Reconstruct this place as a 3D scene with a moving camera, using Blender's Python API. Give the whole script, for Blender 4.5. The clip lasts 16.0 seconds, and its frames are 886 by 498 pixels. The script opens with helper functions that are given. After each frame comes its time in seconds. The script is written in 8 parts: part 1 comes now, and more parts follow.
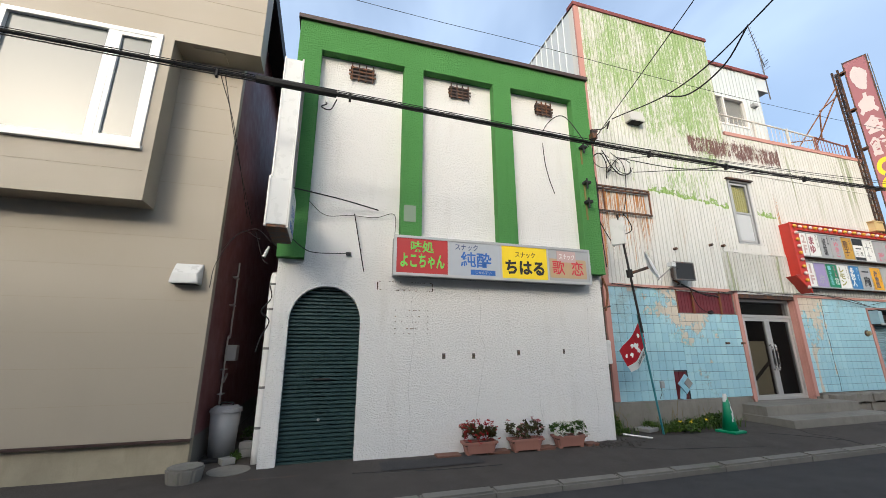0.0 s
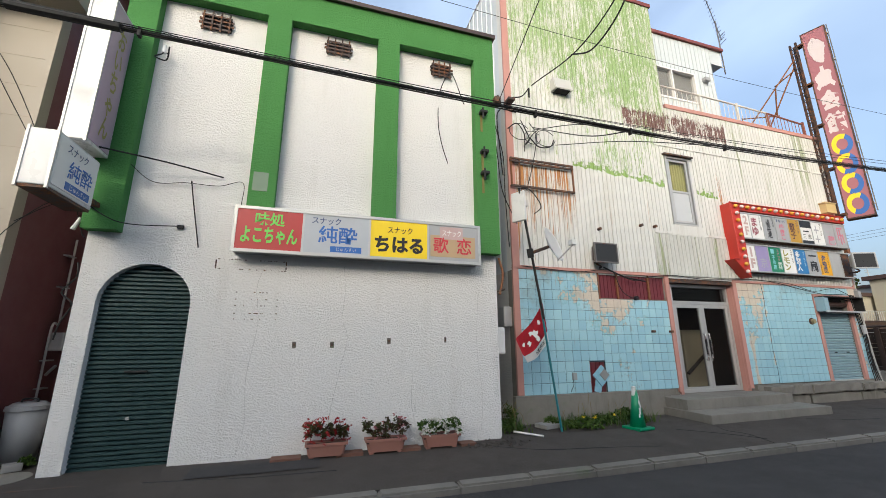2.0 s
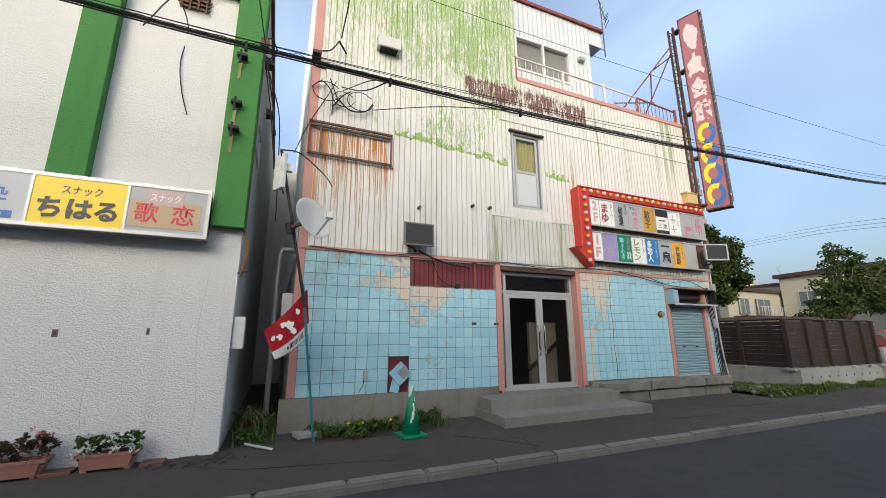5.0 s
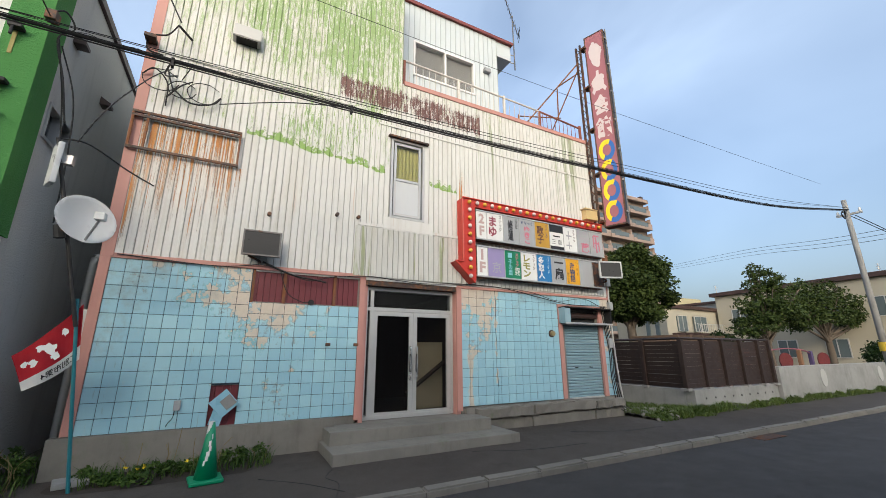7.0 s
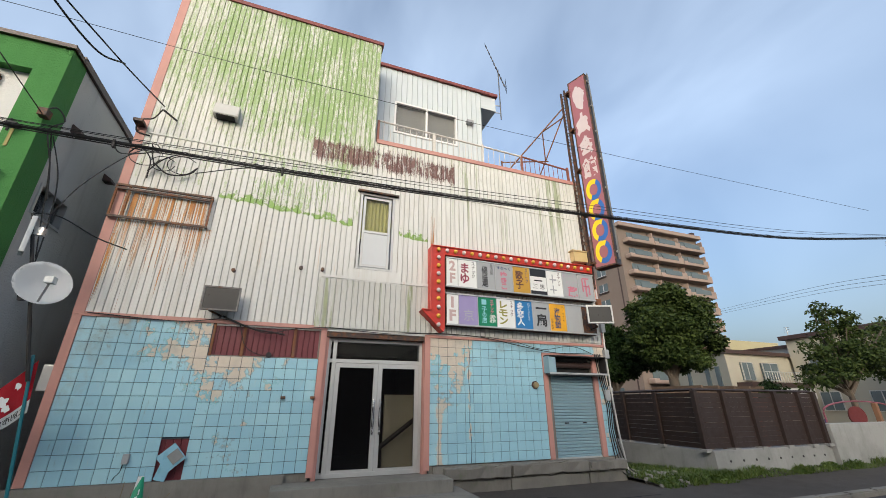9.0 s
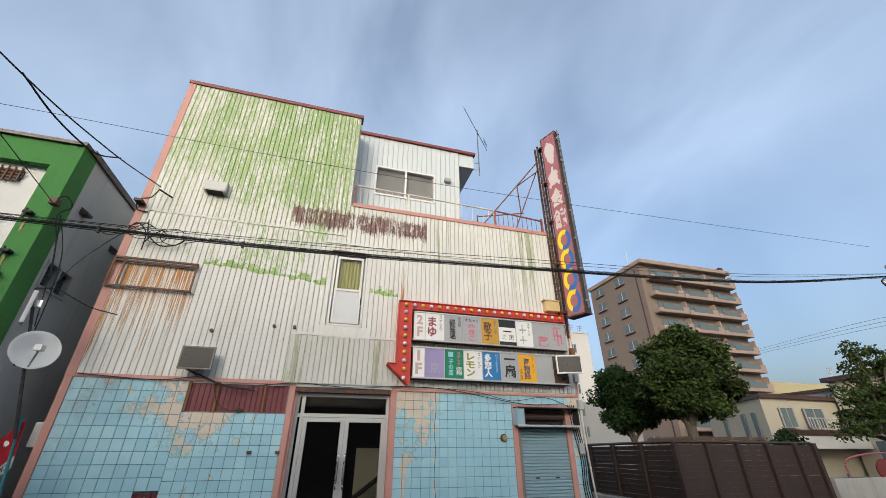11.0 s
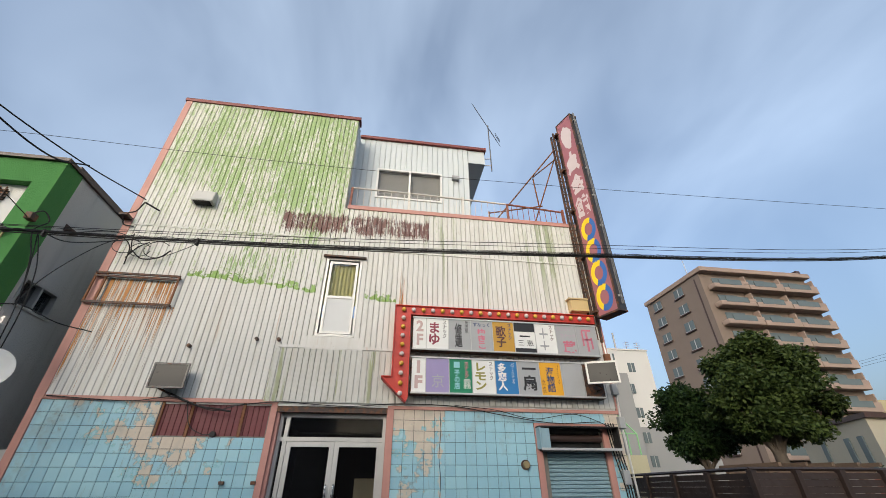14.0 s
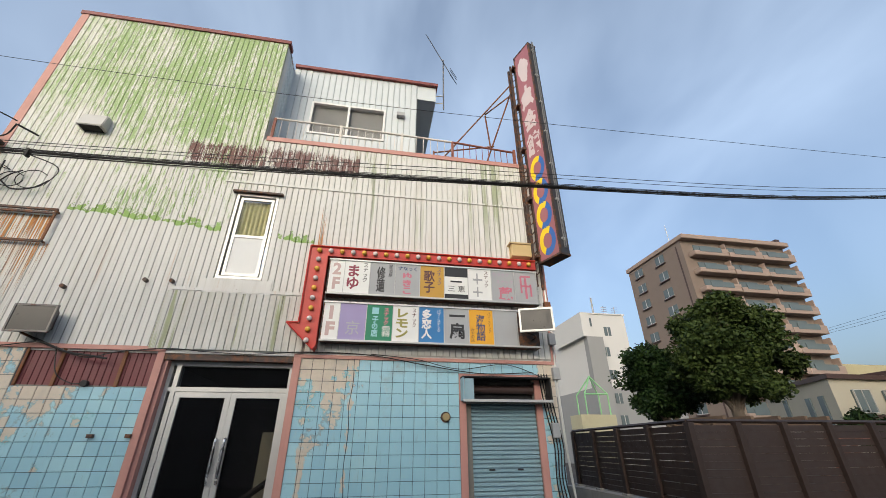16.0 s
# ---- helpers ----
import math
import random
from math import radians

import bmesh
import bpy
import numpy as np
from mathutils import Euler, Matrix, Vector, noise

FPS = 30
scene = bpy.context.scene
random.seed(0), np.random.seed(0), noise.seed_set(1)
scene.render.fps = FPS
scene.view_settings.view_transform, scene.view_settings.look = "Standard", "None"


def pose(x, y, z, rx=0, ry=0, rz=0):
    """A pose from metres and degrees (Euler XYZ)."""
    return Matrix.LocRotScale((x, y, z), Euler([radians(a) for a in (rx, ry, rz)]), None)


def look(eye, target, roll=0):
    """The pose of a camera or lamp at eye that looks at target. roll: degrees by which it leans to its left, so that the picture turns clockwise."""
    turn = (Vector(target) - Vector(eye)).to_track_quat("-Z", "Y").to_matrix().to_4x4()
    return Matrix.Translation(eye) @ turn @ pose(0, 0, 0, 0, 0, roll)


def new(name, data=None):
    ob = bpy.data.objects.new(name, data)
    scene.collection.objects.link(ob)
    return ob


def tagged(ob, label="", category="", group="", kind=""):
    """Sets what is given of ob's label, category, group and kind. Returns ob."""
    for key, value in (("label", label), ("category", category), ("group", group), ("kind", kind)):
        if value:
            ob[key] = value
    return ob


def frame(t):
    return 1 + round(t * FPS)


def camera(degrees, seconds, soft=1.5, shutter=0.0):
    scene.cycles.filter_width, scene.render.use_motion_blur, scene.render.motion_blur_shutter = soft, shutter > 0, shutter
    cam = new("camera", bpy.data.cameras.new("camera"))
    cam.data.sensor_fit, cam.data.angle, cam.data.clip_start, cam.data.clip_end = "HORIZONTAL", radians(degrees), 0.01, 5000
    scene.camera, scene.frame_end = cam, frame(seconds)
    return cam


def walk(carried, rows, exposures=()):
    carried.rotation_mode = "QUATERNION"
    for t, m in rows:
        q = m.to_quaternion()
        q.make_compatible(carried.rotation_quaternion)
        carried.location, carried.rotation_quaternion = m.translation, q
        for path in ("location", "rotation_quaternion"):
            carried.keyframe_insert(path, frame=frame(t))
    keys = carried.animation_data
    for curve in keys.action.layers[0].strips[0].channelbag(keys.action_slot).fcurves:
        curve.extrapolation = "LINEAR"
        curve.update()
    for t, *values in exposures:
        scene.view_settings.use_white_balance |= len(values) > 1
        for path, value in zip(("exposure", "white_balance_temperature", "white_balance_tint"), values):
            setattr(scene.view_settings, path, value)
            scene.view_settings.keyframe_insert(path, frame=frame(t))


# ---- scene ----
cam = camera(97.3, 16.0, 0.55)
METRES, EYE, TILT, LEAN, TURN = 15.0, 1.5, 0.0, 0.0, -16.8
ROWS = [
    (0.0, 0.0, 0.0, 0.0, 0.05, 14.69, 0.18),
    (0.5, 0.0317, 0.0168, -0.0002, 0.08, 14.5, 0.2),
    (1.0, 0.0665, 0.0336, -0.0012, -0.02, 14.28, 0.24),
    (1.5, 0.1032, 0.0453, -0.0025, -0.25, 13.94, 0.26),
    (2.0, 0.1403, 0.0592, -0.0041, -0.59, 13.54, 0.27),
    (2.5, 0.1794, 0.0712, -0.0048, -1.1, 13.27, 0.28),
    (3.0, 0.2156, 0.0854, -0.0045, -1.79, 13.04, 0.25),
    (3.5, 0.2526, 0.0961, -0.0043, -2.62, 12.92, 0.25),
    (4.0, 0.288, 0.1068, -0.0065, -3.49, 12.75, 0.23),
    (4.5, 0.3256, 0.1171, -0.0059, -4.58, 12.58, 0.22),
    (7.0, 0.5051, 0.1508, 0.0023, -10.84, 14.75, 0.19),
    (7.5, 0.5375, 0.1534, 0.0057, -9.66, 17.19, 0.21),
    (8.0, 0.5654, 0.1497, 0.0045, -7.38, 19.63, 0.16),
    (10.5, 0.6963, 0.1021, 0.0053, -0.08, 24.53, 0.14),
    (11.0, 0.714, 0.0901, 0.0094, 0.62, 27.66, 0.13),
    (11.5, 0.7298, 0.0886, 0.0119, 1.64, 31.85, 0.12),
    (12.0, 0.7431, 0.0901, 0.009, 3.4, 35.1, 0.14),
    (12.5, 0.7489, 0.1018, 0.0046, 5.5, 35.95, 0.09),
    (13.0, 0.7562, 0.1271, 0.005, 7.2, 35.02, 0.09),
    (13.5, 0.7676, 0.1552, 0.0054, 8.06, 33.33, 0.14),
    (14.0, 0.778, 0.1835, 0.0057, 8.32, 31.49, 0.19),
    (14.5, 0.7918, 0.2075, 0.0047, 8.3, 30.06, 0.21),
    (15.0, 0.8106, 0.2295, 0.0075, 8.04, 29.14, 0.24),
    (15.5, 0.83, 0.2519, 0.0038, 7.49, 28.22, 0.29),
    (16.0, 0.8545, 0.2685, -0.0002, 6.81, 26.87, 0.35),
]
walk(cam, [(t, pose(0, 0, EYE, TILT, LEAN, TURN) @ pose(METRES * x, METRES * y, METRES * z, 90 + pitch, roll, yaw)) for t, x, y, z, yaw, pitch, roll in ROWS], [(0.0, -0.21, 6250, 8), (4.5, -0.25, 6250, 8), (8.0, -0.36, 6250, 8), (11.0, -0.52, 6250, 8), (16.0, -0.55, 6250, 8)])

# ---- light ----
SUN_WAY = Vector((0.77, 1.33, -0.58)).normalized()      # the way the low evening sun shines
sun_el = math.asin(-SUN_WAY.z)
sun_az = math.atan2(-SUN_WAY.x, -SUN_WAY.y)
world = bpy.data.worlds.new("evening_sky")
scene.world = world
world.use_nodes = True
wn, wl = world.node_tree.nodes, world.node_tree.links
wn.clear()
w_out = wn.new("ShaderNodeOutputWorld")
w_bg = wn.new("ShaderNodeBackground")
w_sky = wn.new("ShaderNodeTexSky")
w_sky.sky_type, w_sky.sun_disc = "NISHITA", False
w_sky.sun_elevation, w_sky.sun_rotation = sun_el, sun_az
w_sky.air_density, w_sky.dust_density, w_sky.ozone_density = 1.0, 7.0, 2.4
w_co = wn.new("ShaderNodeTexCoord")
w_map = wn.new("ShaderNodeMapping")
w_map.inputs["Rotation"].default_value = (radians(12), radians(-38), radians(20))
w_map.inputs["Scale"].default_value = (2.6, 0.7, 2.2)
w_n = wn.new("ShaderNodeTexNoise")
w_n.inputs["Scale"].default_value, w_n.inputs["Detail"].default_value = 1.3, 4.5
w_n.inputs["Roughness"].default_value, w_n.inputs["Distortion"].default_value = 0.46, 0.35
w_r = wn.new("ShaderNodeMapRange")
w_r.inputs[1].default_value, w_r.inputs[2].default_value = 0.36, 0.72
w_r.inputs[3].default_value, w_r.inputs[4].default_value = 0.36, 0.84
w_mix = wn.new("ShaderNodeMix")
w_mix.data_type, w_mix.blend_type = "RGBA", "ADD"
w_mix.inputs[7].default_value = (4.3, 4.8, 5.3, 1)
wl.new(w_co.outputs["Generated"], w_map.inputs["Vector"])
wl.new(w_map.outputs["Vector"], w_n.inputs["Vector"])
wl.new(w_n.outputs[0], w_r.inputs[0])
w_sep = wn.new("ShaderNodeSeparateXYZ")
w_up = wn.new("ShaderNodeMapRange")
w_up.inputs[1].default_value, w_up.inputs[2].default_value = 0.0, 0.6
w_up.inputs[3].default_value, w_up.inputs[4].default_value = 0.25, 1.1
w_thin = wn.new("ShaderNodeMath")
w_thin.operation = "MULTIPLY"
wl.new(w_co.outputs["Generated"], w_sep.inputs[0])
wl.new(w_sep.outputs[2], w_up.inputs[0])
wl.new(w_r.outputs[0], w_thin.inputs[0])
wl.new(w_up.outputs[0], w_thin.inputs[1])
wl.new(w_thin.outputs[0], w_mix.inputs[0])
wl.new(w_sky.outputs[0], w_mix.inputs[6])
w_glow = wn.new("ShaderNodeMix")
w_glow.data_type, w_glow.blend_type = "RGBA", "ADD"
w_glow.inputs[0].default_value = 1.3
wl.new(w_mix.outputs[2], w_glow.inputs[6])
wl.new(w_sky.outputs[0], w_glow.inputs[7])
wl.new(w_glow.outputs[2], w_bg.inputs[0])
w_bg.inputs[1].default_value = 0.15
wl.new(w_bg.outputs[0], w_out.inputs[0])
sun_data = bpy.data.lights.new("sun", "SUN")
sun_data.energy, sun_data.angle, sun_data.color = 0.5, radians(1.6), (1.0, 0.91, 0.80)
sun_ob = new("sun", sun_data)
sun_ob.matrix_world = look((-20, -30, 25), Vector((-20, -30, 25)) + SUN_WAY)
scene.view_settings.exposure = 0.0

# ---- materials ----
class Nodes:
    """A small builder for node materials, textured by the world position."""
    def __init__(self, name):
        self.m = bpy.data.materials.new(name)
        self.m.use_nodes = True
        self.t = self.m.node_tree
        self.b = self.t.nodes["Principled BSDF"]
        self.pos = self.t.nodes.new("ShaderNodeNewGeometry").outputs["Position"]

    def put(self, sock, v):
        if isinstance(v, bpy.types.NodeSocket):
            self.t.links.new(v, sock)
        elif isinstance(v, (tuple, list)) and len(v) == 3 and sock.type == "RGBA":
            sock.default_value = (*v, 1)
        else:
            sock.default_value = v
        return self

    def noise(self, scale, detail=4, rough=0.55, stretch=(1, 1, 1), vec=None, dist=0.0):
        mp = self.t.nodes.new("ShaderNodeMapping")
        mp.inputs["Scale"].default_value = stretch
        self.put(mp.inputs["Vector"], vec or self.pos)
        n = self.t.nodes.new("ShaderNodeTexNoise")
        self.put(n.inputs["Vector"], mp.outputs[0])
        n.inputs["Scale"].default_value, n.inputs["Detail"].default_value = scale, detail
        n.inputs["Roughness"].default_value, n.inputs["Distortion"].default_value = rough, dist
        return n.outputs[0]

    def ramp(self, v, a, b, lo=0.0, hi=1.0):
        r = self.t.nodes.new("ShaderNodeMapRange")
        self.put(r.inputs[0], v)
        for i, x in zip((1, 2, 3, 4), (a, b, lo, hi)):
            r.inputs[i].default_value = x
        return r.outputs[0]

    def mix(self, f, a, b, mode="MIX"):
        n = self.t.nodes.new("ShaderNodeMix")
        n.data_type, n.blend_type = "RGBA", mode
        self.put(n.inputs[0], f).put(n.inputs[6], a).put(n.inputs[7], b)
        return n.outputs[2]

    def math(self, op, a, b=0.0):
        n = self.t.nodes.new("ShaderNodeMath")
        n.operation = op
        self.put(n.inputs[0], a).put(n.inputs[1], b)
        return n.outputs[0]

    def axis(self, i):
        s = self.t.nodes.new("ShaderNodeSeparateXYZ")
        self.put(s.inputs[0], self.pos)
        return s.outputs[i]

    def bump(self, h, strength, dist=0.01):
        n = self.t.nodes.new("ShaderNodeBump")
        n.inputs["Strength"].default_value, n.inputs["Distance"].default_value = strength, dist
        self.put(n.inputs["Height"], h)
        self.put(self.b.inputs["Normal"], n.outputs[0])
        return self

    def rand(self):
        return self.t.nodes.new("ShaderNodeObjectInfo").outputs["Random"]

    def island(self):
        return self.t.nodes.new("ShaderNodeNewGeometry").outputs["Random Per Island"]

    def done(self, colour, rough=0.6, metal=0.0, **more):
        self.put(self.b.inputs["Base Color"], colour).put(self.b.inputs["Roughness"], rough).put(self.b.inputs["Metallic"], metal)
        for k, v in more.items():
            self.put(self.b.inputs[k.replace("_", " ")], v)
        return self.m


def plain(name, colour, rough=0.5, metal=0.0, vary=0.12, scale=6.0, dirt=0.25, bump=0.05, bscale=120.0):
    """A painted or moulded surface with two scales of variation, a little dirt and a fine grain."""
    n = Nodes(name)
    dark = tuple(c * (1 - vary) for c in colour)
    c = n.mix(n.noise(scale, 5), dark, colour)
    d = n.ramp(n.noise(scale * 0.45, 6, 0.7, (1, 1, 0.35)), 0.55, 0.8, 0.0, dirt)
    c = n.mix(d, c, tuple(x * 0.45 + 0.02 for x in colour))
    n.bump(n.noise(bscale, 3), bump, 0.004)
    return n.done(c, n.ramp(n.noise(scale * 2, 4), 0.3, 0.7, max(rough - 0.08, 0.03), min(rough + 0.1, 1)), metal)


def stucco_mat(name, colour, stain, relief=0.5, cell=52.0, fleck=None):
    """Rough-cast render: a thrown coat of lumps and trowelled ridges, with runs of dirt, worn flecks and faint stains."""
    n = Nodes(name)
    lump = n.noise(cell, 4, 0.6, (1, 1, 1.35), dist=0.9)
    ridge = n.noise(cell * 0.45, 4, 0.6, (0.8, 0.8, 1.6), dist=1.2)
    fine = n.noise(cell * 4, 3)
    runs = n.ramp(n.noise(2.2, 6, 0.65, (1.6, 1.6, 0.22)), 0.54, 0.82, 0.0, 0.35)
    blot = n.ramp(n.noise(0.9, 6, 0.6), 0.45, 0.75, 0.0, 0.25)
    c = n.mix(blot, colour, tuple(x * 0.92 for x in colour))
    c = n.mix(runs, c, stain)
    c = n.mix(n.ramp(lump, 0.26, 0.38, 0.12, 0.0), c, stain)
    if fleck:
        c = n.mix(n.ramp(n.noise(cell * 1.2, 6, 0.75), 0.60, 0.68, 0, 0.75), c, fleck)
    h = n.math("ADD", n.ramp(lump, 0.40, 0.62), n.math("ADD", n.ramp(ridge, 0.40, 0.64, 0, 0.9), n.math("MULTIPLY", fine, 0.2)))
    n.bump(h, relief, 0.03)
    return n.done(c, 0.85, Specular_IOR_Level=0.25)


def asphalt_mat(name, colour, patch):
    """Worn asphalt: patches, oily stains, pale chippings and fine open grain."""
    n = Nodes(name)
    grain = n.noise(160, 3, 0.6)
    chips = n.noise(48, 3, 0.7)
    c = n.mix(n.ramp(n.noise(0.5, 6, 0.6), 0.35, 0.7), colour, patch)
    c = n.mix(n.ramp(grain, 0.45, 0.75, 0, 0.5), c, tuple(x * 1.9 + 0.01 for x in colour))
    c = n.mix(n.ramp(n.noise(2.5, 8, 0.75), 0.56, 0.72, 0, 0.5), c, tuple(x * 0.5 for x in colour))
    c = n.mix(n.ramp(n.noise(1.1, 7, 0.8, (0.5, 1.6, 1)), 0.60, 0.72, 0, 0.4), c, tuple(x * 1.6 + 0.012 for x in colour))
    c = n.mix(n.ramp(chips, 0.64, 0.72, 0, 0.7), c, tuple(x * 2.4 + 0.03 for x in colour))
    n.bump(n.math("ADD", n.math("ADD", grain, chips), n.noise(12, 4)), 0.45, 0.008)
    return n.done(c, n.ramp(n.noise(3, 4), 0.3, 0.7, 0.78, 0.95), IOR=1.3)


def concrete_mat(name, colour, stain, moss=0.0):
    n = Nodes(name)
    c = n.mix(n.ramp(n.noise(1.3, 7, 0.65), 0.38, 0.68), colour, tuple(x * 0.72 for x in colour))
    c = n.mix(n.ramp(n.noise(3.5, 6, 0.7, (1.4, 1.4, 0.25)), 0.52, 0.78, 0, 0.55), c, stain)
    if moss:
        c = n.mix(n.ramp(n.noise(2.1, 7, 0.7), 0.58, 0.7, 0, moss), c, (0.09, 0.13, 0.05))
    n.bump(n.math("ADD", n.noise(60, 4, 0.65), n.math("MULTIPLY", n.noise(7, 5), 1.5)), 0.25, 0.01)
    return n.done(c, 0.86)


def siding_mat(name, algae, dirt=0.0):
    """Old white corrugated sheet: chalked paint, thin rust runs, drips, and green algae in fine upright flecks high on the wall."""
    n = Nodes(name)
    z, x = n.axis(2), n.axis(0)
    base = n.mix(n.noise(3, 5, 0.6, (2.5, 2.5, 0.3)), (0.54, 0.54, 0.515), (0.665, 0.665, 0.64))
    if dirt:
        base = n.mix(n.ramp(n.noise(1.4, 6, 0.7, (1.3, 1.3, 0.5)), 0.3, 0.7, 0.25 * dirt, dirt), base, (0.33, 0.33, 0.29))
    grime = n.ramp(n.noise(1.6, 7, 0.7, (5, 5, 0.35)), 0.50, 0.76, 0, 0.45 + 0.3 * dirt)
    c = n.mix(grime, base, (0.40, 0.37, 0.30))
    streak = n.ramp(n.noise(2.2, 7, 0.75, (9, 9, 0.12)), 0.56, 0.70, 0, 0.40 + 0.4 * dirt)
    c = n.mix(streak, c, (0.31, 0.31, 0.22))
    if algae:
        wob = n.math("MULTIPLY", n.math("SUBTRACT", n.noise(2.4, 4, 0.6), 0.5), 0.9)
        zw = n.math("ADD", z, wob)
        low = n.ramp(n.math("ADD", zw, n.math("MULTIPLY", x, 0.088)), 6.0, 6.3, -0.5, -0.05)
        lift = n.math("ADD", low, n.ramp(zw, 6.3, 8.2, 0.0, 0.135))
        side = n.ramp(x, 10.6, 11.4, 0.02, -0.13)
        corner = n.math("MULTIPLY", n.ramp(x, 7.2, 8.0, -0.05, 0.0), n.ramp(z, 6.4, 8.0, 1.0, 0.3))
        core = n.ramp(n.math("ABSOLUTE", n.math("SUBTRACT", x, 9.3)), 0.3, 1.8, 0.055, -0.02)
        patch = n.math("MULTIPLY", n.math("SUBTRACT", n.noise(0.9, 4, 0.55, (1.2, 1.2, 0.7)), 0.5), 0.55)
        mid = n.math("MULTIPLY", n.math("SUBTRACT", n.noise(1.0, 6, 0.7, (7, 7, 0.9)), 0.5), 0.55)
        fine = n.math("ADD", n.math("MULTIPLY", n.noise(1.0, 7, 0.8, (38, 38, 5.5)), 1.25), -0.125)
        where = n.math("ADD", n.math("ADD", lift, side), corner)
        film = n.math("ADD", n.math("ADD", where, n.math("MULTIPLY", patch, 0.5)), n.math("ADD", mid, fine))
        c = n.mix(n.ramp(film, 0.485, 0.565, 0, 0.66), c, (0.37, 0.43, 0.27))
        a = n.math("ADD", n.math("ADD", n.math("ADD", where, core), n.math("MULTIPLY", patch, 1.1)), n.math("ADD", mid, fine))
        c = n.mix(n.ramp(a, 0.585, 0.645, 0, 0.85), c, n.mix(n.noise(9, 4), (0.17, 0.30, 0.08), (0.28, 0.40, 0.15)))
        spots = n.noise(1.0, 6, 0.8, (20, 20, 6))
        c = n.mix(n.math("MULTIPLY", n.ramp(spots, 0.57, 0.66, 0, 0.6), n.ramp(z, 6.2, 7.4, 0.2, 1.0)), c, (0.27, 0.25, 0.19))
        drip = n.math("ADD", n.noise(1.0, 6, 0.7, (5.5, 5.5, 0.16)), n.ramp(x, 11.0, 12.4, -0.10, 0.03))
        c = n.mix(n.math("MULTIPLY", n.ramp(drip, 0.60, 0.66, 0, 0.7), n.ramp(z, 4.9, 6.2, 0.0, 1.0)), c, n.mix(n.noise(3, 3), (0.17, 0.17, 0.11), (0.22, 0.31, 0.10)))
    rust = n.math("ADD", n.noise(1.6, 7, 0.68, (9, 9, 0.16)), n.ramp(x, 7.5, 7.8, 0.05, 0.0))
    rust = n.math("ADD", rust, n.ramp(n.math("ABSOLUTE", n.math("SUBTRACT", z, 4.4)), 0.2, 2.2, 0.01, -0.16))
    c = n.mix(n.ramp(rust, 0.62, 0.71, 0, 0.75), c, n.mix(n.noise(20, 4), (0.32, 0.12, 0.035), (0.56, 0.30, 0.11)))
    fleck = n.noise(30, 4, 0.7, (1, 1, 0.7))
    c = n.mix(n.ramp(fleck, 0.70, 0.725, 0, 0.8), c, (0.17, 0.11, 0.08))
    if dirt:
        moss = n.noise(1.0, 6, 0.7, (6, 6, 0.22))
        c = n.mix(n.ramp(moss, 0.58, 0.64, 0, 0.75), c, n.mix(n.noise(2, 3), (0.12, 0.12, 0.09), (0.26, 0.33, 0.08)))
    n.bump(n.math("ADD", n.noise(40, 4), n.noise(2.0, 3, 0.5, (1, 1, 1))), 0.2, 0.006)
    return n.done(c, 0.62, Specular_IOR_Level=0.35)


def metal_rust(name, colour, amount=0.5, rough=0.6, metal=0.2):
    n = Nodes(name)
    k = n.ramp(n.noise(9, 7, 0.75), 0.62 - amount * 0.3, 0.78 - amount * 0.3)
    c = n.mix(k, colour, n.mix(n.noise(40, 4), (0.12, 0.045, 0.02), (0.3, 0.13, 0.055)))
    n.bump(n.noise(70, 4), 0.2, 0.004)
    return n.done(c, n.ramp(k, 0, 1, rough, 0.9), metal)


def glass_mat(name, tint=(0.03, 0.035, 0.04), rough=0.03, alpha=0.45):
    n = Nodes(name)
    n.m.surface_render_method = "DITHERED"
    wob = n.noise(1.2, 2)
    n.bump(wob, 0.02, 0.02)
    return n.done(tint, rough, 0.0, IOR=1.5, Alpha=alpha)


def leaf_mat(name, a, b, rough=0.55):
    n = Nodes(name)
    c = n.mix(n.island(), a, b)
    c = n.mix(n.ramp(n.noise(1.3, 3), 0.35, 0.7, 0, 0.6), c, tuple(x * 0.55 for x in a))
    return n.done(c, rough, 0.0, Specular_IOR_Level=0.12)


M = {}
M["stucco"] = stucco_mat("white_rough_cast", (0.85, 0.845, 0.825), (0.60, 0.58, 0.53), 0.62, 36.0)
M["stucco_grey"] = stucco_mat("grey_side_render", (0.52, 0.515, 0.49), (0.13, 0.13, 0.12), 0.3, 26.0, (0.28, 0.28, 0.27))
M["green"] = stucco_mat("green_painted_render", (0.085, 0.265, 0.075), (0.045, 0.16, 0.04), 0.6, 36.0, (0.15, 0.36, 0.13))
M["asphalt"] = asphalt_mat("road_asphalt", (0.038, 0.037, 0.037), (0.050, 0.048, 0.047))
M["walkway"] = asphalt_mat("pavement_asphalt", (0.050, 0.044, 0.039), (0.066, 0.058, 0.051))
M["concrete"] = concrete_mat("weathered_concrete", (0.195, 0.185, 0.162), (0.085, 0.08, 0.065), 0.4)
M["concrete_pale"] = concrete_mat("pale_concrete", (0.27, 0.27, 0.262), (0.13, 0.13, 0.12))
M["kerb"] = concrete_mat("kerb_concrete", (0.17, 0.16, 0.14), (0.10, 0.095, 0.08), 0.5)
M["siding"] = siding_mat("algae_stained_sheet", True)
M["siding_clean"] = siding_mat("white_sheet", False)
M["siding_dirty"] = siding_mat("dirty_grey_white_sheet", False, 0.45)
M["pale_sheet"] = plain("pale_blue_white_sheet", (0.56, 0.61, 0.63), 0.5, 0.0, 0.08, 3, 0.2)
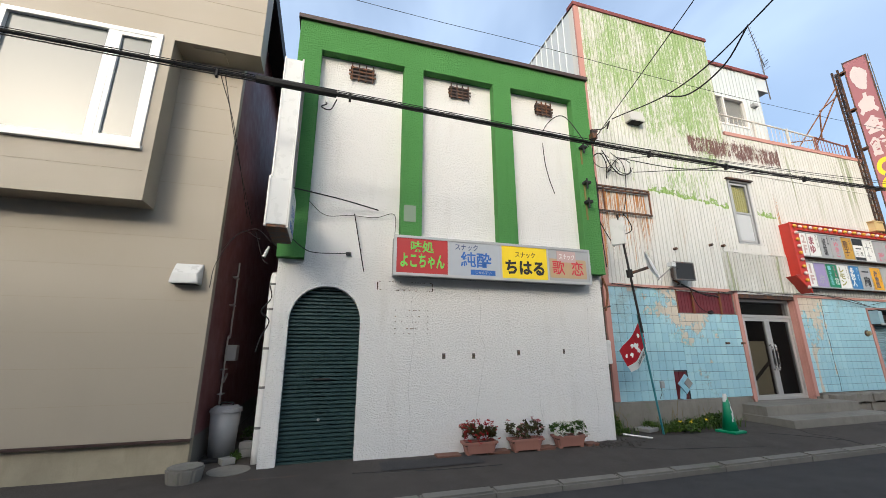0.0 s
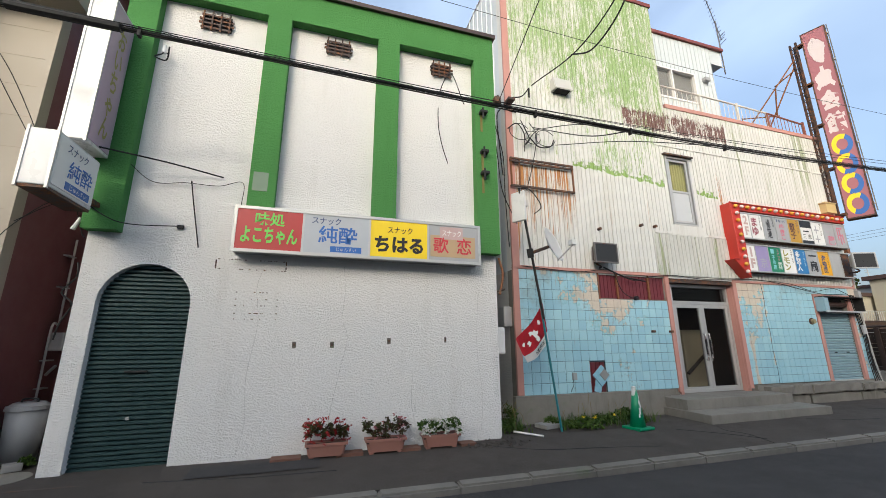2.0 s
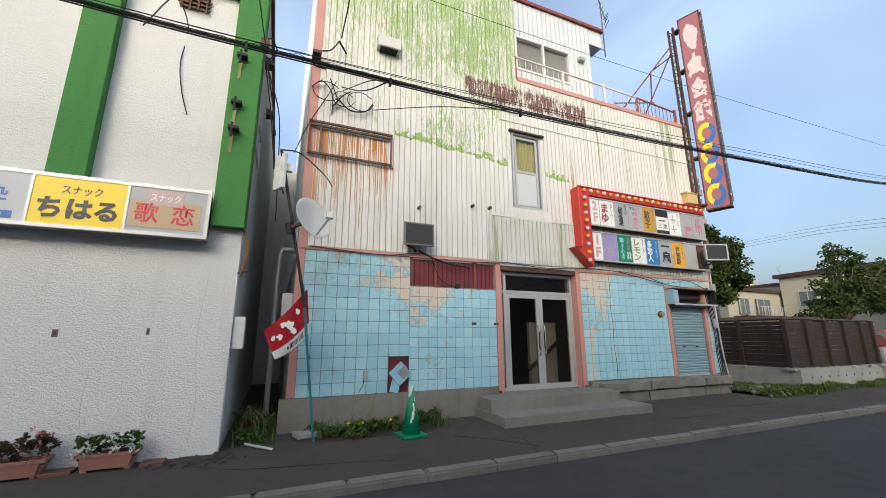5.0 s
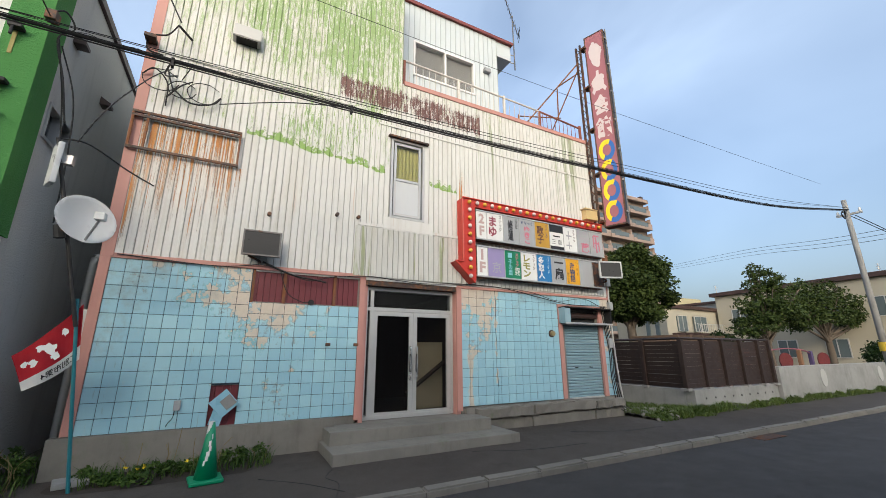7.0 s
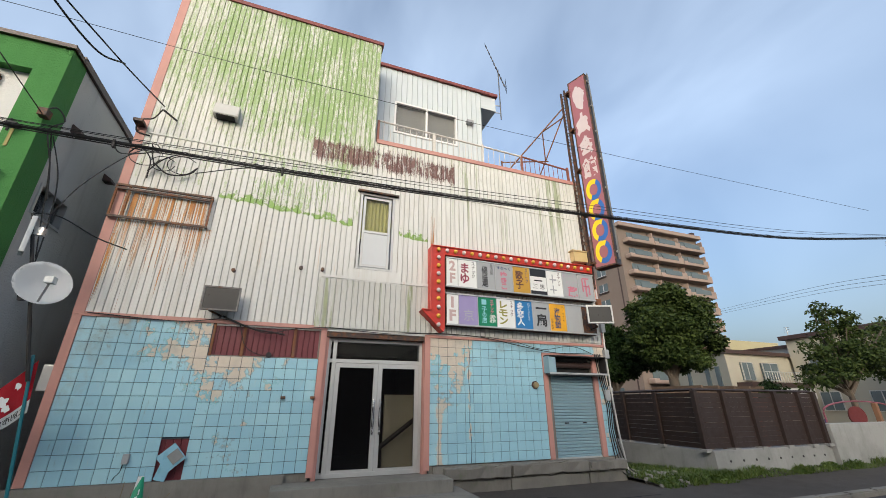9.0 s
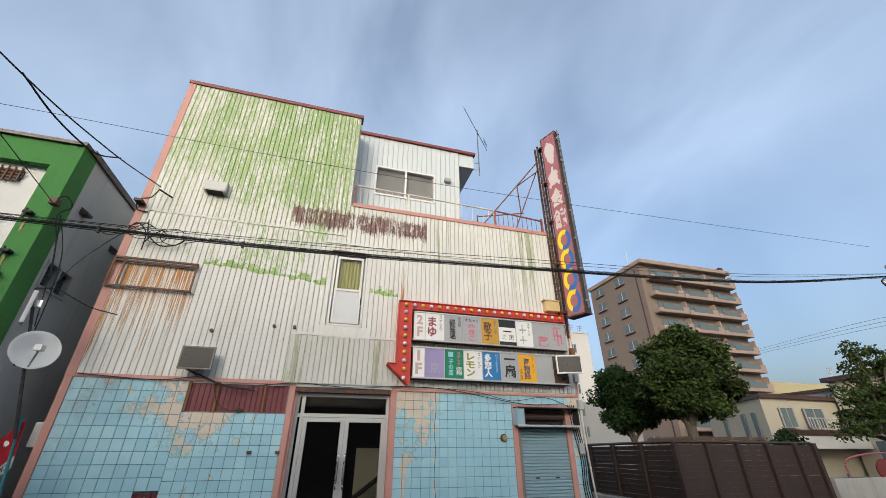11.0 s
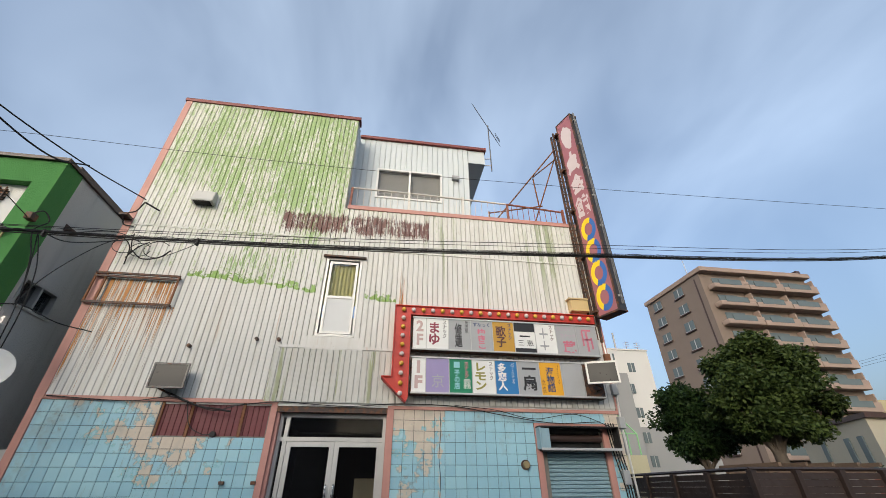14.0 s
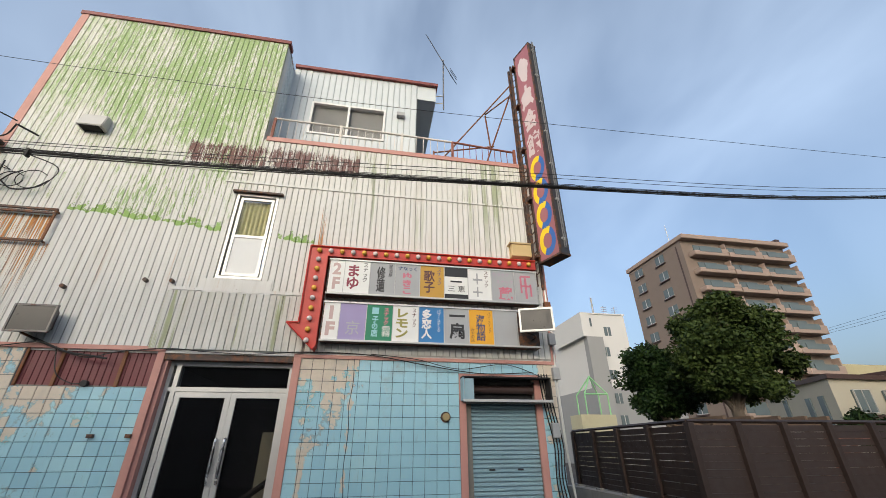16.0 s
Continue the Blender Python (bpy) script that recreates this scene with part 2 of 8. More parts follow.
M["pink"] = plain("faded_pink_paint", (0.50, 0.25, 0.21), 0.6, 0, 0.2, 5, 0.5)
M["red_trim"] = plain("dull_red_metal_trim", (0.21, 0.048, 0.04), 0.55, 0, 0.2, 5, 0.4)
M["brown_trim"] = plain("dark_brown_metal", (0.055, 0.03, 0.025), 0.45, 0, 0.2, 5, 0.2)
M["beige"] = plain("beige_siding", (0.345, 0.305, 0.245), 0.55, 0, 0.05, 1.2, 0.12, 0.1, 60)
M["maroon"] = plain("maroon_sheet", (0.17, 0.06, 0.062), 0.5, 0, 0.2, 2, 0.35)
M["alu"] = plain("aluminium", (0.50, 0.50, 0.49), 0.42, 0.5, 0.1, 8, 0.25)
M["white_pvc"] = plain("white_frame", (0.75, 0.75, 0.74), 0.4, 0, 0.06, 6, 0.15)
M["glass"] = glass_mat("window_glass")
M["glass_bright"] = Nodes("coated_pane").done((0.14, 0.155, 0.155), 0.05, 0.0, IOR=1.5)
M["glass_clear"] = glass_mat("clear_glass", (0.05, 0.055, 0.06), 0.04, 0.18)
M["lens"] = plain("dusty_lamp_glass", (0.022, 0.021, 0.02), 0.35, 0, 0.15, 6, 0.1)
M["blind"] = plain("grey_roller_blind", (0.38, 0.38, 0.36), 0.8, 0, 0.1, 5, 0.2)
# near-black colour that paints the shade inside hollows
M["dark"] = plain("void_shade", (0.012, 0.012, 0.012), 0.8, 0, 0.2, 5, 0.1)
M["foundation"] = concrete_mat("yellowed_cement", (0.36, 0.32, 0.235), (0.2, 0.175, 0.12), 0.25)
M["black"] = plain("black_rubber", (0.010, 0.010, 0.011), 0.7, 0, 0.2, 8, 0.1)
M["rust"] = metal_rust("rusted_iron", (0.16, 0.075, 0.045), 0.9)
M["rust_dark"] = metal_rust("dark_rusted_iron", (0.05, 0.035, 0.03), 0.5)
M["shutter"] = plain("dark_green_shutter", (0.030, 0.064, 0.066), 0.42, 0.15, 0.25, 2, 0.4)
M["sign_white"] = plain("sign_white_acrylic", (0.62, 0.63, 0.62), 0.3, 0, 0.05, 4, 0.1)
M["fence"] = plain("dark_brown_board", (0.028, 0.0155, 0.0115), 0.6, 0, 0.3, 4, 0.3)
# kept pale so the unseen terrace bounces fill light back
M["opposite"] = plain("opposite_house_wall", (0.72, 0.70, 0.66), 0.8, 0, 0.1, 2, 0.2)

# ---- small builders ----
def box(bm, x0, x1, y0, y1, z0, z1, bevel=0.0):
    v = [bm.verts.new((x, y, z)) for z in (z0, z1) for x, y in ((x0, y0), (x1, y0), (x1, y1), (x0, y1))]
    fs = [bm.faces.new([v[i] for i in q]) for q in ((3, 2, 1, 0), (4, 5, 6, 7), (0, 1, 5, 4), (1, 2, 6, 5), (2, 3, 7, 6), (3, 0, 4, 7))]
    if bevel:
        es = list({e for f in fs for e in f.edges})
        bmesh.ops.bevel(bm, geom=es, offset=bevel, segments=2, affect="EDGES", profile=0.6)
    return bm


def cube(x0, x1, y0, y1, z0, z1, bevel=0.0):
    return box(bmesh.new(), x0, x1, y0, y1, z0, z1, bevel)


def rod(bm, a, b, r, r2=None, seg=8):
    """A straight round bar from a to b."""
    a, b = Vector(a), Vector(b)
    m = Matrix.Translation((a + b) / 2) @ (b - a).to_track_quat("Z", "Y").to_matrix().to_4x4()
    bmesh.ops.create_cone(bm, cap_ends=True, segments=seg, radius1=r, radius2=r if r2 is None else r2, depth=(b - a).length, matrix=m)
    return bm


def disc_rod(bm, c, n, r, depth, seg=16):
    c, n = Vector(c), Vector(n).normalized()
    return rod(bm, c - n * depth / 2, c + n * depth / 2, r, None, seg)


def mesh_of(name, bm, material, smooth=False):
    me = bpy.data.meshes.new(name)
    bm.normal_update()
    bm.to_mesh(me)
    bm.free()
    if material:
        me.materials.append(material)
    if smooth:
        me.polygons.foreach_set("use_smooth", [True] * len(me.polygons))
    return me


def part(name, bm, material, parent, label="", smooth=False):
    """One mesh object under a thing or under a part, drawn in world places."""
    ob = new(name, mesh_of(name, bm, material, smooth))
    ob.parent = parent
    if parent.type == "EMPTY":
        ob.matrix_parent_inverse = parent.matrix_basis.inverted()
    return tagged(ob, label)


def thing(name, place, label, category, group="", kind=""):
    ob = new(name)
    ob.empty_display_size = 0.2
    ob.location = place
    ob.matrix_basis = Matrix.Translation(place)
    return tagged(ob, label, category, group, kind)


def solid(name, bm, material, label, category, group="", kind="", smooth=False):
    """A thing or piece of the setting that is a single mesh."""
    return tagged(new(name, mesh_of(name, bm, material, smooth)), label, category, group, kind)


def wall_with_holes(x0, x1, z0, z1, y0, y1, holes):
    """An upright wall along x between y0 and y1, with openings (hx0, hx1, hz0, hz1) that go through it."""
    xs = sorted({x0, x1, *[h[0] for h in holes], *[h[1] for h in holes]})
    zs = sorted({z0, z1, *[h[2] for h in holes], *[h[3] for h in holes]})
    bm = bmesh.new()
    for a, b in zip(xs, xs[1:]):
        run = None
        for c, d in zip(zs, zs[1:]):
            if any(h[0] <= a and b <= h[1] and h[2] <= c and d <= h[3] for h in holes):
                if run:
                    box(bm, a, b, y0, y1, *run)
                run = None
            else:
                run = (run[0], d) if run else (c, d)
        if run:
            box(bm, a, b, y0, y1, *run)
    bmesh.ops.remove_doubles(bm, verts=bm.verts, dist=1e-5)
    inner = [f for f in bm.faces if len([g for g in bm.faces if g is not f and set(g.verts) == set(f.verts)])] if len(bm.faces) < 400 else []
    if inner:
        bmesh.ops.delete(bm, geom=inner, context="FACES_ONLY")
    return bm


def corrugated(x0, x1, z0, z1, y, pitch=0.09, depth=0.018, holes=(), axis="x"):
    """Ribbed sheet: flat pans with narrow raised ribs, cut round openings. Along x at y, or along y at x=y."""
    bm = bmesh.new()
    n = max(1, round((x1 - x0) / pitch))
    p = (x1 - x0) / n
    prof = []
    for i in range(n):
        a = x0 + i * p
        prof += [(a, 0.0), (a + p * 0.86, 0.0), (a + p * 0.89, depth), (a + p * 0.96, depth)]
    prof.append((x1, 0.0))
    cuts = sorted({z0, z1, *[h[2] for h in holes], *[h[3] for h in holes]})
    cuts = [z for z in cuts if z0 <= z <= z1]
    def at(u, d, z):
        return (u, y + d, z) if axis == "x" else (y - d, u, z)
    for c, d in zip(cuts, cuts[1:]):
        lows = [bm.verts.new(at(u, k, c)) for u, k in prof]
        ups = [bm.verts.new(at(u, k, d)) for u, k in prof]
        for i in range(len(prof) - 1):
            mid = (prof[i][0] + prof[i + 1][0]) / 2
            if any(h[0] < mid < h[1] and h[2] <= c and d <= h[3] for h in holes):
                continue
            bm.faces.new((lows[i], lows[i + 1], ups[i + 1], ups[i]))
    return bm


def lettering(body, rect, depth_at, material, parent, weight=0.0, plane="y", mirror=False, name="lettering", fit=True):
    """Raised characters of the built-in font, spread over the rectangle (u0, u1, v0, v1) of an upright plane."""
    c = bpy.data.curves.new("text", "FONT")
    c.body, c.align_x, c.resolution_u, c.offset, c.space_line = body, "CENTER", 2, weight, 0.92
    o = new("text", c)
    dg = bpy.context.evaluated_depsgraph_get()
    me = bpy.data.meshes.new_from_object(o.evaluated_get(dg))
    bpy.data.objects.remove(o)
    bpy.data.curves.remove(c)
    bm = bmesh.new()
    bm.from_mesh(me)
    bpy.data.meshes.remove(me)
    if not bm.verts:
        return None
    us, vs = [v.co.x for v in bm.verts], [v.co.y for v in bm.verts]
    ua, ub, va, vb = min(us), max(us), min(vs), max(vs)
    u0, u1, v0, v1 = rect
    for v in bm.verts:
        s, t = (v.co.x - ua) / (ub - ua), (v.co.y - va) / (vb - va)
        if mirror:
            s = 1 - s
        u, w = u0 + s * (u1 - u0), v0 + t * (v1 - v0)
        v.co = (u, depth_at, w) if plane == "y" else (depth_at, u, w)
    return part(name, bm, material, parent)


def smooth_path(pts, steps=8):
    """Points along a smooth curve through the given ones."""
    p = [Vector(q) for q in pts]
    if len(p) == 2:
        return p
    p = [p[0] * 2 - p[1], *p, p[-1] * 2 - p[-2]]
    out = []
    for i in range(1, len(p) - 2):
        a, b, c, d = p[i - 1:i + 3]
        for k in range(steps):
            t = k / steps
            out.append(0.5 * (2 * b + (c - a) * t + (2 * a - 5 * b + 4 * c - d) * t * t + (3 * b - a - 3 * c + d) * t ** 3))
    return out + [p[-2]]


def tube(pts, r, steps=8, seg=6, bm=None, r_end=None):
    """A round cable, pipe or branch along a smooth path."""
    bm = bm or bmesh.new()
    path = smooth_path(pts, steps)
    rings = []
    up = Vector((0, 0, 1))
    for i, q in enumerate(path):
        d = (path[min(i + 1, len(path) - 1)] - path[max(i - 1, 0)]).normalized()
        s = d.cross(up if abs(d.z) < 0.95 else Vector((1, 0, 0))).normalized()
        t = s.cross(d)
        rr = r if r_end is None else r + (r_end - r) * i / (len(path) - 1)
        rings.append([bm.verts.new(q + (s * math.cos(2 * math.pi * k / seg) + t * math.sin(2 * math.pi * k / seg)) * rr) for k in range(seg)])
    for a, b in zip(rings, rings[1:]):
        for k in range(seg):
            bm.faces.new((a[k], a[(k + 1) % seg], b[(k + 1) % seg], b[k]))
    bm.faces.new(rings[0][::-1])
    bm.faces.new(rings[-1])
    return bm


def frame_bars(bm, x0, x1, z0, z1, y0, y1, w, mullions=(), rails=()):
    """An upright rectangular frame of bars, with posts at the xs of mullions and bars at the zs of rails."""
    box(bm, x0, x0 + w, y0, y1, z0, z1)
    box(bm, x1 - w, x1, y0, y1, z0, z1)
    box(bm, x0 + w, x1 - w, y0, y1, z0, z0 + w)
    box(bm, x0 + w, x1 - w, y0, y1, z1 - w, z1)
    for m in mullions:
        box(bm, m - w / 2, m + w / 2, y0, y1, z0 + w, z1 - w)
    for r in rails:
        box(bm, x0 + w, x1 - w, y0 + 0.002, y1 - 0.002, r - w / 2, r + w / 2)
    return bm


def turn_z(bm, centre, degrees):
    bmesh.ops.rotate(bm, cent=centre, matrix=Matrix.Rotation(radians(degrees), 3, "Z"), verts=bm.verts)
    return bm


def leaves(bm, rnd, centre, size, count, leaf, lumps=14, shell=0.55, droop=0.3):
    """Scatters small folded leaves over uneven clumps inside an ellipsoid."""
    c, s = Vector(centre), Vector(size)
    cl = []
    for _ in range(lumps):
        d = Vector((rnd.gauss(0, 1), rnd.gauss(0, 1), rnd.gauss(0, 1))).normalized()
        k = shell + (1 - shell) * rnd.random()
        cl.append((c + Vector((d.x * s.x, d.y * s.y, d.z * s.z)) * k * 0.72, rnd.uniform(0.14, 0.34)))
    for _ in range(count):
        q, r = rnd.choice(cl)
        d = Vector((rnd.gauss(0, 1), rnd.gauss(0, 1), rnd.gauss(0, 1))).normalized() * rnd.random() ** 0.35
        p = q + Vector((d.x * s.x, d.y * s.y, d.z * s.z * 0.85)) * r
        a = Vector((rnd.gauss(0, 1), rnd.gauss(0, 1), rnd.gauss(0, 0.6) - droop)).normalized()
        b = a.cross(Vector((rnd.gauss(0, 1), rnd.gauss(0, 1), rnd.gauss(0, 1)))).normalized()
        l = leaf * rnd.uniform(0.6, 1.3)
        v = [bm.verts.new(p + o) for o in (Vector(), a * l * 0.5 + b * l * 0.28, a * l, a * l * 0.5 - b * l * 0.28)]
        bm.faces.new(v)
    return bm


def blades(bm, rnd, x0, x1, y0, y1, z, count, tall, wide=0.012):
    """Grass blades: bent, tapered strips."""
    for _ in range(count):
        x, y = rnd.uniform(x0, x1), rnd.uniform(y0, y1)
        h, a = tall * rnd.uniform(0.35, 1.2), rnd.uniform(0, 6.28)
        d = Vector((math.cos(a), math.sin(a), 0))
        s = Vector((-d.y, d.x, 0)) * wide
        p = Vector((x, y, z(x, y) if callable(z) else z))
        m = p + d * h * 0.25 + Vector((0, 0, h * 0.6))
        e = p + d * h * 0.75 + Vector((0, 0, h * 0.85))
        v = [bm.verts.new(q) for q in (p - s, p + s, m + s * 0.7, m - s * 0.7, e)]
        bm.faces.new(v[:4])
        bm.faces.new((v[3], v[2], v[4]))
    return bm


def ink(name, colour, rough=0.4):
    return plain(name, colour, rough, 0, 0.1, 6, 0.08, 0.02)

# ---- ground ----
W, G, B = 6.44, 6.27, 7.37          # front planes: white house, its green frame, tiled building
def sheet(x0, x1, y0, y1, height, nx, ny):
    bm = bmesh.new()
    g = [[bm.verts.new((x0 + (x1 - x0) * i / nx, y0 + (y1 - y0) * j / ny, height(x0 + (x1 - x0) * i / nx, y0 + (y1 - y0) * j / ny))) for i in range(nx + 1)] for j in range(ny + 1)]
    for j in range(ny):
        for i in range(nx):
            bm.faces.new((g[j][i], g[j][i + 1], g[j + 1][i + 1], g[j + 1][i]))
    return bm

solid("ground", sheet(-1500, 1500, -1500, 1500, lambda x, y: -0.30, 4, 4), M["walkway"], "flat ground reaching the horizon", "ground", kind="structure")
solid("road", cube(-60, 140, -4.5, 4.80, -0.5, -0.19), M["asphalt"], "dark grey worn asphalt road", "road", kind="structure")
def pave_z(x, y):
    k = min(max((y - 4.95) / 1.5, 0), 1)
    return -0.105 + 0.05 * k + 0.012 * min(max(x - 4, -5), 14) / 10 + 0.012 * noise.noise((x * 0.8, y * 0.8, 0)) * min(k * 3, 1)
solid("pavement", sheet(-14, 60, 4.95, 16, pave_z, 260, 40), M["walkway"], "patched dark asphalt pavement", "pavement", kind="structure")

# ---- white house with green frame ----
white = thing("white_bar_house", (2.2, 9, -0.1), "white rough-cast two-storey bar building with a green painted frame", "building")
XL, XR, ROOF = -0.75, 5.2, 7.40
def arch_wall():
    """The front wall with the arched shutter opening cut through."""
    bm = bmesh.new()
    ax0, ax1, spring, cx, r = -0.52, 0.56, 1.97, 0.02, 0.54
    arc = [(cx + r * math.cos(a), spring + r * math.sin(a)) for a in [math.pi - math.pi * i / 24 for i in range(25)]]
    ring = [(XL, -0.3), (ax0, -0.3), *arc, (ax1, -0.3), (XR, -0.3), (XR, ROOF), (XL, ROOF)]
    front = [bm.verts.new((x, W, z)) for x, z in ring]
    f = bm.faces.new(front)
    ext = bmesh.ops.extrude_face_region(bm, geom=[f])
    for v in ext["geom"]:
        if isinstance(v, bmesh.types.BMVert):
            v.co.y += 0.22
    bmesh.ops.recalc_face_normals(bm, faces=bm.faces)
    bmesh.ops.triangulate(bm, faces=[f for f in bm.faces if len(f.verts) > 4])
    return bm
part("front_wall", arch_wall(), M["stucco"], white, "white rough-cast front wall")
side = wall_with_holes(W + 0.22, 15.0, -0.3, ROOF, 5.0, 5.2, [(6.85, 7.75, 4.45, 5.0)])
bmesh.ops.transform(side, matrix=Matrix(((0, 1, 0, 0), (1, 0, 0, 0), (0, 0, 1, 0), (0, 0, 0, 1))), verts=side.verts)
bmesh.ops.reverse_faces(side, faces=side.faces)
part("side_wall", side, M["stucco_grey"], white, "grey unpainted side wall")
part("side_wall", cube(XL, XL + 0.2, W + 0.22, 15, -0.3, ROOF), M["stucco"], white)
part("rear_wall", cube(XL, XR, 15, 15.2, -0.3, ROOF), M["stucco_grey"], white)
part("roof", cube(XL, XR, W, 15.2, ROOF, ROOF + 0.06), M["brown_trim"], white)
for name, x0, x1, z0, z1 in (("frame_band", XL - 0.02, XR + 0.02, 6.78, 7.34), ("pilaster", XL - 0.02, -0.37, 2.92, 6.78), ("pilaster", 1.14, 1.51, 3.2, 6.78),
                             ("pilaster", 2.97, 3.36, 3.2, 6.78), ("pilaster", 4.81, XR + 0.02, 2.94, 6.78)):
    part(name, cube(x0, x1, G, W + (0.3 if x0 < 0 or x1 > 5 else 0), z0, z1), M["green"], white, "green painted " + name.replace("_", " "))
part("fascia", cube(XL - 0.06, XR + 0.06, G - 0.06, W + 0.1, 7.34, 7.42), M["brown_trim"], white, "dark brown roof edge")
part("fascia", cube(XR, XR + 0.06, W + 0.1, 15.2, 7.34, 7.48), M["brown_trim"], white)

# ---- tiled building ----
tiled = thing("tiled_bar_building", (11.4, 11, 0), "old bar building with blue tiles below algae-stained white sheet", "building")
XA, XM, XB = 6.0, 10.72, 16.85
TOP, PAR = 10.85, 7.62
upper_holes = [(10.52, 11.28, 4.28, 6.1)]
part("front_wall", wall_with_holes(XA, XB, 2.9, PAR, B, B + 0.2, upper_holes), M["siding_clean"], tiled)
part("front_wall", cube(XA, XM, B, B + 0.2, PAR, TOP), M["siding_clean"], tiled)
part("cladding", corrugated(XA + 0.16, XM, 2.98, TOP - 0.06, B - 0.036, 0.118, 0.03, upper_holes), M["siding"], tiled, "algae-stained white ribbed sheet")
part("cladding", corrugated(XM, XB - 0.02, 2.98, PAR - 0.06, B - 0.036, 0.118, 0.03, upper_holes), M["siding"], tiled, "algae-stained white ribbed sheet")
part("corner_trim", cube(XA, XA + 0.16, B - 0.05, B, 2.95, TOP - 0.06), M["pink"], tiled, "faded pink corner strip")
part("roof_trim", cube(XA - 0.03, XM + 0.05, B - 0.07, B + 0.22, TOP - 0.06, TOP + 0.05), M["red_trim"], tiled, "dull red roof edge")
part("parapet_cap", cube(XM + 0.05, XB, B - 0.06, B + 0.22, PAR - 0.06, PAR + 0.05), M["pink"], tiled, "faded pink parapet cap")
part("side_wall", corrugated(B + 0.2, 15, 2.9, TOP, XA, 0.3, 0.02, (), "y"), M["pale_sheet"], tiled, "grey ribbed side wall")
part("side_wall", cube(XA, XA + 0.2, B + 0.2, 15, -0.3, 2.9), M["stucco_grey"], tiled)
part("side_wall", corrugated(B + 0.2, 15, PAR, TOP, XM, 0.2, -0.02, (), "y"), M["pale_sheet"], tiled, "pale ribbed return wall")
part("side_wall", cube(XB - 0.2, XB, B + 0.2, 15, -0.3, PAR), M["siding_clean"], tiled)
part("rear_wall", cube(XA, XB, 15, 15.2, -0.3, PAR), M["siding_clean"], tiled)
part("roof", cube(XM, XB, B + 0.2, 15, PAR - 0.15, PAR - 0.08), M["concrete"], tiled)
part("roof", cube(XA, XM, B, 15, TOP - 0.1, TOP - 0.02), M["concrete"], tiled)
PY = 8.25
pw = (11.36, 13.28, 8.72, 9.79)
part("penthouse_wall", wall_with_holes(XM, 14.15, PAR - 0.1, 11.0, PY, PY + 0.2, [pw]), M["pale_sheet"], tiled)
part("penthouse_cladding", corrugated(XM, 14.15, PAR - 0.05, 11.0, PY - 0.03, 0.16, 0.026, [pw]), M["pale_sheet"], tiled, "pale ribbed penthouse wall")
part("penthouse_wall", cube(13.95, 14.15, PY + 0.2, 14, PAR - 0.1, 11.0), M["pale_sheet"], tiled)
part("penthouse_roof", cube(XM, 14.75, PY - 0.1, 14, 11.0, 11.1), M["red_trim"], tiled, "dull red roof edge")
part("penthouse_eave", cube(14.15, 14.7, PY - 0.01, 14, 10.45, 11.0), M["pale_sheet"], tiled)

# ground floor of the tiled building
for x0, x1 in ((XA, 9.99), (12.22, XB)):
    holes = [(15.22, 16.42, 0.3, 2.66)] if x0 > 12 else [(8.08, 9.93, 2.38, 2.9), (7.66, 8.07, 0.3, 1.03)]
    part("ground_floor_wall", wall_with_holes(x0, x1, 0.0, 2.9, B + 0.02, B + 0.2, holes), M["concrete"], tiled)
part("plinth", cube(5.9, 9.6, B - 0.12, B + 0.02, -0.3, 0.44), M["concrete"], tiled, "grey concrete plinth")
part("plinth", cube(12.3, XB + 0.05, B - 0.06, B + 0.02, -0.3, 0.42), M["concrete"], tiled, "cracked grey concrete plinth")
rpl = random.Random(44)
px = 12.5
while px < XB:
    w_ = rpl.uniform(1.0, 2.1)
    e_ = min(px + w_, XB + 0.06)
    for z0, z1, out in ((-0.3, 0.19 + rpl.uniform(-0.05, 0.04), 0.10), (0.20, 0.40 + rpl.uniform(-0.03, 0.01), 0.17)):
        q_ = cube(px, e_ - rpl.uniform(0.006, 0.03), B - out - rpl.uniform(0, 0.07), B - 0.05, z0, z1)
        bmesh.ops.bevel(q_, geom=list(q_.edges), offset=0.018, segments=1, affect="EDGES")
        bmesh.ops.subdivide_edges(q_, edges=[e for e in q_.edges if abs(e.verts[0].co.x - e.verts[1].co.x) > 0.5], cuts=7)
        for v in q_.verts:
            v.co += Vector((rpl.uniform(-0.02, 0.02), rpl.uniform(-0.03, 0.015), rpl.uniform(-0.02, 0.016)))
        part("plinth_block", q_, M["kerb"], tiled, "crumbling concrete block")
    px = e_

# steps
solid("entrance_steps", box(cube(9.36, 12.74, 6.18, B + 0.25, -0.3, 0.10, 0.012), 9.42, 12.48, 6.72, B + 0.25, 0.09, 0.30, 0.012), M["concrete"], "two worn grey concrete entrance steps", "steps", kind="structure")

# ---- left house ----
left = thing("beige_house", (-4, 9, -0.1), "beige sided house with a projecting window bay and maroon side", "building")
LX, LY = -1.63, 6.5
part("front_wall", cube(-14, LX, LY, LY + 0.2, 0.36, 8.05), M["beige"], left)
part("foundation", cube(-14, LX, LY + 0.06, LY + 0.2, -0.3, 0.36), M["foundation"], left, "cracked cement foundation")
part("side_wall", cube(LX - 0.2, LX, LY + 0.2, 15, 0.36, 8.05), M["maroon"], left, "maroon side wall")
part("side_foundation", cube(LX - 0.2, LX, LY + 0.2, 15, -0.3, 0.36), M["concrete"], left)
BAY = 6.06
part("bay", wall_with_holes(-14, -2.55, 3.56, 8.05, BAY, BAY + 0.15, [(-4.62, -2.73, 4.38, 6.22)]), M["beige"], left)
part("bay", cube(-2.70, -2.55, BAY + 0.15, LY, 3.56, 6.3), M["beige"], left)
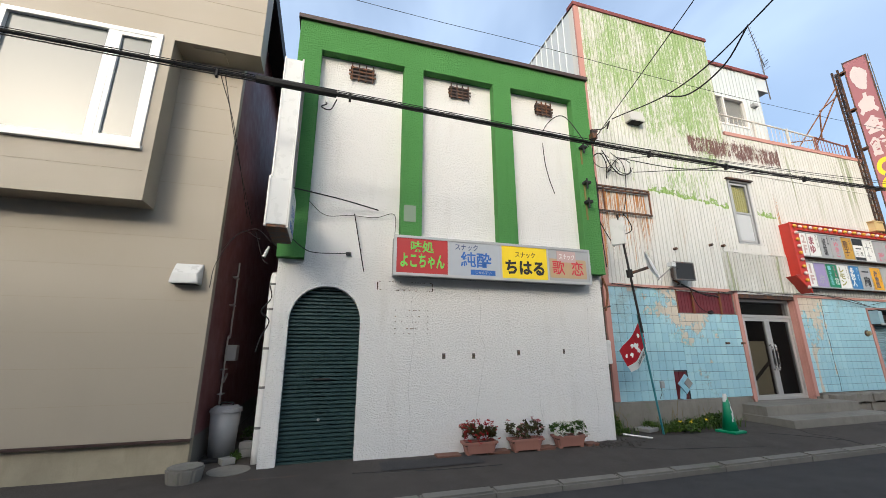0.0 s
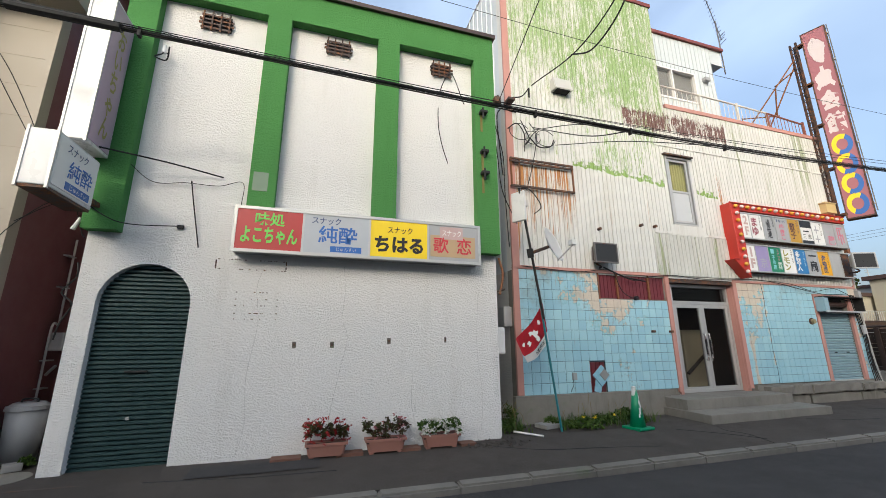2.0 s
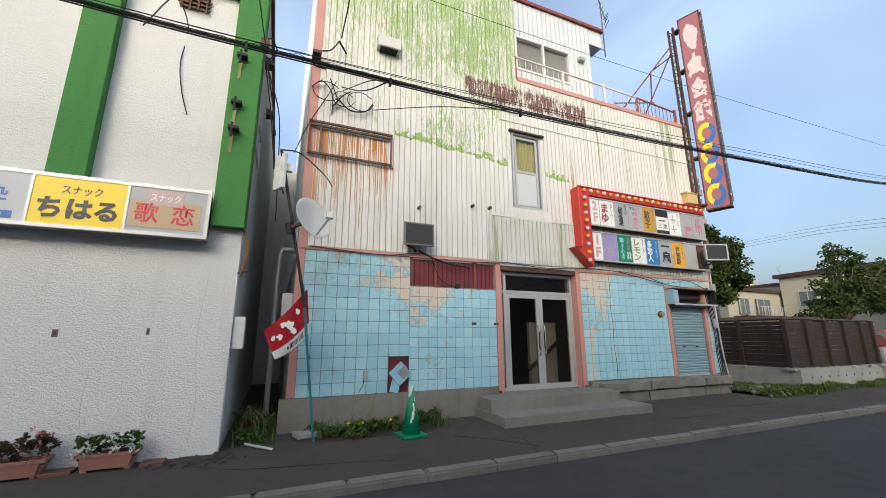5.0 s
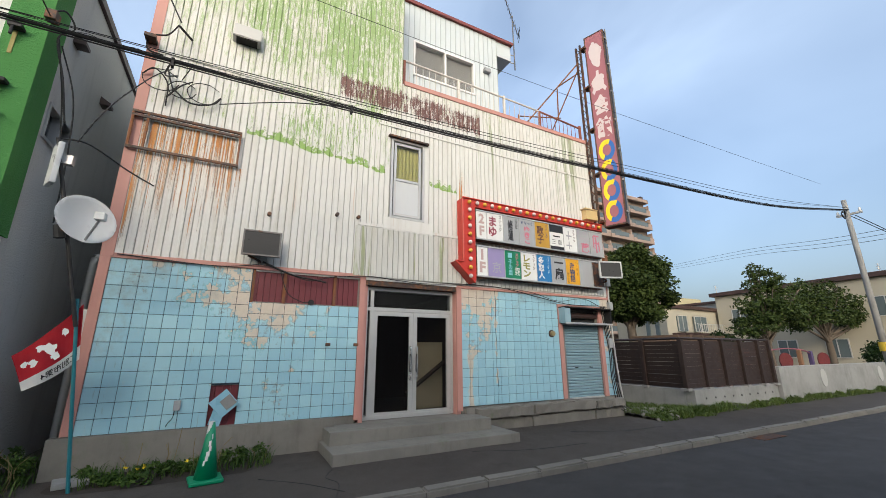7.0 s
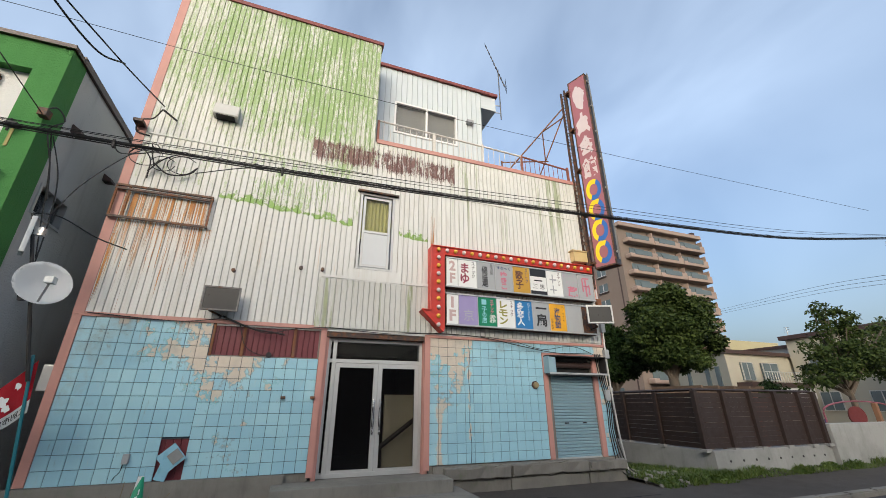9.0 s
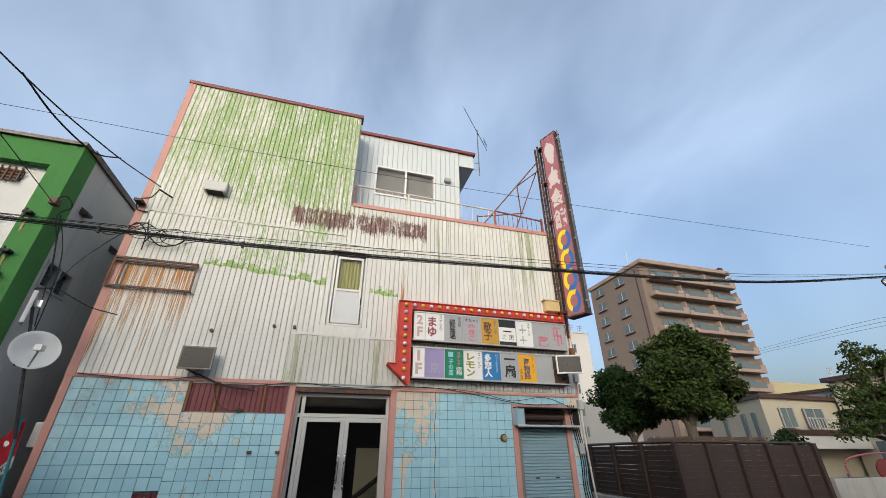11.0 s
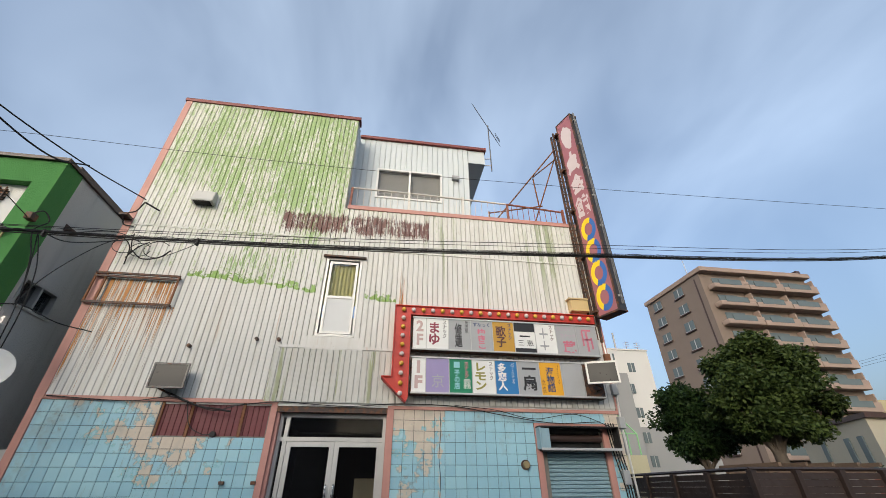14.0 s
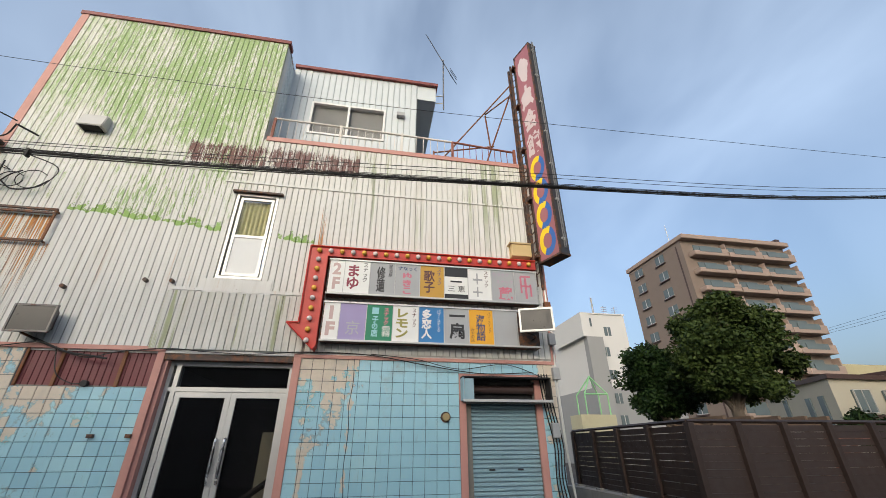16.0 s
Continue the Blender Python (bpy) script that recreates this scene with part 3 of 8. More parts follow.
part("bay_floor", cube(-14, -2.70, BAY + 0.15, LY, 3.56, 3.66), M["beige"], left)
part("upper_storey", cube(-2.55, -1.31, BAY, LY, 6.22, 8.05), M["beige"], left)
part("roof", cube(-14, -1.28, BAY - 0.1, 15, 8.05, 8.15), M["black"], left)

# walls added at the rear of both gaps to keep bright sky out
solid("alley_sky_blocker", cube(5.2, 6.0, 14.6, 14.8, -0.3, 7.3), M["stucco_grey"], "added dark wall blocking sky in the narrow gap", "wall", kind="structure")
solid("alley_sky_blocker", cube(LX, XL, 14.6, 14.8, -0.3, 7.3), M["maroon"], "added dark wall blocking sky in the narrow alley", "wall", kind="structure")

# ---- across the street, unseen: closes the place, shades and fills the walls ----
opp = thing("opposite_house", (4, -12, -0.2), "plain unseen terrace of houses across the street", "building")
part("wall", cube(-30, 9, -15, -9, -0.3, 8.5), M["opposite"], opp)
# unseen dark block, added to darken the reflections in the door glass
part("low_wall", cube(9, 45, -13, -9.5, -0.3, 4.2), M["brown_trim"], opp)
part("roof", cube(-30.3, 9.3, -15.3, -8.9, 8.5, 8.83), M["brown_trim"], opp)

# ---- fittings of the white house ----
# rolling shutter in the arch
shutter = thing("arched_roller_shutter", (0.02, W + 0.12, -0.12), "closed dark green ribbed roller shutter in an arched doorway", "shutter")
slat_bm = bmesh.new()
prof = ((0.016, 0.0), (-0.022, 0.012), (-0.022, 0.040), (0.016, 0.058))
for i in range(len(prof) - 1):
    (d0, h0), (d1, h1) = prof[i], prof[i + 1]
    v = [slat_bm.verts.new(q) for q in ((-0.56, d0, h0), (0.56, d0, h0), (0.56, d1, h1), (-0.56, d1, h1))]
    slat_bm.faces.new(v)
slat_mesh = mesh_of("slat", slat_bm, M["shutter"])
for i in range(46):
    o = new("slat", slat_mesh)
    o.parent = shutter
    o.matrix_parent_inverse = shutter.matrix_basis.inverted()
    o.location = (0.02, W + 0.13, -0.08 + i * 0.0575)
part("bottom_rail", cube(-0.54, 0.57, W + 0.10, W + 0.15, -0.14, -0.08, 0.006), M["alu"], shutter, "dull aluminium bottom rail")
part("handle_slot", cube(-0.10, 0.16, W + 0.085, W + 0.115, 1.08, 1.105, 0.004), M["black"], shutter)
part("lock", disc_rod(bmesh.new(), (0.02, W + 0.105, 0.52), (0, 1, 0), 0.022, 0.03, 12), M["alu"], shutter, "small round chrome lock")
solid("threshold", cube(-0.6, 0.7, 6.22, W + 0.25, -0.3, -0.115, 0.01), M["concrete"], "worn concrete door threshold", "threshold", kind="structure")

# barred vents
for x0, x1, z0, z1 in ((0.12, 0.62, 6.36, 6.68), (2.05, 2.53, 6.37, 6.67), (3.97, 4.42, 6.35, 6.66)):
    v = thing("barred_vent", ((x0 + x1) / 2, W, z0), "rusty brown barred vent grille set in a white wall", "vent", "vents under the roof")
    # flat dark plate drawn for the shade behind the bars
    part("recess", cube(x0 + 0.03, x1 - 0.03, W - 0.004, W + 0.01, z0 + 0.04, z1 - 0.04), M["dark"], v)
    for i in range(4):
        h = z0 + 0.045 + i * (z1 - z0 - 0.09) / 3
        part("rail", cube(x0 + (0.0 if i % 3 else 0.03), x1 - (0.0 if i % 3 else 0.03), W - 0.05, W - 0.03, h - 0.016, h + 0.016), M["rust_dark"], v)
    for i in range(4):
        u = x0 + 0.06 + i * (x1 - x0 - 0.12) / 3
        part("bar", cube(u - 0.011, u + 0.011, W - 0.068, W - 0.048, z0 - 0.02, z1 + 0.02), M["rust_dark"], v)

# thin stains
def stain_mat(name, colour, strength):
    """Thin dirt film that frays into runs."""
    n = Nodes(name)
    k = n.noise(14, 6, 0.7, (1.5, 1.5, 0.2))
    a = n.ramp(k, 0.5, 0.72, 0, strength)
    return n.done(colour, 0.85, 0.0, Alpha=a)
M["grey_film"] = stain_mat("grey_film", (0.16, 0.15, 0.14), 0.5)

# long light-box sign
sign = thing("shop_sign_box", (2.9, 6.2, 2.7), "long white light-box sign with four coloured bar name panels", "sign")
SX0, SX1, SZ0, SZ1, SY = 1.02, 4.80, 2.70, 3.38, 6.17
part("case", cube(SX0 + 0.02, SX1 - 0.02, SY + 0.012, W, SZ0 + 0.015, SZ1 - 0.015), plain("sign_case_grey", (0.33, 0.33, 0.32), 0.5), sign, "grey metal sign case")
part("sign_frame", frame_bars(bmesh.new(), SX0, SX1, SZ0, SZ1, SY - 0.012, SY + 0.03, 0.045), M["alu"], sign, "white enamelled frame")
K = {n: ink("ink_" + n, c) for n, c in dict(
    red=(0.42, 0.035, 0.035), green=(0.16, 0.55, 0.08), pale=(0.42, 0.45, 0.48), blue=(0.03, 0.13, 0.42), yellow=(0.85, 0.62, 0.01), black=(0.012, 0.012, 0.014),
    card=(0.46, 0.33, 0.19), crimson=(0.55, 0.03, 0.05), white=(0.75, 0.75, 0.73), navy=(0.03, 0.05, 0.14), maroon=(0.25, 0.03, 0.06), pink=(0.55, 0.16, 0.22),
    ochre=(0.50, 0.28, 0.03), lilac=(0.30, 0.25, 0.46), leafgreen=(0.0, 0.19, 0.09), amber=(0.72, 0.36, 0.01), cyan=(0.25, 0.55, 0.6), olive=(0.28, 0.26, 0.06),
    sky=(0.02, 0.17, 0.42), grey=(0.36, 0.37, 0.38), faded=(0.50, 0.36, 0.34), brown=(0.09, 0.035, 0.03), mauve=(0.42, 0.32, 0.40)).items()}
def panel(x0, x1, z0, z1, y, colour, parent, label=""):
    return part("name_panel", cube(x0, x1, y, y + 0.012, z0, z1), K[colour], parent, label)
for x in (1.96, 2.94, 3.88):
    part("divider", cube(x - 0.014, x + 0.014, SY - 0.01, SY + 0.004, SZ0 + 0.045, SZ1 - 0.045), M["alu"], sign)
LY0 = SY - 0.005
p = panel(1.065, 1.946, 2.745, 3.335, SY, "red", sign, "red name panel with green letters")
lettering("味処", (1.30, 1.70, 3.10, 3.30), LY0, K["green"], p, 0.02)
lettering("よこちゃん", (1.13, 1.89, 2.83, 3.08), LY0, K["green"], p, 0.03)
p = panel(1.974, 2.926, 2.745, 3.335, SY, "pale", sign, "pale grey name panel with blue letters")
lettering("スナック", (2.08, 2.50, 3.19, 3.30), LY0, K["navy"], p, 0.01)
lettering("純酔", (2.18, 2.75, 2.90, 3.17), LY0, K["blue"], p, 0.015)
b = part("caption_bar", cube(2.36, 2.82, SY - 0.004, SY + 0.002, 2.77, 2.86), K["blue"], p)
lettering("じゅんすい", (2.45, 2.74, 2.785, 2.845), SY - 0.007, K["pale"], p)
p = panel(2.954, 3.866, 2.745, 3.335, SY, "yellow", sign, "yellow name panel with black letters")
lettering("スナック", (3.22, 3.62, 3.13, 3.24), LY0, K["black"], p, 0.01)
lettering("ちはる", (3.02, 3.80, 2.82, 3.08), LY0, K["black"], p, 0.04)
p = panel(3.894, 4.755, 2.745, 3.335, SY, "grey", sign, "grey name panel patched with cardboard")
part("cardboard_patch", cube(3.92, 4.70, SY - 0.006, SY + 0.002, 2.80, 3.16), K["card"], p, "brown cardboard patch")
part("cardboard_patch", cube(4.08, 4.48, SY - 0.009, SY + 0.001, 3.10, 3.31), K["faded"], p)
lettering("スナック", (4.12, 4.45, 3.15, 3.26), SY - 0.013, K["white"], p, 0.01)
lettering("歌", (3.97, 4.23, 2.86, 3.13), SY - 0.011, K["crimson"], p, 0.012)
lettering("恋", (4.37, 4.63, 2.86, 3.13), SY - 0.011, K["crimson"], p, 0.012)
# tall projecting light box and the small one below it
vs = thing("tall_projecting_sign", (-0.72, 5.9, 3.85), "tall narrow white projecting light box on the wall corner", "sign")
part("case", cube(-0.86, -0.60, 5.66, 6.22, 3.88, 5.98, 0.012), M["sign_white"], vs)
for x in (-0.872, -0.612):
    for y in (5.648,):
        part("corner_bar", cube(x, x + 0.025, y, y + 0.025, 3.86, 6.0), M["alu"], vs, "riveted aluminium corner bar")
part("side_face", cube(-0.601, -0.592, 5.69, 6.19, 3.92, 5.94), K["mauve"], vs, "faded pale mauve sign face")
lettering("お\nい\nち\nゃ\nん", (5.86, 6.06, 4.05, 5.7), -0.588, K["olive"], vs, 0.02, "x")
part("bracket", cube(-0.80, -0.68, 6.2, 6.3, 4.2, 4.26), M["rust_dark"], vs)
part("bracket", cube(-0.80, -0.68, 6.2, 6.3, 5.6, 5.66), M["rust_dark"], vs)
ss = thing("small_projecting_sign", (-0.64, 5.5, 3.05), "small white projecting light box with blue letters", "sign")
part("case", cube(-0.80, -0.535, 5.10, 5.95, 3.06, 3.70, 0.015), M["sign_white"], ss)
part("underside", cube(-0.79, -0.545, 5.11, 5.94, 3.03, 3.06), M["rust_dark"], ss)
part("side_face", cube(-0.536, -0.526, 5.14, 5.91, 3.10, 3.67), K["white"], ss)
for x in (-0.81, -0.55):
    part("corner_bar", cube(x, x + 0.025, 5.088, 5.113, 3.03, 3.72), M["alu"], ss, "aluminium corner bar")
part("caption_bar", cube(-0.527, -0.521, 5.36, 5.84, 3.12, 3.21), K["blue"], ss)
lettering("純酔", (5.36, 5.84, 3.25, 3.47), -0.522, K["blue"], ss, 0.01, "x")
lettering("スナック", (5.28, 5.68, 3.52, 3.63), -0.522, K["navy"], ss, 0.01, "x")
lettering("じゅんすい", (5.44, 5.78, 3.135, 3.195), -0.519, K["white"], ss, 0.0, "x")
part("bracket", cube(-0.72, -0.60, 5.93, 6.3, 3.2, 3.26), M["rust_dark"], ss)

# small plates and old fixing marks on the wall
for x, zz, k in ((1.95, 1.42, 1), (2.48, 1.42, 1), (3.33, 1.47, 1), (4.25, 1.49, 0.6)):
    w = thing("wall_plate", (x, W, zz), "small grey outlet plate on the white wall", "plate", "outlet plates")
    part("plate", cube(x - 0.028 * k, x + 0.028 * k, W - 0.012, W + 0.01, zz - 0.045, zz + 0.045, 0.004), M["kerb"], w)
    part("socket", cube(x - 0.014 * k, x + 0.014 * k, W - 0.016, W - 0.011, zz - 0.02, zz + 0.02), M["rust_dark"], w)
marks = bmesh.new()
rm = random.Random(5)
for x0, x1, z0, z1 in ((0.81, 1.75, 2.49, 2.63),):
    for i in range(110):
        t = rm.random()
        x, zz = rm.choice(((x0 + (x1 - x0) * t, z0), (x0 + (x1 - x0) * t, z1), (x0, z0 + (z1 - z0) * t), (x1, z0 + (z1 - z0) * t)))
        s = rm.uniform(0.003, 0.010)
        box(marks, x - s, x + s, W - 0.005, W + 0.006, zz - s * 0.6, zz + s * 0.6)
for i in range(60):
    zz = rm.choice((2.16, 2.06, 1.97, 1.86, 1.78))
    x = rm.choice((1.12, 1.67, rm.uniform(1.2, 1.65), rm.uniform(1.3, 1.5)))
    s = rm.uniform(0.003, 0.011)
    box(marks, x - s, x + s, W - 0.005, W + 0.006, zz - 0.006, zz + 0.006)
solid("fixing_marks", marks, M["rust_dark"], "dotted adhesive marks left by removed plates", "marks", kind="stuff")
cracks = bmesh.new()
for pts in ([(1.42, 2.45), (1.38, 2.2), (1.44, 1.7), (1.36, 1.0), (1.40, 0.4), (1.33, 0.0)], [(2.62, 1.75), (2.70, 1.5), (2.60, 1.0), (2.50, 0.4), (2.55, 0.1)],
            [(3.72, 1.0), (3.70, 0.6), (3.75, 0.3)], [(4.85, 2.3), (4.80, 1.4), (4.88, 0.6), (4.84, 0.1)], [(5.19, 1.2), (5.0, 1.17), (4.93, 1.2)], [(2.6, 2.6), (2.63, 2.2), (2.60, 1.8)]):
    tube([(x, W - 0.001, zz) for x, zz in pts], 0.0010, 5, 4, cracks)
solid("wall_cracks", cracks, M["concrete_pale"], "thin grey cracks running down the white wall", "cracks", kind="stuff")
part("stain", cube(3.70, 3.78, W - 0.003, W + 0.002, 0.42, 0.75), M["grey_film"], white)
part("patch", cube(1.19, 1.40, G - 0.005, G + 0.004, 3.66, 3.96), plain("pasted_grey_paper", (0.20, 0.27, 0.20), 0.8), white, "grey scraped poster patch")

# insulator brackets on the end pilaster
M["yellow_rust"] = metal_rust("yellowed_rusty_iron", (0.20, 0.18, 0.05), 0.3)
for zz in (5.60, 4.80, 4.38):
    b = thing("insulator_bracket", (4.95, G, zz), "black iron insulator bracket on a green pilaster", "bracket", "pilaster brackets")
    part("arm", cube(4.88, 5.02, G - 0.12, G, zz, zz + 0.05, 0.008), M["black"], b)
    part("pin", rod(bmesh.new(), (4.93, G - 0.10, zz - 0.12), (4.93, G - 0.10, zz + 0.10), 0.018), M["black"], b)
    part("plate", cube(4.91, 4.95, G - 0.012, G, zz - 0.34, zz), M["yellow_rust"], b, "yellowed rusty back plate")
corner_bracket = thing("corner_bracket", (5.24, 6.5, 2.2), "rusty iron bracket at the wall corner", "bracket")
part("frame", tube([(5.24, 6.4, 2.9), (5.30, 6.38, 2.6), (5.24, 6.4, 2.25)], 0.02), M["rust"], corner_bracket)
part("stay", rod(bmesh.new(), (5.2, 6.42, 2.3), (5.32, 6.36, 2.34), 0.015), M["rust_dark"], corner_bracket)

# rods and loose wires
rod1 = thing("wall_rod", (0.77, 6.35, 3.86), "thin black stay rod fixed to the wall", "rod", "stay rods")
part("bar", tube([(-0.62, 5.95, 3.93), (0.1, 6.2, 3.92), (0.77, 6.40, 3.86)], 0.011), M["black"], rod1)
rod2 = thing("wall_rod", (0.37, 6.35, 2.8), "thin black stay rod fixed to the wall", "rod", "stay rods")
part("bar", tube([(0.37, 6.38, 3.75), (0.44, 6.38, 3.4), (0.57, 6.40, 2.77)], 0.009), M["black"], rod2)
lw = thing("loose_wire", (0.0, 6.3, 3.0), "loose black wire sagging across the wall", "wire", "loose wires")
part("strand", tube([(-0.64, 5.85, 3.2), (-0.40, 6.0, 3.02), (-0.2, 6.2, 2.99), (0.31, 6.40, 3.06)], 0.007), M["black"], lw)
part("strand", tube([(-0.4, 6.3, 3.9), (-0.1, 6.38, 3.68), (0.3, 6.40, 3.72), (0.72, 6.4, 3.72), (1.04, 6.38, 3.8), (1.06, 6.35, 3.4)], 0.005), M["black"], lw)
part("clip", cube(0.27, 0.35, W - 0.05, W, 3.03, 3.08, 0.006), M["black"], lw)
hw = thing("loose_wire", (4.2, 6.4, 4.6), "black wire hanging down the white panel", "wire", "loose wires")
part("strand", tube([(4.10, 5.0, 4.86), (4.14, 5.7, 5.9), (4.16, 6.40, 6.02), (4.13, 6.41, 5.4), (4.2, 6.41, 4.95), (4.31, 6.41, 4.59)], 0.008), M["black"], hw)
ins = thing("wall_insulator", (-0.2, 6.4, 5.6), "grey porcelain insulator hook with curled wire", "insulator")
part("hook", tube([(-0.22, 6.43, 5.80), (-0.24, 6.3, 5.75), (-0.22, 6.24, 5.66), (-0.30, 6.22, 5.58), (-0.15, 6.22, 5.55), (-0.05, 6.0, 5.62)], 0.01), M["black"], ins)
part("knob", rod(bmesh.new(), (-0.22, 6.28, 5.70), (-0.22, 6.28, 5.84), 0.03, 0.02, 10), M["sign_white"], ins)

# downpipe in the alley and side window
M["grey_pipe"] = plain("grey_clamp", (0.16, 0.16, 0.16), 0.5)
dp = thing("downpipe", (-0.86, 6.55, -0.1), "white plastic downpipe with grey clamps beside the wall", "pipe")
part("pipe", tube([(-0.82, 6.75, -0.08), (-0.82, 6.75, 1.3), (-0.82, 6.75, 2.55), (-0.80, 6.8, 2.7), (-0.76, 6.95, 2.72)], 0.055, 6, 10), M["white_pvc"], dp, "", True)
for zz in (0.42, 0.98, 1.55, 2.15, 2.55):
    part("clamp", disc_rod(bmesh.new(), (-0.82, 6.75, zz), (0, 0, 1), 0.059, 0.035, 12), M["grey_pipe"], dp)
part("coil", tube([(-0.84, 6.55, 2.5), (-0.80, 6.5, 2.3), (-0.92, 6.5, 2.1), (-0.80, 6.52, 1.95), (-0.9, 6.55, 1.7), (-0.95, 6.6, 1.5)], 0.01), M["black"], dp)
sw = thing("window_1", (5.2, 7.3, 4.45), "dark sliding window in an aluminium frame", "window", kind="structure")
f = frame_bars(bmesh.new(), 6.85, 7.75, 4.45, 5.0, -5.225, -5.06, 0.045, (7.30,))
bmesh.ops.rotate(f, cent=(0, 0, 0), matrix=Matrix.Rotation(radians(90), 3, "Z"), verts=f.verts)
part("window_frame", f, M["alu"], sw)
part("pane", cube(5.10, 5.112, 6.89, 7.71, 4.49, 4.96), M["glass"], sw)
part("backing", cube(4.9, 4.92, 6.8, 7.8, 4.4, 5.05), M["dark"], sw)
for y, zz in ((7.1, 6.15), (8.6, 6.0)):
    h = thing("vent_hood", (5.2, y, zz), "small black vent hood on a grey wall", "vent hood", "side vent hoods")
    hb = cube(5.2, 5.36, y - 0.1, y + 0.1, zz, zz + 0.16)
    for v in hb.verts:
        if v.co.x > 5.3 and v.co.z > zz + 0.1:
            v.co.z = zz + 0.05
    part("hood", hb, M["brown_trim"], h)
mb = thing("meter_box", (5.27, 6.55, 1.25), "white plastic meter box on the side wall", "meter box")
part("box", cube(5.2, 5.36, 6.5, 6.72, 1.25, 1.70, 0.03), M["sign_white"], mb)
mb2 = thing("meter_box", (5.95, 7.5, 1.9), "grey service box on the narrow side wall", "meter box")
part("box", cube(5.82, 6.0, 7.45, 7.75, 1.75, 2.15, 0.02), M["alu"], mb2)
sp = thing("drain_pipe", (5.75, 7.6, 0), "grey vertical drain pipe in the gap", "pipe")
part("pipe", tube([(5.72, 8.2, -0.1), (5.72, 8.2, 1.5), (5.72, 8.2, 2.95), (5.8, 8.2, 3.05), (5.98, 8.2, 3.05)], 0.05, 6, 10), M["alu"], sp, "", True)

# planters
rp = random.Random(11)
M["terracotta"] = plain("pink_terracotta_plastic", (0.31, 0.145, 0.11), 0.6, 0, 0.12, 8, 0.3)
M["plant_leaf"] = leaf_mat("planter_leaves", (0.03, 0.07, 0.015), (0.09, 0.15, 0.03))
M["plant_dark"] = leaf_mat("reddish_leaves", (0.05, 0.018, 0.015), (0.07, 0.10, 0.03))
M["plant_mixed"] = leaf_mat("mixed_leaves", (0.055, 0.02, 0.014), (0.07, 0.12, 0.025))
M["petal_red"] = leaf_mat("red_petals", (0.30, 0.012, 0.02), (0.45, 0.05, 0.04))
M["petal_white"] = leaf_mat("white_petals", (0.6, 0.6, 0.5), (0.8, 0.8, 0.75))
M["petal_pink"] = leaf_mat("pink_petals", (0.4, 0.12, 0.13), (0.5, 0.25, 0.24))
M["brick"] = plain("old_red_brick", (0.16, 0.075, 0.05), 0.85, 0, 0.3, 9, 0.4)
M["soil"] = plain("potting_soil", (0.03, 0.022, 0.016), 0.95, 0, 0.3, 20, 0.2, 0.5, 60)
for x0, x1, lf, pt, hgt, words in ((2.20, 2.76, "plant_mixed", "petal_red", 0.36, "red"), (3.00, 3.58, "plant_dark", "petal_pink", 0.36, "dark red"), (3.82, 4.40, "plant_leaf", "petal_white", 0.26, "white")):
    cx, y0, y1, zb = (x0 + x1) / 2, 6.16, 6.38, pave_z((x0 + x1) / 2, 6.27)
    th = thing("flower_planter", (cx, 6.27, zb), "terracotta-coloured trough planter of %s flowers by the wall" % words, "planter", "planters by the wall")
    bm = bmesh.new()
    lo = [bm.verts.new((x, y, zb + 0.025)) for x, y in ((x0 + 0.05, y0 + 0.03), (x1 - 0.05, y0 + 0.03), (x1 - 0.05, y1 - 0.03), (x0 + 0.05, y1 - 0.03))]
    hi = [bm.verts.new((x, y, zb + 0.17)) for x, y in ((x0 + 0.015, y0 + 0.01), (x1 - 0.015, y0 + 0.01), (x1 - 0.015, y1 - 0.01), (x0 + 0.015, y1 - 0.01))]
    bm.faces.new(lo[::-1])
    for i in range(4):
        bm.faces.new((lo[i], lo[(i + 1) % 4], hi[(i + 1) % 4], hi[i]))
    bmesh.ops.bevel(bm, geom=[e for e in bm.edges if abs(e.verts[0].co.z - e.verts[1].co.z) > 0.1], offset=0.03, segments=3, affect="EDGES")
    part("trough", bm, M["terracotta"], th)
    rim = bmesh.new()
    for a, b_, c, d in ((x0, x1, y0, y0 + 0.022), (x0, x1, y1 - 0.022, y1), (x0, x0 + 0.022, y0 + 0.022, y1 - 0.022), (x1 - 0.022, x1, y0 + 0.022, y1 - 0.022)):
        box(rim, a, b_, c, d, zb + 0.16, zb + 0.195)
    part("rim", rim, M["terracotta"], th)
    for fx in (x0 + 0.09, x1 - 0.09):
        part("foot", cube(fx - 0.03, fx + 0.03, y0 + 0.04, y1 - 0.04, zb, zb + 0.026), M["terracotta"], th)
    part("soil", cube(x0 + 0.02, x1 - 0.02, y0 + 0.02, y1 - 0.02, zb + 0.14, zb + 0.165), M["soil"], th)
    fol = bmesh.new()
    for k in range(9):
        leaves(fol, rp, (x0 + 0.03 + (x1 - x0 - 0.06) * k / 8, 6.27 + rp.uniform(-0.05, 0.03), zb + 0.2 + hgt * rp.uniform(0.3, 0.55)), (0.09, 0.10, hgt * 0.45), 120, 0.045, 5)
    part("foliage", fol, M[lf], th)
    fl = bmesh.new()
    for k in range(60 if pt != "petal_pink" else 22):
        fx, fy = rp.uniform(x0 - 0.02, x1 + 0.02), rp.uniform(6.12, 6.30)
        leaves(fl, rp, (fx, fy, zb + 0.16 + rp.random() * hgt), (0.02, 0.02, 0.02), 11, 0.033, 2)
    tagged(part("blossom", fl, M[pt], th), kind="stuff")
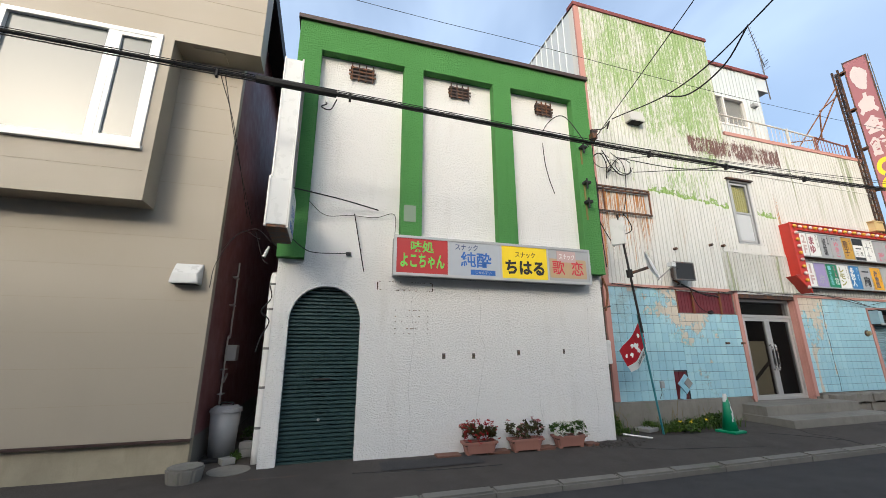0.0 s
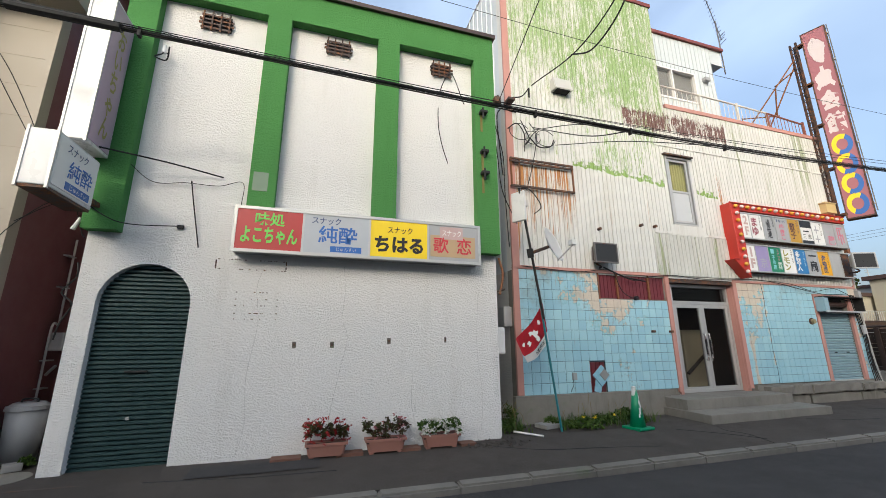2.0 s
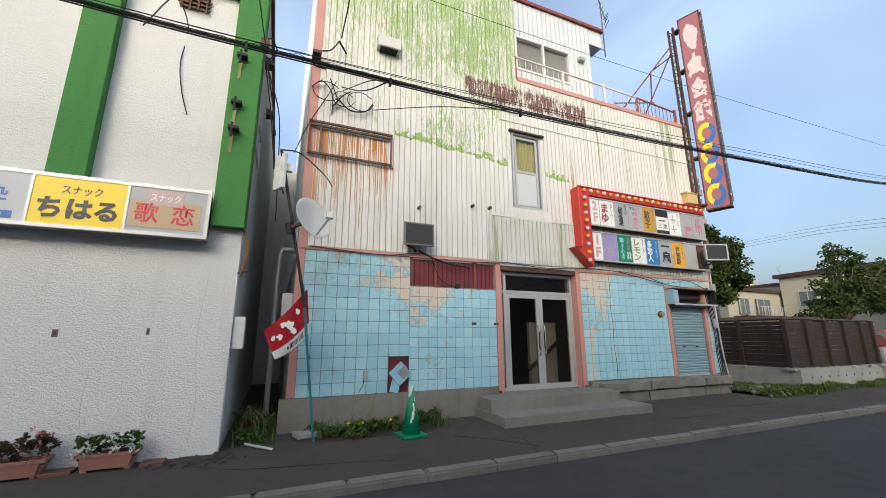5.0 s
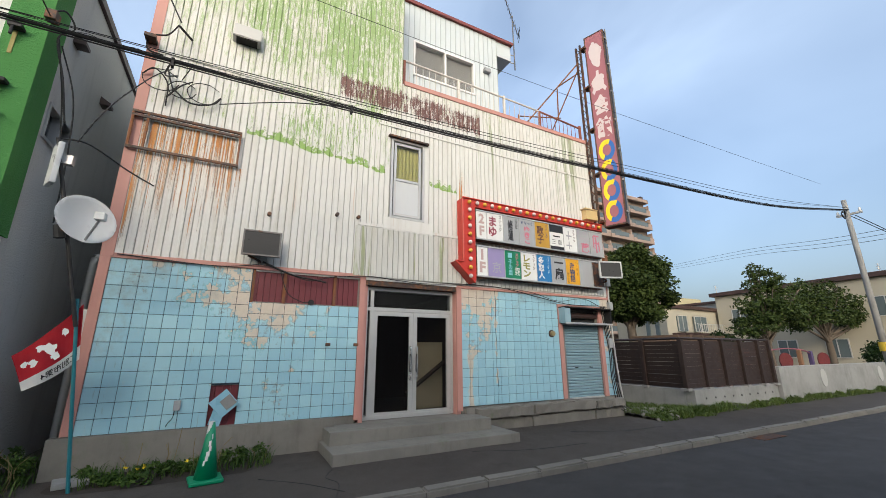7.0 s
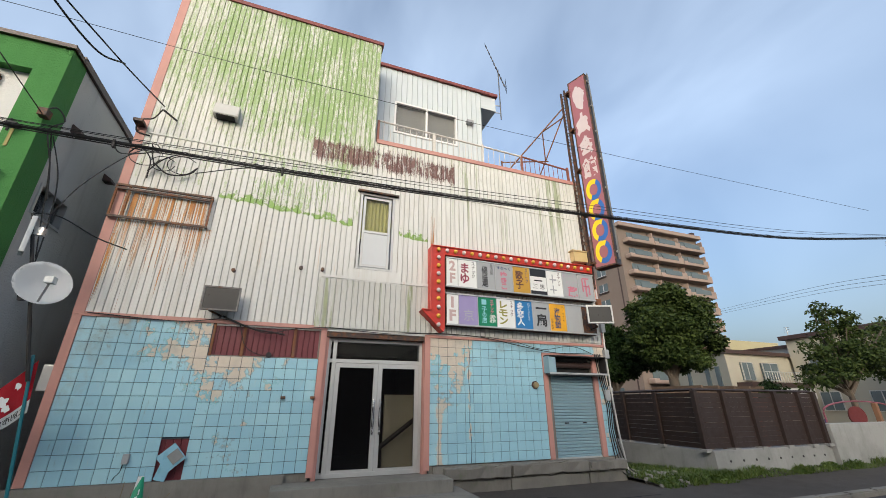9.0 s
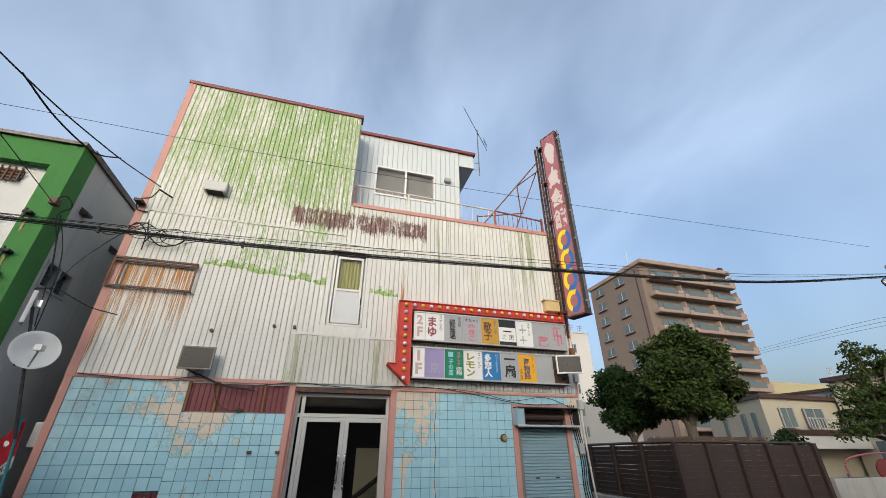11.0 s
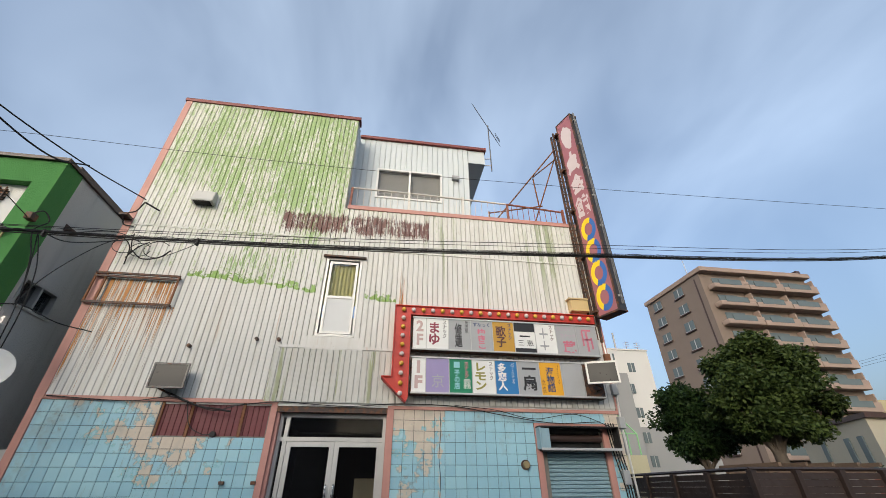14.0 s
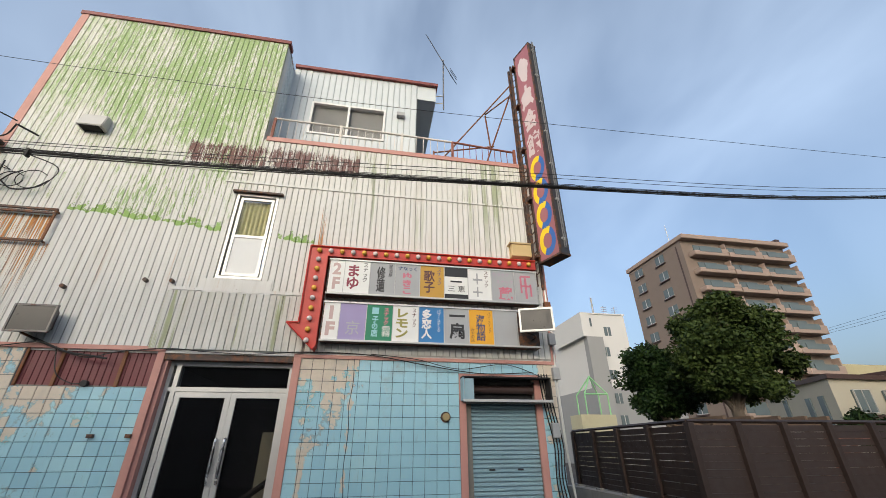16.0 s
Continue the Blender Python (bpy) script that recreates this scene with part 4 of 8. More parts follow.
for x0, x1 in ((1.78, 2.16), (2.62, 2.98), (3.5, 3.8), (4.42, 4.66)):
    solid("paving_brick", cube(x0, x1, 6.2, 6.40, pave_z(x0, 6.3) - 0.02, pave_z(x0, 6.3) + 0.035, 0.006), M["brick"], "flat red brick lying along the wall", "brick", "bricks along the wall")
# rubble at the corner
rub = bmesh.new()
for i in range(150):
    x, y = 4.95 + rp.gauss(0, 0.28), 6.22 + rp.gauss(0, 0.10)
    s = rp.uniform(0.006, 0.03)
    q = bmesh.ops.create_icosphere(rub, subdivisions=1, radius=s, matrix=pose(x, y, pave_z(x, y) + s * 0.5, rp.uniform(0, 90), 0, rp.uniform(0, 90)) @ Matrix.Diagonal((1.5, 1.1, 0.45, 1)))
solid("rubble", rub, M["walkway"], "heap of broken asphalt and stones", "rubble", kind="stuff")
# drain channel
dr = thing("drain_channel", (0.1, 6.1, -0.12), "long rusty drain grating in the pavement", "drain", kind="structure")
part("frame", cube(-0.95, 1.25, 5.99, 6.13, -0.2, -0.086), M["concrete"], dr)
for i in range(70):
    x = -0.93 + i * 0.031
    part("bar", cube(x, x + 0.012, 6.01, 6.11, -0.088, -0.078), M["rust_dark"], dr)

# ---- alley beside the beige house ----
M["grey_plastic"] = plain("grey_plastic", (0.32, 0.33, 0.34), 0.45, 0, 0.1, 6, 0.25)
bin_ = thing("dust_bin", (-1.27, 7.3, -0.06), "grey plastic lidded dustbin on a black base", "bin")
bb = bmesh.new()
bmesh.ops.create_cone(bb, cap_ends=True, segments=20, radius1=0.18, radius2=0.215, depth=0.62, matrix=pose(-1.36, 7.22, 0.30))
part("body", bb, M["grey_plastic"], bin_, "", True)
bb = bmesh.new()
bmesh.ops.create_cone(bb, cap_ends=True, segments=20, radius1=0.235, radius2=0.225, depth=0.05, matrix=pose(-1.36, 7.22, 0.63))
bmesh.ops.create_cone(bb, cap_ends=True, segments=20, radius1=0.21, radius2=0.16, depth=0.04, matrix=pose(-1.36, 7.22, 0.672))
part("lid", bb, M["grey_plastic"], bin_, "grey lid")
part("handle", tube([(-1.45, 7.22, 0.68), (-1.43, 7.22, 0.73), (-1.29, 7.22, 0.73), (-1.27, 7.22, 0.68)], 0.012), M["black"], bin_)
part("base", cube(-1.6, -1.12, 6.95, 7.47, -0.09, -0.01, 0.02), M["black"], bin_)
st = bmesh.new()
bmesh.ops.create_cone(st, cap_ends=True, segments=9, radius1=0.20, radius2=0.23, depth=0.2, matrix=pose(-1.55, 6.2, 0.0, 0, 0, 20))
bmesh.ops.bevel(st, geom=list(st.edges), offset=0.025, segments=2, affect="EDGES")
solid("stone_block", st, M["concrete"], "rounded grey concrete stone at the house corner", "stone")
for x, y, a, s in ((-0.98, 7.25, 12, 0.13), (-0.98, 7.3, -8, 0.11), (-1.2, 6.85, 30, 0.09)):
    solid("rubble_block", turn_z(cube(x - s, x + s, y - 0.09, y + 0.09, -0.06, -0.06 + s * 0.9, 0.012), (x, y, 0), a), M["concrete_pale"], "broken pale concrete block on the ground", "block", "broken blocks")
solid("rubble_block", turn_z(cube(-1.1, -0.88, 7.16, 7.34, 0.06, 0.15, 0.012), (-1, 7.25, 0), -16), M["concrete_pale"], "broken pale concrete block on another block", "block", "broken blocks")
solid("manhole_cover", disc_rod(bmesh.new(), (-1.1, 6.5, -0.075), (0, 0, 1), 0.27, 0.03, 24), M["concrete"], "round grey concrete manhole cover", "manhole cover")
gp = thing("gas_pipe", (LX + 0.06, 7.6, 0.6), "thin grey gas pipe with meter on the maroon wall", "pipe")
part("pipe", tube([(LX + 0.05, 7.9, 3.1), (LX + 0.05, 7.9, 2.0), (LX + 0.05, 7.9, 1.75), (LX + 0.05, 7.75, 1.7), (LX + 0.05, 7.75, 0.9), (LX + 0.05, 7.75, 0.66)], 0.016), M["alu"], gp)
part("meter", cube(LX + 0.02, LX + 0.2, 7.8, 8.05, 1.35, 1.62, 0.02), M["alu"], gp, "small grey gas meter")
part("valve", rod(bmesh.new(), (LX + 0.05, 7.85, 1.0), (LX + 0.05, 8.05, 1.12), 0.02), M["alu"], gp)
for zz in (2.8, 2.3, 1.2, 0.8):
    part("clip", cube(LX, LX + 0.075, 7.73, 7.93, zz, zz + 0.02), M["alu"], gp)
ew = thing("entry_wires", (-1.1, 6.6, 3.1), "bunch of black service wires between two houses", "wire")
for pts in ([(-1.58, 6.5, 3.0), (-1.5, 6.9, 3.35), (-1.2, 6.9, 3.5), (-0.9, 6.5, 3.2), (-0.72, 6.35, 3.05)], [(-1.62, 6.33, 2.4), (-1.58, 6.36, 2.8), (-1.4, 6.8, 3.4), (-1.1, 6.8, 3.3)],
            [(-1.2, 6.9, 3.45), (-1.05, 6.9, 3.0), (-0.95, 6.8, 2.9)], [(-1.45, 4.8, 4.85), (-1.42, 5.6, 4.6), (-1.3, 6.6, 3.6)], [(-1.4, 4.8, 4.85), (-1.35, 5.5, 4.3), (-1.2, 6.5, 3.45)]):
    part("strand", tube(pts, 0.005), M["black"], ew)
part("insulator", rod(bmesh.new(), (-0.98, 6.55, 2.95), (-0.92, 6.55, 3.12), 0.03, 0.02), M["sign_white"], ew)

# ---- fittings of the beige house ----
win = thing("window_2", (-3.6, BAY, 4.38), "large white-framed window reflecting the bright sky", "window", kind="structure")
part("window_frame", frame_bars(bmesh.new(), -4.66, -2.69, 4.34, 6.26, BAY - 0.03, BAY + 0.08, 0.07), M["white_pvc"], win)
part("sill", cube(-4.68, -2.67, BAY - 0.06, BAY, 4.29, 4.35), M["white_pvc"], win)
part("mullion", cube(-3.38, -3.27, BAY - 0.026, BAY + 0.08, 4.41, 6.19), M["white_pvc"], win)
part("sash", frame_bars(bmesh.new(), -3.27, -2.76, 4.41, 6.19, BAY - 0.022, BAY + 0.05, 0.06), M["white_pvc"], win)
part("pane", cube(-4.59, -3.38, BAY + 0.03, BAY + 0.04, 4.41, 6.19), M["glass_bright"], win)
part("pane", cube(-3.21, -2.82, BAY + 0.02, BAY + 0.03, 4.47, 6.13), M["glass_bright"], win)
hood = thing("vent_hood", (-1.93, LY, 2.45), "square white steel vent hood on beige siding", "vent hood")
hb = cube(-2.14, -1.77, LY - 0.2, LY, 2.45, 2.77)
for v in hb.verts:
    if v.co.y < LY - 0.1 and v.co.z > 2.6:
        v.co.z, v.co.x = 2.59, -1.955 + (v.co.x + 1.955) * 0.85
bmesh.ops.bevel(hb, geom=list(hb.edges), offset=0.01, segments=2, affect="EDGES")
part("hood", hb, M["sign_white"], hood)
# dark sheet painted as the shaded mouth of the hood
part("opening", cube(-2.11, -1.80, LY - 0.18, LY - 0.02, 2.445, 2.449), M["dark"], hood)
part("corner_trim", cube(LX - 0.07, LX + 0.012, LY - 0.012, LY + 0.1, 0.36, 6.22), M["beige"], left, "pale corner trim")
part("base_trim", cube(-14, LX + 0.012, LY - 0.02, LY + 0.05, 0.335, 0.37), M["brown_trim"], left)
part("bay_trim", cube(-14, -2.535, BAY - 0.015, BAY, 3.54, 3.62), M["beige"], left)
part("bay_trim", cube(-2.60, -2.535, BAY - 0.016, BAY, 3.62, 6.22), M["beige"], left)
part("soffit_hatch", cube(-2.3, -1.85, 6.14, 6.40, 6.20, 6.225), M["beige"], left)
part("eave", cube(-1.33, -1.27, BAY - 0.1, 15, 7.85, 8.15), M["black"], left, "black eave board")
joint = bmesh.new()
for k in range(1, 8):
    zz = 0.36 + k * 0.465
    if zz < 3.55:
        box(joint, -14, LX - 0.07, LY - 0.003, LY + 0.003, zz, zz + 0.004)
for zz in (4.02, 4.48, 4.95, 5.4, 5.86):
    box(joint, -2.55, LX - 0.07, LY - 0.003, LY + 0.003, zz, zz + 0.006)
for zz in (3.98,):
    box(joint, -14, -2.60, BAY - 0.003, BAY + 0.003, zz, zz + 0.006)
for zz in (6.62, 7.08, 7.5):
    box(joint, -14, -1.31, BAY - 0.003, BAY + 0.003, zz, zz + 0.006)
part("siding_joints", joint, plain("joint_shadow_gap", (0.33, 0.285, 0.22), 0.8), left)

# ---- fittings of the tiled building ----
M["red_sheet"] = plain("dark_red_ribbed_sheet", (0.15, 0.022, 0.03), 0.5, 0, 0.25, 4, 0.35)
part("exposed_sheet", corrugated(8.08, 9.95, 2.36, 2.92, B + 0.03, 0.1, 0.016), M["red_sheet"], tiled, "exposed dark red ribbed sheet")
part("exposed_sheet", corrugated(7.64, 8.08, 0.44, 1.04, B + 0.03, 0.1, 0.016), M["red_sheet"], tiled)
for x in (8.07, 8.58, 9.46):
    part("batten", cube(x, x + 0.05, B - 0.005, B + 0.02, 2.36, 2.93), M["rust"], tiled, "bare weathered wooden batten")
for x0, x1, z0, z1 in ((6.0, 6.13, 0.45, 2.95), (9.96, 10.07, 0.36, 2.98), (12.10, 12.22, 0.36, 2.94), (15.0, 15.12, 0.43, 2.64), (16.42, 16.54, 0.43, 2.62)):
    part("pink_strip", cube(x0, x1, B - 0.035, B + 0.02, z0, z1), M["pink"], tiled, "faded pink wooden strip")
for x0, x1, z0, z1 in ((6.0, 10.07, 2.93, 3.0), (12.10, XB + 0.06, 2.88, 2.94), (15.0, 16.54, 2.62, 2.68)):
    part("pink_strip", cube(x0, x1, B - 0.04, B + 0.02, z0, z1), M["pink"], tiled, "faded pink wooden strip")
part("pink_strip", cube(XB - 0.02, XB + 0.08, B - 0.03, B + 0.1, 2.94, PAR - 0.06), M["pink"], tiled)

# entrance
M["chrome_pull"] = plain("chrome_pull", (0.7, 0.7, 0.7), 0.2, 0.9)
M["door_glass"] = Nodes("smoked_door_glass").done((0.006, 0.006, 0.007), 0.03, 0.0, IOR=1.4, Alpha=0.3)
door = thing("door_1", (11.1, 7.55, 0.33), "closed aluminium double entrance door with dark glass", "door", kind="structure")
DY = 7.55
part("door_frame", frame_bars(bmesh.new(), 10.12, 12.10, 0.31, 2.80, DY - 0.04, DY + 0.1, 0.07, (10.27,), (2.36,)), M["alu"], door, "aluminium door frame")
part("transom_pane", cube(10.31, 12.03, DY + 0.02, DY + 0.03, 2.41, 2.73), M["door_glass"], door)
part("side_pane", cube(10.19, 10.235, DY + 0.02, DY + 0.03, 0.4, 2.73), M["door_glass"], door)
for x0, x1, hx in ((10.31, 11.165, 11.10), (11.17, 12.03, 11.235)):
    leaf = part("door_leaf", frame_bars(bmesh.new(), x0, x1, 0.34, 2.32, DY - 0.025, DY + 0.03, 0.085), M["alu"], door, "aluminium door leaf")
    part("pane", cube(x0 + 0.085, x1 - 0.085, DY, DY + 0.01, 0.425, 2.235), M["door_glass"], leaf)
    part("handle", tube([(hx, DY - 0.03, 1.62), (hx, DY - 0.08, 1.58), (hx, DY - 0.08, 1.06), (hx, DY - 0.03, 1.02)], 0.019, 6, 8), M["chrome_pull"], leaf, "long vertical chrome handle")
    part("grip", rod(bmesh.new(), (hx, DY - 0.08, 1.15), (hx, DY - 0.08, 1.49), 0.023, None, 10), M["black"], leaf, "black handle grip")
    for zz in (0.55, 1.3, 2.1):
        part("hinge", cube(x0 - 0.012 if hx > x1 - 0.2 else x1 - 0.006, x0 + 0.006 if hx > x1 - 0.2 else x1 + 0.012, DY - 0.04, DY - 0.02, zz, zz + 0.11), M["alu"], leaf)
# dark colour stands for the shaded gap above the door
part("soffit", cube(10.05, 12.15, B - 0.02, DY + 0.12, 2.80, 2.9), M["rust_dark"], tiled, "soffit coloured dark for the shaded gap")
part("reveal", cube(10.05, 10.13, B + 0.02, DY + 0.1, 0.3, 2.8), M["pink"], tiled)
part("reveal", cube(12.09, 12.2, B + 0.02, DY + 0.1, 0.3, 2.8), M["pink"], tiled)
part("drip_edge", cube(10.05, 12.2, B - 0.035, B - 0.005, 2.9, 2.95), M["siding"], tiled)
# hall behind the glass; its dimness is put into near-black brown surfaces
hall = thing("entrance_hall", (11.1, 9, 0.3), "dim entrance hall with cream wall and stair", "interior", kind="structure")
M["cream"] = plain("cream_hall_wall", (0.66, 0.60, 0.42), 0.7)
M["hall_dark"] = plain("hall_dim_brown", (0.06, 0.05, 0.04), 0.7)
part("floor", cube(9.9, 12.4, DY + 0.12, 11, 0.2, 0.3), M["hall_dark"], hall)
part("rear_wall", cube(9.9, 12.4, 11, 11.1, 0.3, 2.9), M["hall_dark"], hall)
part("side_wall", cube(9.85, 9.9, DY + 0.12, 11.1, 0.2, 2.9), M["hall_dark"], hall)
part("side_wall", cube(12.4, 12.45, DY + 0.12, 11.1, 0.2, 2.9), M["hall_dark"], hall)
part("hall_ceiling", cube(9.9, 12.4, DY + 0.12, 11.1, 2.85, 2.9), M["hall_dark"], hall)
part("screen_wall", cube(11.55, 12.35, 8.5, 8.6, 0.3, 1.75), M["cream"], hall, "cream painted partition")
sl = bmesh.new()
rod(sl, (11.35, 8.3, 0.65), (12.35, 8.3, 1.35), 0.05, None, 4)
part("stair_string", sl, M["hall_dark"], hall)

# upper window
uw = thing("window_3", (10.9, B, 4.28), "narrow aluminium window with frosted panes", "window", kind="structure")
part("window_frame", frame_bars(bmesh.new(), 10.50, 11.30, 4.26, 6.12, B - 0.045, B + 0.1, 0.05), M["alu"], uw)
part("sash", frame_bars(bmesh.new(), 10.58, 11.22, 4.33, 6.04, B - 0.02, B + 0.03, 0.055, (), (5.16,)), M["alu"], uw)
M["frost"] = plain("frosted_pane", (0.52, 0.54, 0.55), 0.35, 0, 0.06, 2, 0.15)
M["curtain"] = plain("yellowed_curtain", (0.55, 0.53, 0.20), 0.8, 0, 0.12, 3, 0.2)
part("pane", cube(10.635, 11.165, B + 0.0, B + 0.01, 4.385, 5.133), M["frost"], uw, "frosted lower pane")
part("pane", cube(10.635, 11.165, B + 0.002, B + 0.01, 5.188, 5.985), M["glass_clear"], uw)
cur = bmesh.new()
ps = [(10.55 + i * 0.012, B + 0.07 + 0.012 * math.sin(i * 0.9)) for i in range(59)]
for (xa, ya), (xb, yb) in zip(ps, ps[1:]):
    cur.faces.new([cur.verts.new(q) for q in ((xa, ya, 5.0), (xb, yb, 5.0), (xb, yb, 6.0), (xa, ya, 6.0))])
part("curtain", cur, M["curtain"], uw, "yellowed hanging curtain")
part("hood", cube(10.42, 11.38, B - 0.12, B, 6.12, 6.16), M["rust_dark"], uw, "dark rusty drip hood")
part("apron", cube(10.35, 11.5, B - 0.05, B, 3.98, 4.25), M["siding_clean"], uw, "plain sheet patch below the window")

# belts, seams and old fixings on the cladding
belts = [(9.85, 12.25, 4.0, 4.06), (12.25, 12.45, 4.06, 4.1), (6.2, 10.7, 6.62, 6.66), (10.2, 16.8, 6.38, 6.42)]
for x0, x1, z0, z1 in belts:
    part("sheet_seam", cube(x0, x1, B - 0.055, B - 0.03, z0, z1), M["siding"], tiled, "rusty sheet overlap")
part("sheet_patch", corrugated(9.8, 12.22, 2.97, 3.98, B - 0.06, 0.118, 0.03), M["siding_dirty"], tiled, "dirty grey-white sheet over the entrance")
# peeled brown band of a removed sign
def peel_mat():
    n = Nodes("peeled_brown_paint")
    k = n.math("ADD", n.math("MULTIPLY", n.noise(10, 6, 0.75, (4.6, 4.6, 0.30)), 0.6), n.math("MULTIPLY", n.noise(16, 8, 0.8, (1.6, 1.6, 0.6)), 0.4))
    c = n.mix(n.noise(25, 4), (0.11, 0.045, 0.045), (0.23, 0.115, 0.10))
    e = n.ramp(n.math("ABSOLUTE", n.math("SUBTRACT", n.axis(2), 7.07)), 0.18, 0.40, 0.05, -0.10)
    gate = n.math("MULTIPLY", n.math("SUBTRACT", n.noise(2.4, 3, 0.5, (1.4, 1.4, 0.5)), 0.5), 0.20)
    return n.done(c, 0.8, 0.0, Alpha=n.ramp(n.math("ADD", n.math("ADD", k, e), gate), 0.500, 0.535, 0, 0.75))
M["peel"] = peel_mat()
def stripes(x0, x1, z0, z1, y, pitch=0.118):
    bm = bmesh.new()
    n = round((x1 - x0) / pitch)
    for i in range(n):
        a = x0 + i * pitch
        bm.faces.new([bm.verts.new(q) for q in ((a, y, z0), (a + pitch * 0.80, y, z0), (a + pitch * 0.80, y, z1), (a, y, z1))])
    return bm
PA, PB = (XM - XA - 0.16) / 39, (XB - 0.02 - XM) / 52
part("peeled_band", corrugated(XA + 0.16 + 27 * PA, XM, 6.7, 7.44, B - 0.0385, PA, 0.03), M["peel"], tiled, "peeled dark red paint band")
part("peeled_band", corrugated(XM, XM + 18 * PB, 6.7, 7.44, B - 0.0385, PB, 0.03), M["peel"], tiled, "peeled dark red paint band")
# algae rim
def rim_mat():
    n = Nodes("bright_algae")
    k = n.noise(7, 8, 0.75, (1.0, 1.0, 0.8))
    c = n.mix(n.noise(30, 4), (0.17, 0.30, 0.07), (0.30, 0.43, 0.15))
    wob = n.math("MULTIPLY", n.math("SUBTRACT", n.noise(3.2, 5, 0.65), 0.5), 0.34)
    line = n.math("ADD", wob, n.math("SUBTRACT", 5.46, n.math("MULTIPLY", n.math("SUBTRACT", n.axis(0), 7.7), 0.088)))
    e = n.ramp(n.math("SUBTRACT", n.axis(2), line), -0.03, 0.03, -0.3, 0.03)
    e2 = n.ramp(n.math("SUBTRACT", n.axis(2), line), 0.02, 0.34, 0.04, -0.24)
    return n.done(c, 0.9, 0.0, Alpha=n.ramp(n.math("ADD", k, n.math("ADD", e, e2)), 0.475, 0.495))
M["algae_rim"] = rim_mat()
part("algae_rim", corrugated(XA + 0.16 + 13 * PA, XA + 0.16 + 36 * PA, 4.95, 6.0, B - 0.0395, PA, 0.03), M["algae_rim"], tiled, "bright green algae rim")
part("algae_rim", corrugated(XM + 6 * PB, XM + 12 * PB, 5.1, 5.75, B - 0.0395, PB, 0.03), M["algae_rim"], tiled, "bright green algae rim")
for x, zz in ((8.22, 3.94), (9.42, 4.13), (9.84, 4.14)):
    b = thing("pipe_stub", (x, B, zz), "short dark pipe stub poking out of the wall", "pipe stub", "wall stubs")
    part("stub", disc_rod(bmesh.new(), (x, B - 0.06, zz), (0, 1, 0), 0.035, 0.12, 12), M["rust_dark"], b)
    part("flange", disc_rod(bmesh.new(), (x, B - 0.025, zz), (0, 1, 0), 0.055, 0.02, 12), M["alu"], b)

# rusted window guard
gd = thing("window_guard", (6.8, 7.3, 4.73), "rusted iron guard frame over stained sheet", "frame")
g = bmesh.new()
for zz in (5.37, 5.30, 4.73):
    box(g, 6.02, 7.62, B - 0.13, B - 0.09, zz - 0.02, zz + 0.02)
part("rail", g, M["rust_dark"], gd)
for x in (6.04, 6.24, 7.60):
    part("post", cube(x - 0.016, x + 0.016, B - 0.125, B - 0.095, 4.73, 5.37), M["rust"], gd)
for x in (6.04, 7.60):
    part("bracket", cube(x - 0.014, x + 0.014, B - 0.1, B, 5.33, 5.36), M["rust"], gd)
    part("bracket", cube(x - 0.014, x + 0.014, B - 0.1, B, 4.72, 4.75), M["rust"], gd)
def rust_runs():
    n = Nodes("rust_runs")
    k = n.math("ADD", n.math("MULTIPLY", n.noise(1.0, 7, 0.75, (24, 24, 0.45)), 0.8), n.math("MULTIPLY", n.noise(1.0, 4, 0.6, (5, 5, 0.3)), 0.2))
    c = n.mix(n.noise(12, 4, 0.6, (1, 1, 0.3)), (0.38, 0.12, 0.025), (0.60, 0.31, 0.10))
    return n.done(c, 0.85, 0.0, Alpha=n.ramp(n.math("ADD", k, n.ramp(n.axis(2), 3.1, 5.0, -0.07, 0.035)), 0.495, 0.56, 0, 0.85))
M["rust_runs"] = rust_runs()
tagged(part("rust_film", stripes(6.17, 7.62, 3.05, 5.28, B - 0.038), M["rust_runs"], tiled, "orange rust runs below the guard"), kind="stuff")
part("rust_streak", stripes(7.6, 7.72, 3.0, 4.72, B - 0.0375), M["rust_runs"], tiled)
part("rust_streak", stripes(12.2, 12.32, 4.95, 6.0, B - 0.038), M["rust_runs"], tiled)

# wall vent box
vb = thing("wall_vent_box", (7.5, 7.2, 7.25), "pale grey box-shaped vent cover on ribbed sheet", "vent hood")
bx = cube(7.24, 7.72, 7.12, B - 0.01, 7.30, 7.62)
for v in bx.verts:
    if v.co.y < 7.2 and v.co.z > 7.5:
        v.co.y += 0.06
bmesh.ops.bevel(bx, geom=list(bx.edges), offset=0.015, segments=2, affect="EDGES")
part("cover", bx, plain("pale_grey_plastic", (0.5, 0.5, 0.48), 0.5), vb)
part("grille", cube(7.30, 7.66, 7.14, 7.33, 7.285, 7.301), M["dark"], vb)

